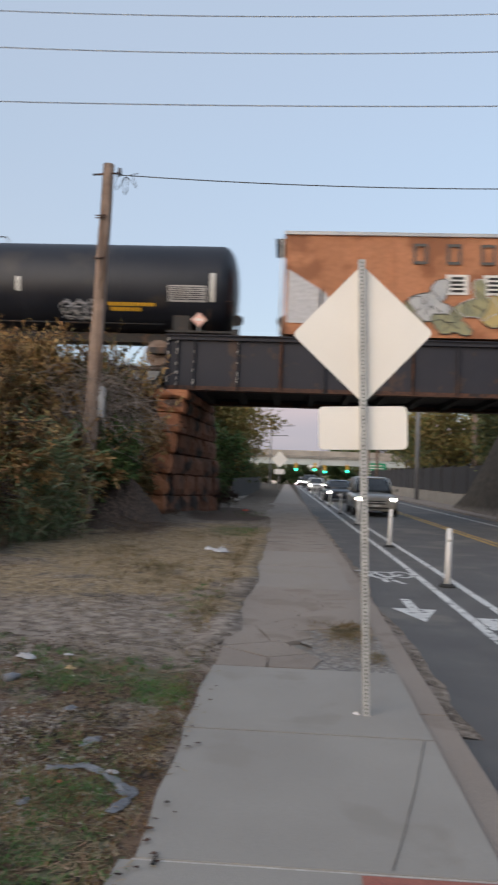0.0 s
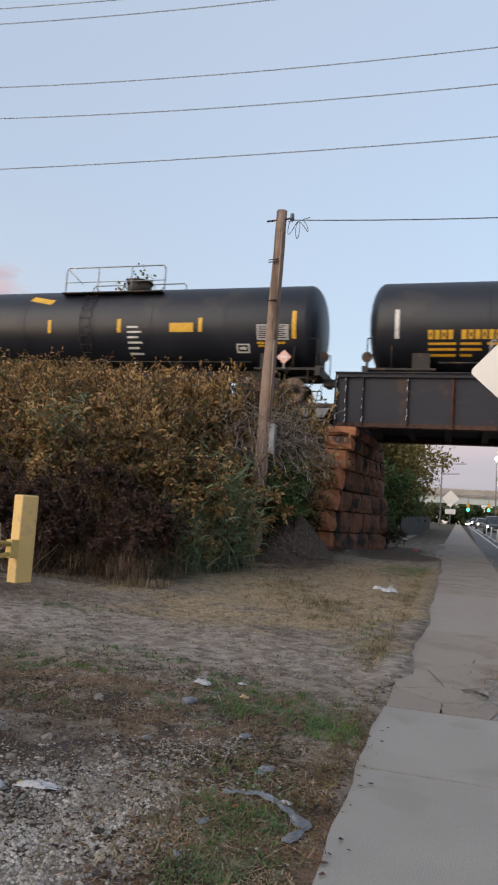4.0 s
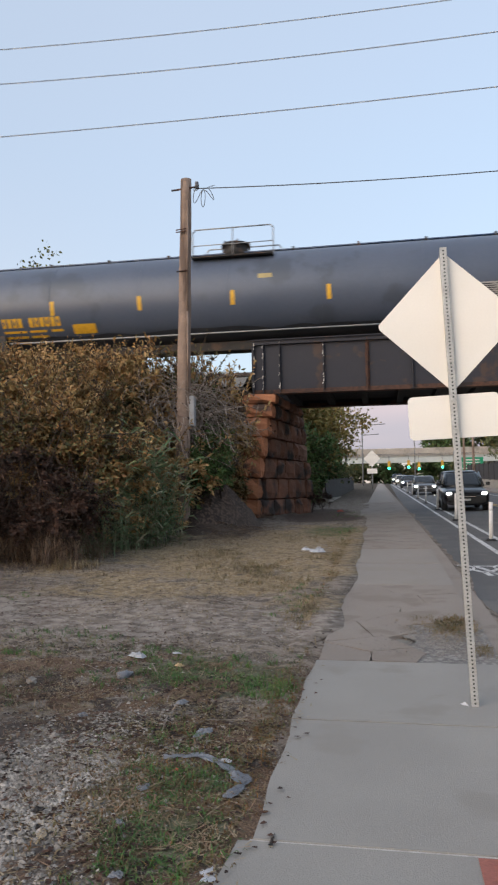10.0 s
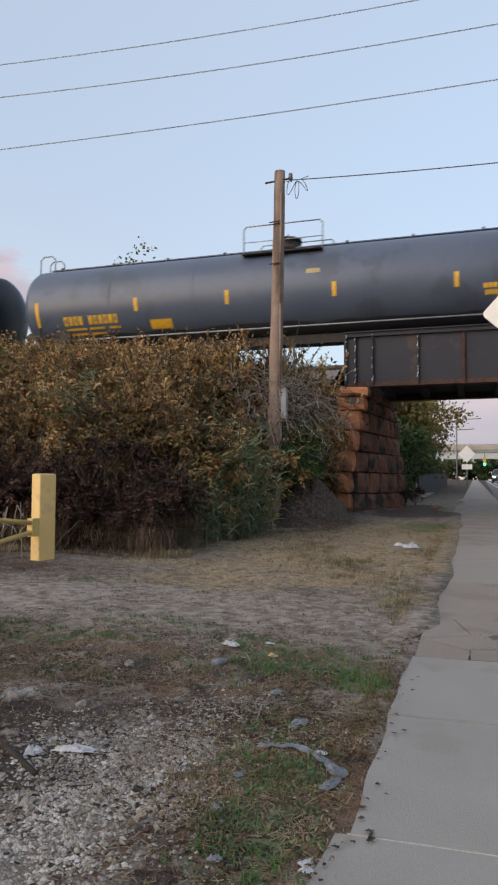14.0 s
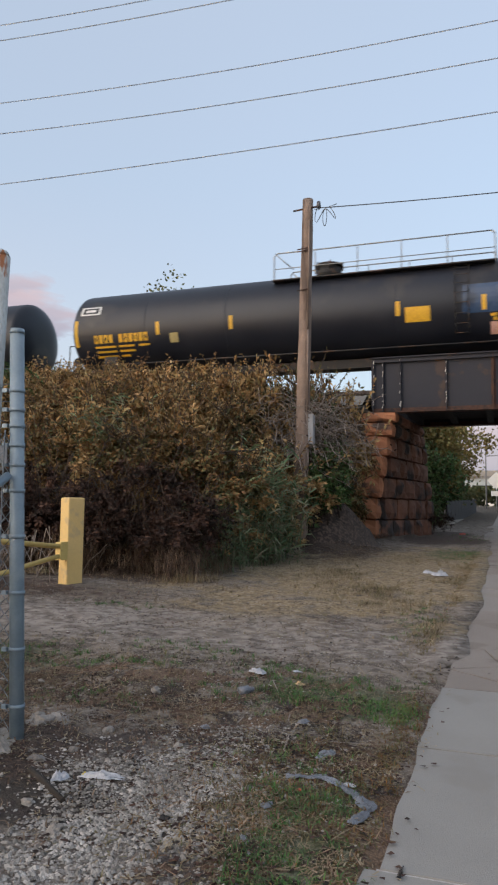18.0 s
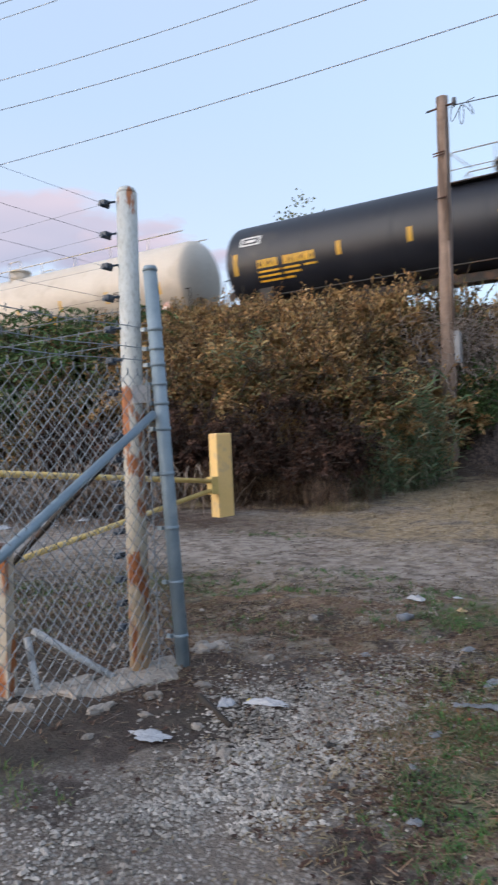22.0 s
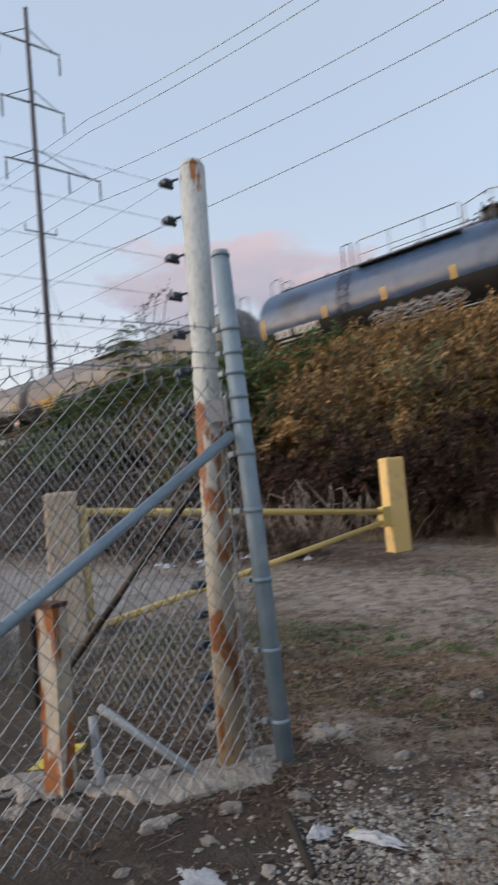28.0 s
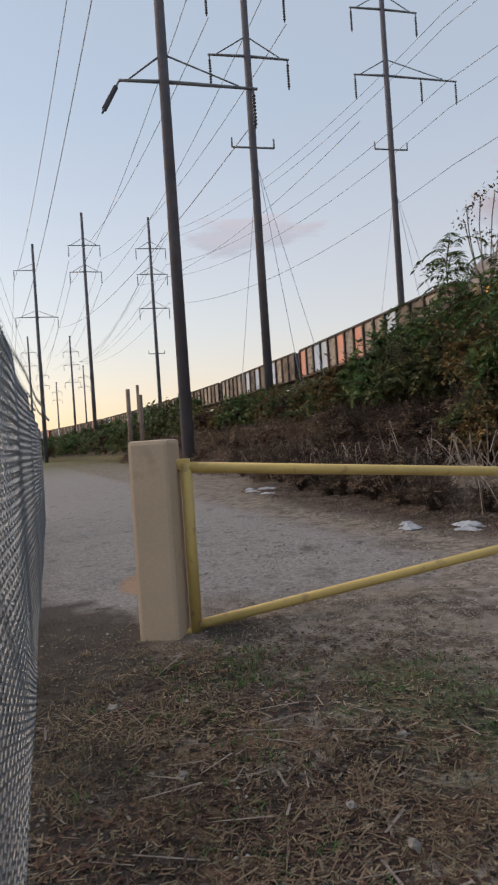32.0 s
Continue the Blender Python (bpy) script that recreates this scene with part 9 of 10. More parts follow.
# ---- high-voltage line ----
def hv_pole(x, y, top, arms, r=0.24, z=0.0, low=None, side_string=0.0):
    ob = thing("transmission_pole", pose(x, y, z), "tall slender steel transmission pole with crossarms and insulators", "transmission pole", "transmission poles")
    r *= 0.72
    part("shaft", rod(B(), (0, 0, 0), (0, 0, top), r, r * 0.6, 16), M["hv_pole"], ob)
    for az, left, right, drops in arms:
        bm = B()
        for side, reach in ((-1, left), (1, right)):
            if reach:
                rod(bm, (0, 0, az), (0, side * reach, az - 0.02 * reach), 0.10, 0.07, 8)
                rod(bm, (0, 0, az + 1.3), (0, side * reach * 0.8, az), 0.05, 0.04, 6)
        arm = part("crossarm", bm, M["hv_arm"], ob)
        for dy in drops:
            bm = rod(B(), (0, dy, az - 0.1), (0, dy, az - 2.0), 0.05, 0.05, 6)
            for k in range(9):
                rod(bm, (0, dy, az - 0.4 - 0.17 * k), (0, dy, az - 0.46 - 0.17 * k), 0.095, 0.095, 8)
            part("insulator_string", bm, M["insulator"], arm)
        if side_string:
            bm = rod(B(), (0, -left, az - 0.1), (side_string, -left - 1.0, az - 2.6), 0.05, 0.05, 6)
            for k in range(12):
                f = 0.2 + 0.06 * k
                q = Vector((side_string * f, -left - f, az - 0.1 - 2.5 * f))
                rod(bm, q, q + Vector((side_string * 0.02, -0.02, -0.05)), 0.12, 0.12, 8)
            part("insulator_string", bm, M["insulator"], arm)
        side_string = 0.0
    if low:
        bm = rod(B(), (0, -1.4, low), (0, 1.4, low), 0.07, 0.07, 6)
        for s in (-1.4, 1.4):
            rod(bm, (0, s, low), (0, s, low + 0.6), 0.06, 0.06, 6)
        part("bracket_arm", bm, M["hv_arm"], ob)
    return ob


YC = 30.6
hv_pole(-35.0, 9.5, 40, ((18.4, 2.1, 4.5, (4.3,)), (25.5, 2.4, 2.6, (2.5,)), (31, 2.4, 2.6, (2.5,))), 0.42, side_string=2.2)
hv_pole(-46.5, 16.9, 40, ((25.0, 2.6, 2.8, (-2.5, 2.7)), (29.4, 2.6, 2.8, (-2.5, 2.7)), (33.8, 2.6, 2.8, (-2.5, 2.7))), 0.42, 1.2, 19.1)
hv_pole(-54.5, YC, 43.5, ((29.8, 2.8, 6.2, (-2.7, 3.0, 6.1)), (35.1, 2.8, 3.0, (-2.7, 2.9)), (40.4, 2.8, 3.0, (-2.7, 2.9))), 0.42, 0.0, 23.9)
FAR = ((32.0, 2.6, 2.8, (-2.5, 2.7)), (36.5, 2.6, 2.8, (-2.5, 2.7)), (26.0, 2.6, 2.8, (-2.5, 2.7)))
hv_pole(-127, 9.0, 42, FAR[:2], 0.5)
hv_pole(-129, 20.5, 42, FAR, 0.5, 0, 18)
hv_pole(-146, 0.2, 42, ((28, 4, 4, (-3.9, 3.9)), (37, 3.8, 0, (-3.7,))), 0.55)
hv_pole(-257, -6.2, 42, FAR[:2], 0.6)
hv_pole(-258, 7.6, 42, FAR, 0.6)
hv_pole(-330, -4.0, 42, FAR[:2], 0.6)
hv_pole(-345, 14.0, 42, FAR[:2], 0.6)
hv_pole(-420, 1.0, 42, FAR[:2], 0.7)
for x, y, top in ((-62.0, 9.2, 6.4), (-62.0, 10.2, 5.9), (-88, 12.6, 9.0)):
    tagged(part("wooden_post", rod(B(), (x, y, -0.2), (x, y, top), 0.2, 0.17, 10), M["wood_pole"]), "plain weathered wooden post on the bank", "post", "wooden posts")


def span(p, q, sag, n=24):
    return [(p[0] + (q[0] - p[0]) * u, p[1] + (q[1] - p[1]) * u, p[2] + (q[2] - p[2]) * u - 4 * sag * u * (1 - u)) for u in [k / n for k in range(n + 1)]]


# conductors over the road: lowest above the road, rising to the poles on both sides
over = thing("power_lines", Matrix(), "thin grey high-voltage conductors across the sky", "power line")
YW = 36.0
for s0, k2, dy in ((0.677, 0.0475, 0), (0.622, 0.045, 0), (0.545, 0.022, 0), (0.793, 0.05, 0), (0.82, 0.053, 0)):
    pts = [(x, YW, 1.4 + YW * (s0 + k2 * (x / YW) ** 2)) for x in [-54.5 + 109 * j / 40 for j in range(41)]]
    raw("conductor", *strands([pts], 0.042, 4), M["hv_wire"], over)
    e = pts[0]
    raw("conductor", *strands([span(e, (-129, 20.5 + 2.7, e[2] + 4.0), 3.0), span((-129, 23.2, e[2] + 4.0), (-258, 10.3, 33), 4.0)], 0.034, 4), M["hv_wire"], over)
for (x, y, z), (x2, y2, z2) in (((-46.5, 14.5, 28.5), (-127, 6.5, 34)), ((-46.5, 19.7, 28.5), (-127, 11.7, 34)), ((-46.5, 14.5, 33), (-127, 6.5, 30)), ((-46.5, 19.7, 33), (-127, 11.7, 30)), ((-54.5, 28, 26), (-129, 18, 30)), ((-35, 13.4, 16.3), (-146, 4, 26)), ((-35, 6.8, 23.5), (-146, -3.7, 26)), ((-35, 6.8, 29), (-146, -3.6, 35))):
    raw("conductor", *strands([span((x, y, z), (x2, y2, z2), 2.5), span((x2, y2, z2), (x2 - 125, y2 - 10, z2), 3.5)], 0.032, 4), M["hv_wire"], over)
for x, y, z in ((-46.5, 17.0, 20.0), (-54.5, YC, 21.5)):
    raw("guy_wire", *strands([[(x, y, z), (x + 3.5, y + 1, 4)], [(x, y, z - 0.5), (x + 5, y + 2, 4.5)], [(x, y, z - 1), (x - 5, y - 1, 3)]], 0.02, 3), M["hv_wire"], over)


# ---- along the road, far off ----
def delineator(x, y):
    ob = thing("delineator_post", pose(x + drift(y), y, slope(y) - 0.1), "white flexible delineator post on a black base", "delineator", "delineator posts of the bike lane")
    part("post", rod(B(), (0, 0, 0.03), (0.02, 0, 0.93), 0.05, 0.045, 12), M["delineator"], ob)
    part("base", rod(B(), (0, 0, 0), (0, 0, 0.05), 0.14, 0.1, 14), M["rubber"], ob)
    part("reflective_band", rod(B(), (0.017, 0, 0.72), (0.0185, 0, 0.8), 0.0475, 0.047, 12), M["decal_white"], ob)


for y in (6.0, 11.9, 18.3, 26.0, 33.5, 41, 48.5, 56, 64):
    delineator(2.56, y)

osign = thing("road_sign", Matrix(), "bare back of a far diamond sign beside the pavement", "road sign")
zf = slope(75)
part("post", rod(B(), (-1.1, 75.2, zf), (-1.1, 75.2, 5.3), 0.05, 0.05, 8), M["galv"], osign)
plate("diamond_panel", [(-0.85, 0), (0, 0.85), (0.85, 0), (0, -0.85)], 0.08, 0.01, M["sign_back"], osign, pose(-1.1, 75.1, 4.62))
plate("rectangular_panel", [(-0.5, -0.25), (-0.5, 0.25), (0.5, 0.25), (0.5, -0.25)], 0.05, 0.01, M["sign_back"], osign, pose(-1.1, 75.1, 3.35))
tagged(part("low_wall", box(B(), -3.1, -2.85, 38.0, 74.0, 0.4, 1.0), M["wall_conc"]), "low concrete wall beside the pavement", "wall", kind="structure")
lf_ = thing("slatted_fence", Matrix(), "blue-grey slatted fence on a low wall beside the pavement", "fence", kind="structure")
for k in range(12):
    part("fence_panel", box(B(), -3.0, -2.95, 38.0 + 3 * k, 40.95 + 3 * k, 1.0, slope(39 + 3 * k) + 1.3), M["fence_dark"], lf_)
rw = thing("roadside_fence", Matrix(), "dark slatted fence on a low concrete wall beyond the road", "fence", kind="structure")
for k in range(24):
    y0 = 28 + k * 4.0
    part("wall_base", box(B(), 11.2, 11.5, y0, y0 + 3.96, slope(y0) - 0.2, slope(y0) + 0.75), M["wall_conc"], rw)
    part("fence_panel", box(B(), 11.5, 11.6, y0, y0 + 3.9, slope(y0) + 0.4, slope(y0) + 2.6), M["fence_dark"], rw)
    part("fence_post", box(B(), 11.45, 11.65, y0 - 0.06, y0 + 0.06, slope(y0), slope(y0) + 2.7), M["fence_dark"], rw)
for x, y, h, m_ in ((9.9, 57.5, 9.5, "hv_arm"), (12.3, 49.4, 10.5, "wood_pole"), (10.2, 96, 10, "wood_pole"), (10.4, 88, 9, "wood_pole")):
    tagged(part("street_pole", rod(B(), (x, y, slope(y) - 0.2), (x, y, slope(y) + h), 0.17, 0.13, 10), M[m_]), "plain roadside pole beyond the bridge", "pole", "roadside poles")
lamp = thing("street_lamp", Matrix(), "tall street lamp with a lit white head", "street lamp")
part("pole", rod(B(), (5.9, 140, 2), (5.9, 140, 15), 0.12, 0.08, 8), M["hv_arm"], lamp)
bm = B()
bmesh.ops.create_uvsphere(bm, u_segments=12, v_segments=8, radius=0.42, matrix=pose(5.9, 140, 15.1))
part("lamp_head", bm, M["lamp_white"], lamp)
lamp2 = thing("street_lamp", Matrix(), "roadside lamp pole with two arms", "street lamp")
part("pole", rod(B(), (-2.6, 96, 1.6), (-2.6, 96, 10.6), 0.1, 0.08, 8), M["hv_arm"], lamp2)
part("arm", rod(rod(B(), (-2.6, 96, 9.9), (0.4, 96, 10.0), 0.06, 0.05, 6), (-2.6, 96, 8.6), (-0.4, 96, 8.7), 0.06, 0.05, 6), M["hv_arm"], lamp2)

ov = thing("highway_overpass", Matrix(), "concrete highway overpass on steel girders across the road", "overpass", kind="structure")
part("parapet", box(B(), -70, 110, 150, 150.5, 8.55, 9.8), M["overpass"], ov)
part("deck", box(B(), -70, 110, 150, 164, 8.2, 8.6), M["overpass"], ov)
part("girder", box(B(), -70, 110, 150.3, 150.8, 6.9, 8.2), M["overpass_steel"], ov)
for x in (-12, 22, 55):
    part("pier", box(B(), x, x + 1.6, 153, 162, 1.5, 8.2), M["overpass"], ov)
part("abutment", box(B(), -70, -16, 152, 164, 1.0, 8.2), M["overpass"], ov)
for k in range(14):
    tree("tree", -50 + k * 11.0, 185 + (k % 3) * 10, 15 + (k % 4) * 1.6, 7.5, L["olive" if k % 2 else "green"], 70 + k, "distant dark green tree beyond the overpass", n=1500, size=0.75, z=1.5) if k not in (3, 4, 5) else None
for k in range(11):
    tree("tree", -22 + k * 5.5, 172 + (k % 3) * 3, 5.6 + (k % 4) * 0.5, 4.2, L["olive" if k % 2 else "green"], 110 + k, "low distant tree beyond the overpass", n=1100, size=0.6, z=1.6, bare=0.05)
sg = thing("street_sign", Matrix(), "green street guide sign with pale writing bars", "road sign")
part("panel", box(B(), 10.6, 13.7, 105, 105.1, 4.0, 5.8, bevel=0.03), M["sign_green"], sg)
for k in range(4):
    part("writing_bar", box(B(), 10.9 + 0.3 * (k % 2), 13.2, 104.97, 104.99, 4.22 + 0.38 * k, 4.36 + 0.38 * k), M["decal_white"], sg)
part("post", rod(B(), (12, 105.2, 2.0), (12, 105.2, 4.5), 0.1, 0.1, 8), M["galv"], sg)
for k, (x, y, z) in enumerate(((0.9, 112, 5.1), (3.8, 112, 5.2), (5.6, 118, 5.1), (9.2, 118, 5.3))):
    ts = thing("traffic_light", Matrix(), "yellow traffic light showing green", "traffic light", "traffic lights at the crossing")
    part("housing", box(B(), x - 0.2, x + 0.2, y, y + 0.3, z - 0.65, z + 0.65, bevel=0.04), M["signal_body"], ts)
    part("green_lens", rod(B(), (x, y - 0.05, z - 0.42), (x, y, z - 0.42), 0.2, 0.19, 12), M["sig_green"], ts)
    part("hanger", rod(B(), (x, y + 0.2, z + 0.6), (x, y + 0.2, 6.86 if y < 115 else 6.96), 0.05, 0.05, 6), M["hv_arm"], ts)
tagged(raw("span_wire", *strands([[(-8, 112.2, 6.8), (14, 112.2, 6.8)], [(-8, 118.2, 6.9), (14, 118.2, 6.9)]], 0.03, 4), M["wire"]), "wires that carry the traffic lights", "wire")


# ---- vehicles ----
def loft(bm, rings):
    """Skin over rings of equally many points, closed at both ends."""
    rows = [[bm.verts.new(p) for p in ring] for ring in rings]
    n = len(rows[0])
    for a, b in zip(rows, rows[1:]):
        for j in range(n):
            bm.faces.new((a[j], a[(j + 1) % n], b[(j + 1) % n], b[j])).smooth = True
    bm.faces.new(list(reversed(rows[0])))
    bm.faces.new(rows[-1])
    bmesh.ops.recalc_face_normals(bm, faces=bm.faces[:])
    return bm


def rounded(a, b, n, power=4.0):
    """Points of a rounded rectangle with half sizes a and b."""
    out = []
    for j in range(n):
        c, s_ = math.cos(2 * math.pi * (j + 0.5) / n), math.sin(2 * math.pi * (j + 0.5) / n)
        out.append((a * math.copysign(abs(c) ** (2 / power), c), b * math.copysign(abs(s_) ** (2 / power), s_)))
    return out


def vehicle(name, paint, label, suv=False, away=False):
    """A car whose front looks towards -y, with its origin on the road under its middle."""
    ob = thing(name, Matrix(), label, "car")
    w, l, hb, ht = (0.97, 2.35, 1.08, 1.74) if suv else (0.91, 2.3, 0.92, 1.45)
    rings = []
    for f, ww, z0, z1 in ((-1.0, 0.80, 0.34, 0.62), (-0.985, 0.90, 0.27, 0.74), (-0.94, 0.96, 0.24, 0.83), (-0.8, 0.99, 0.22, 0.90), (-0.5, 1.0, 0.2, 0.97), (0.0, 1.0, 0.2, 1.0), (0.55, 1.0, 0.2, 1.02), (0.85, 0.98, 0.22, 1.0), (0.97, 0.92, 0.27, 0.94), (1.0, 0.84, 0.34, 0.8)):
        rings.append([(x, f * l, (z0 + z1 * hb) / 2 + z) for x, z in rounded(w * ww, (z1 * hb - z0) / 2, 20)])
    body = part("body", loft(B(), rings), paint, ob)
    back = 0.93 if suv else 0.72
    rings = []
    for z, f0, f1, ww in ((hb - 0.08, -0.53, back + 0.05, 0.93), (hb + 0.1, -0.44, back + 0.02, 0.89), (ht - 0.16, -0.24, back - 0.14, 0.78), (ht - 0.08, -0.19, back - 0.19, 0.74)):
        rings.append([(x, (f0 + f1) / 2 * l + y, z) for x, y in rounded(w * ww, (f1 - f0) / 2 * l, 24, 6.0)])
    part("cabin_glass", loft(B(), rings), M["glass_dark"], ob, "dark tinted windows")
    rings = []
    for z, f0, f1, ww in ((ht - 0.085, -0.2, back - 0.18, 0.755), (ht - 0.03, -0.15, back - 0.22, 0.72), (ht, -0.02, back - 0.34, 0.58)):
        rings.append([(x, (f0 + f1) / 2 * l + y, z) for x, y in rounded(w * ww, (f1 - f0) / 2 * l, 24, 5.0)])
    part("roof", loft(B(), rings), paint, ob)
    for s in (-1, 1):
        for a, b in (((0.87, -0.5, hb - 0.02), (0.735, -0.19, ht - 0.08)), ((0.935, 0.2, hb - 0.02), (0.76, 0.2, ht - 0.08)), ((0.87, back + 0.0, hb - 0.02), (0.72, back - 0.2, ht - 0.08))):
            part("pillar", rod(B(), (s * w * a[0], a[1] * l, a[2]), (s * w * b[0], b[1] * l, b[2]), 0.045, 0.04, 6), paint, ob)
        for y in (-l + 0.85, l - 0.9):
            wh = part("wheel", rod(B(), (s * (w - 0.22), y, 0.34), (s * (w + 0.012), y, 0.34), 0.345, 0.345, 20), M["rubber"], ob)
            part("rim", rod(B(), (s * (w - 0.05), y, 0.34), (s * (w + 0.02), y, 0.34), 0.21, 0.2, 14), M["chrome"], wh)
        bm = B()
        bmesh.ops.create_uvsphere(bm, u_segments=14, v_segments=8, radius=1.0, matrix=Matrix.Translation((s * w * 0.72, -l * 0.955, hb * 0.69)) @ Matrix.Diagonal((0.15, 0.1, 0.065, 1)))
        part("headlight", bm, M["headlight"] if not away else M["chrome"], body)
        part("taillight", box(B(), s * 0.70 * w - 0.14, s * 0.70 * w + 0.14, l - 0.1, l + 0.0, 0.68, 0.84, bevel=0.03), M["taillight"], body)
        part("mirror", box(B(), s * (w + 0.09) - 0.09, s * (w + 0.09) + 0.09, -l * 0.44, -l * 0.39, hb + 0.0, hb + 0.15, bevel=0.03), paint, ob)
        part("fog_lamp", rod(B(), (s * w * 0.7, -l - 0.0, 0.43), (s * w * 0.7, -l + 0.06, 0.43), 0.05, 0.05, 10), M["glass_dark"], body)
    part("grille", box(B(), -0.42, 0.42, -l - 0.012, -l + 0.08, 0.55, 0.7, bevel=0.02), M["rubber"], body)
    part("lower_grille", box(B(), -0.55, 0.55, -l - 0.008, -l + 0.08, 0.34, 0.43, bevel=0.02), M["rubber"], body)
    part("badge_bar", box(B(), -0.4, 0.4, -l - 0.02, -l + 0.02, 0.61, 0.64), M["chrome"], body)
    part("number_plate", box(B(), -0.16, 0.16, -l - 0.03, -l - 0.005, 0.45, 0.53), M["decal_white"], body)
    return ob


PAINT = {k: mat("car_paint_" + k, c, tuple(q * 0.9 for q in c), 1.0, 0.3, bump=0, coat=0.6) for k, c in (("silver", (0.32, 0.3, 0.27)), ("navy", (0.02, 0.028, 0.045)), ("white", (0.55, 0.55, 0.55)), ("black", (0.012, 0.012, 0.014)), ("grey", (0.12, 0.12, 0.125)), ("red", (0.2, 0.02, 0.02)))}
TRAFFIC = [  # a vehicle, its lane, where it stands at the start, and its speed along the road
    (vehicle("suv", PAINT["silver"], "silver suv with lit headlights in the oncoming lane", True), 4.0, 34.2, -9.0),
    (vehicle("sedan", PAINT["navy"], "dark blue sedan with lit headlights in the oncoming lane"), 3.7, 50.0, -9.0),
    (vehicle("sedan", PAINT["white"], "pale sedan with lit headlights in the oncoming lane"), 3.6, 80.0, -11.5),
    (vehicle("sedan", PAINT["black"], "black sedan with lit headlights in the oncoming lane"), 4.0, 85.6, -7.2),
    (vehicle("suv", PAINT["black"], "black suv with lit headlights in the oncoming lane", True), 3.7, 99.5, -6.5),
    (vehicle("sedan", PAINT["grey"], "grey sedan with lit headlights in the oncoming lane"), 3.6, 124.0, -6.5),
    (vehicle("sedan", PAINT["navy"], "dark sedan with lit headlights in the oncoming lane"), 3.6, 150.0, -6.5),
    (vehicle("sedan", PAINT["silver"], "silver sedan with lit headlights in the oncoming lane"), 3.6, 172.0, -6.5),
    (vehicle("suv", PAINT["navy"], "dark suv with lit headlights in the oncoming lane", True), 3.6, 192.0, -6.5),
    (vehicle("sedan", PAINT["red"], "red sedan driving away with lit tail lights", away=True), 6.9, 5.0, 6.5),
]

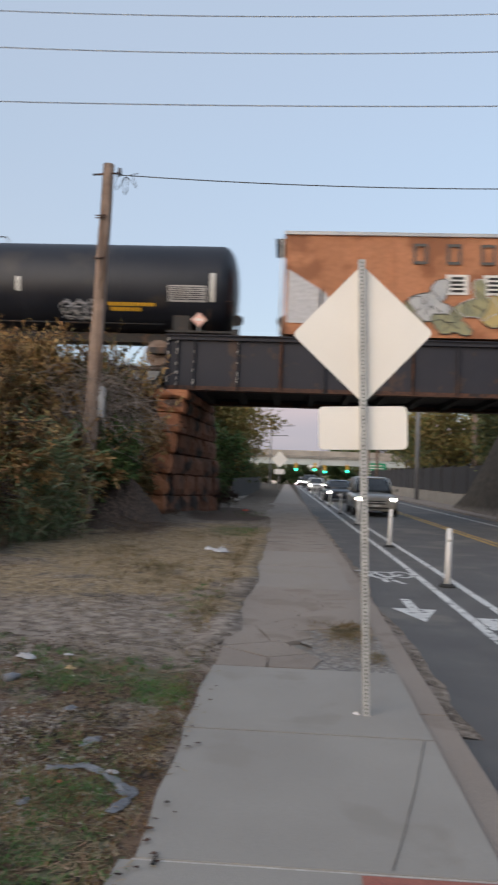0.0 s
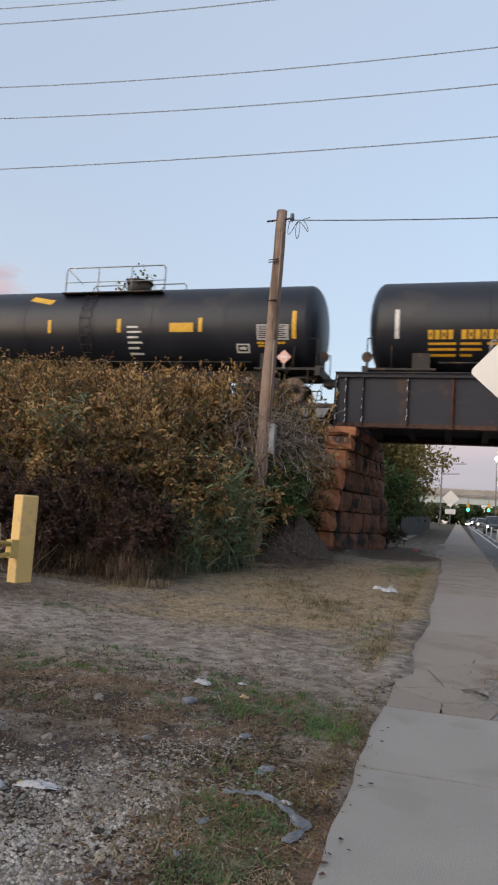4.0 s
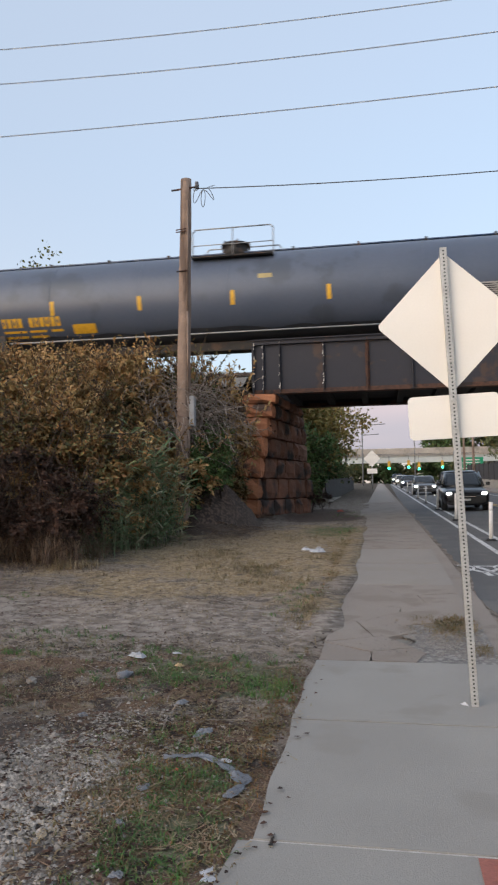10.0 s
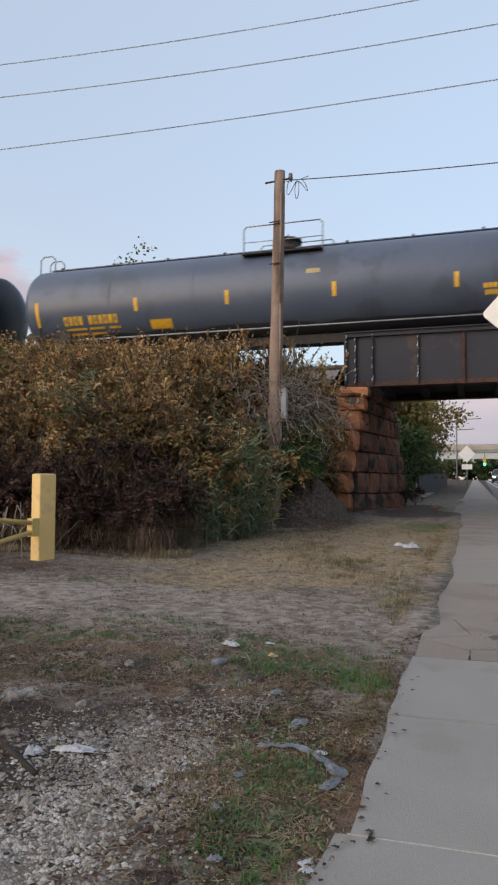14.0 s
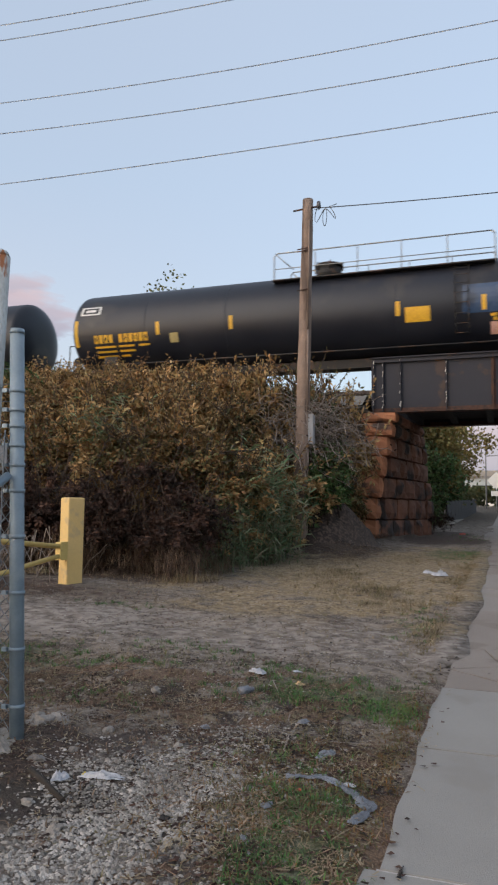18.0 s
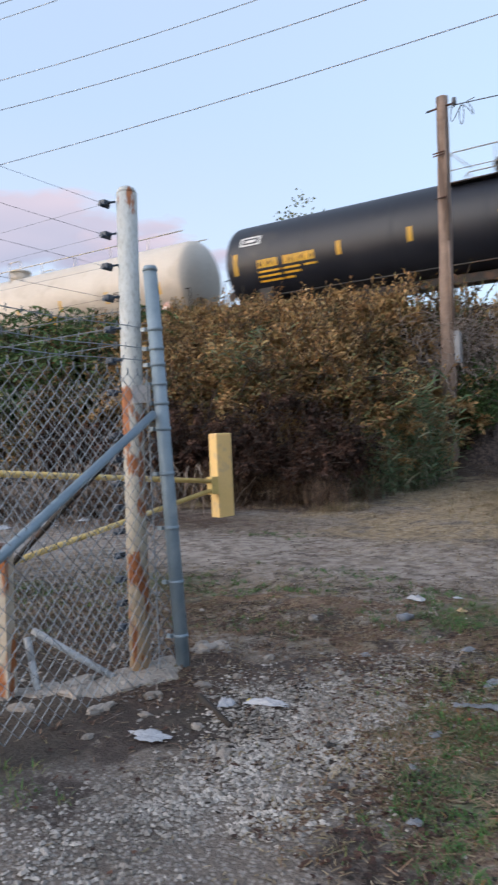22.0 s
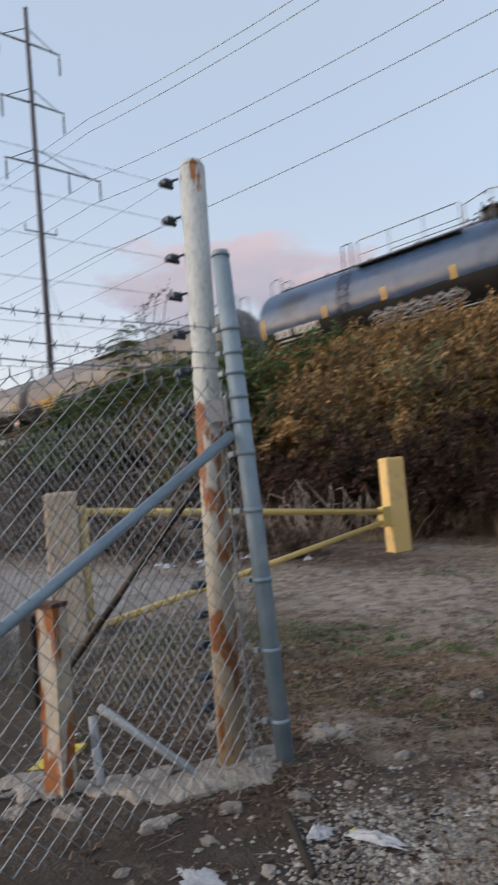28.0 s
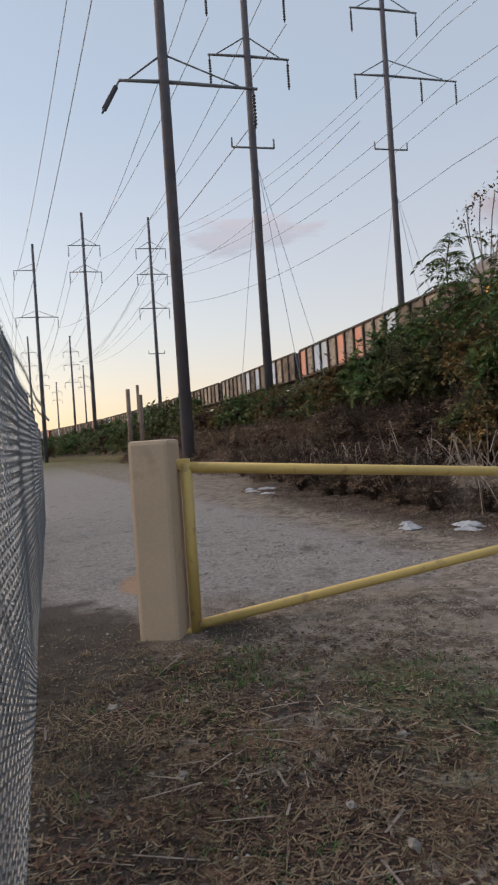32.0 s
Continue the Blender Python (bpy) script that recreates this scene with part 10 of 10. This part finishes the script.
# ---- clouds low in the sky ----
def cloud_mat(name, cover):
    m = bpy.data.materials.new(name)
    m.use_nodes = True
    n, ln = m.node_tree.nodes, m.node_tree.links
    tc = n.new("ShaderNodeTexCoord")
    no = n.new("ShaderNodeTexNoise")
    no.inputs["Scale"].default_value, no.inputs["Detail"].default_value = 2.2, 7.0
    ln.new(tc.outputs["Object"], no.inputs["Vector"])
    gr = n.new("ShaderNodeTexGradient")
    gr.gradient_type = "SPHERICAL"
    ln.new(tc.outputs["Object"], gr.inputs["Vector"])
    mul = n.new("ShaderNodeMath")
    mul.operation = "MULTIPLY_ADD"
    ln.new(no.outputs["Fac"], mul.inputs[0])
    mul.inputs[1].default_value = 1.5
    mul.inputs[2].default_value = -0.75
    ad = n.new("ShaderNodeMath")
    ad.operation = "ADD"
    ln.new(mul.outputs[0], ad.inputs[0])
    ln.new(gr.outputs["Fac"], ad.inputs[1])
    mr = n.new("ShaderNodeMapRange")
    mr.inputs["From Min"].default_value, mr.inputs["From Max"].default_value = 0.3, 0.56
    mr.inputs["To Max"].default_value = cover
    ln.new(ad.outputs[0], mr.inputs["Value"])
    cr = n.new("ShaderNodeMix")
    cr.data_type = "RGBA"
    cr.inputs[6].default_value, cr.inputs[7].default_value = (0.112, 0.116, 0.148, 1), (0.212, 0.168, 0.176, 1)
    n2 = n.new("ShaderNodeTexNoise")
    n2.inputs["Scale"].default_value = 1.5
    ln.new(tc.outputs["Object"], n2.inputs["Vector"])
    high = n.new("ShaderNodeSeparateXYZ")
    ln.new(tc.outputs["Object"], high.inputs[0])
    mix_h = n.new("ShaderNodeMath")
    mix_h.operation = "MULTIPLY_ADD"
    mix_h.inputs[1].default_value = 0.75
    ln.new(high.outputs[2], mix_h.inputs[0])
    ln.new(n2.outputs["Fac"], mix_h.inputs[2])
    ln.new(mix_h.outputs[0], cr.inputs[0])
    em = n.new("ShaderNodeEmission")
    ln.new(cr.outputs[2], em.inputs[0])
    em.inputs[1].default_value = 1.0
    tr = n.new("ShaderNodeBsdfTransparent")
    mx = n.new("ShaderNodeMixShader")
    ln.new(mr.outputs[0], mx.inputs[0])
    ln.new(tr.outputs[0], mx.inputs[1])
    ln.new(em.outputs[0], mx.inputs[2])
    ln.new(mx.outputs[0], n["Material Output"].inputs[0])
    return m


CM, CM_THIN = cloud_mat("dusk_cloud", 0.85), cloud_mat("thin_dusk_cloud", 0.4)


def cloud(az, el, w, h, stuff_):
    """A far bank of cloud at that heading (degrees to the left of the road) and elevation."""
    d = 2000.0
    a, e = radians(az), radians(el)
    c = Vector((-math.sin(a) * d, math.cos(a) * d, d * math.tan(e)))
    n = 10
    ob = tagged(raw("cloud_backdrop", [(-1 + 2 * i / n, 0, -1 + 2 * j / n) for j in range(n + 1) for i in range(n + 1)], [(j * (n + 1) + i, j * (n + 1) + i + 1, (j + 1) * (n + 1) + i + 1, (j + 1) * (n + 1) + i) for j in range(n) for i in range(n)], stuff_), "soft pink and grey evening cloud", "cloud", kind="structure")
    ob.matrix_basis = Matrix.Translation(c) @ Matrix.Rotation(a, 4, "Z") @ Matrix.Diagonal((w, 1, h, 1))
    return ob


cloud(48, 16.4, 540, 190, CM)
cloud(39, 14.4, 340, 120, CM)
cloud(75, 16.0, 270, 80, CM_THIN)
cloud(3, 4.5, 760, 150, CM)
cloud(-14, 4.0, 560, 120, CM)


# ---- what moves ----
def motions():
    times = [k * 1.0 for k in range(33)]
    for car, x0 in CARS:
        walk(car, [(t, on_track(x0 + travelled(t))) for t in times])
    for car, lane, y0, v in TRAFFIC:
        rows = []
        for t in [k * 2.0 for k in range(17)]:
            y = y0 + v * t
            rows.append((t, pose(lane + drift(y), y, slope(y) - 0.1, math.degrees(math.atan(0.022)) if 3 < y < 120 else 0)))
        walk(car, rows)


motions()
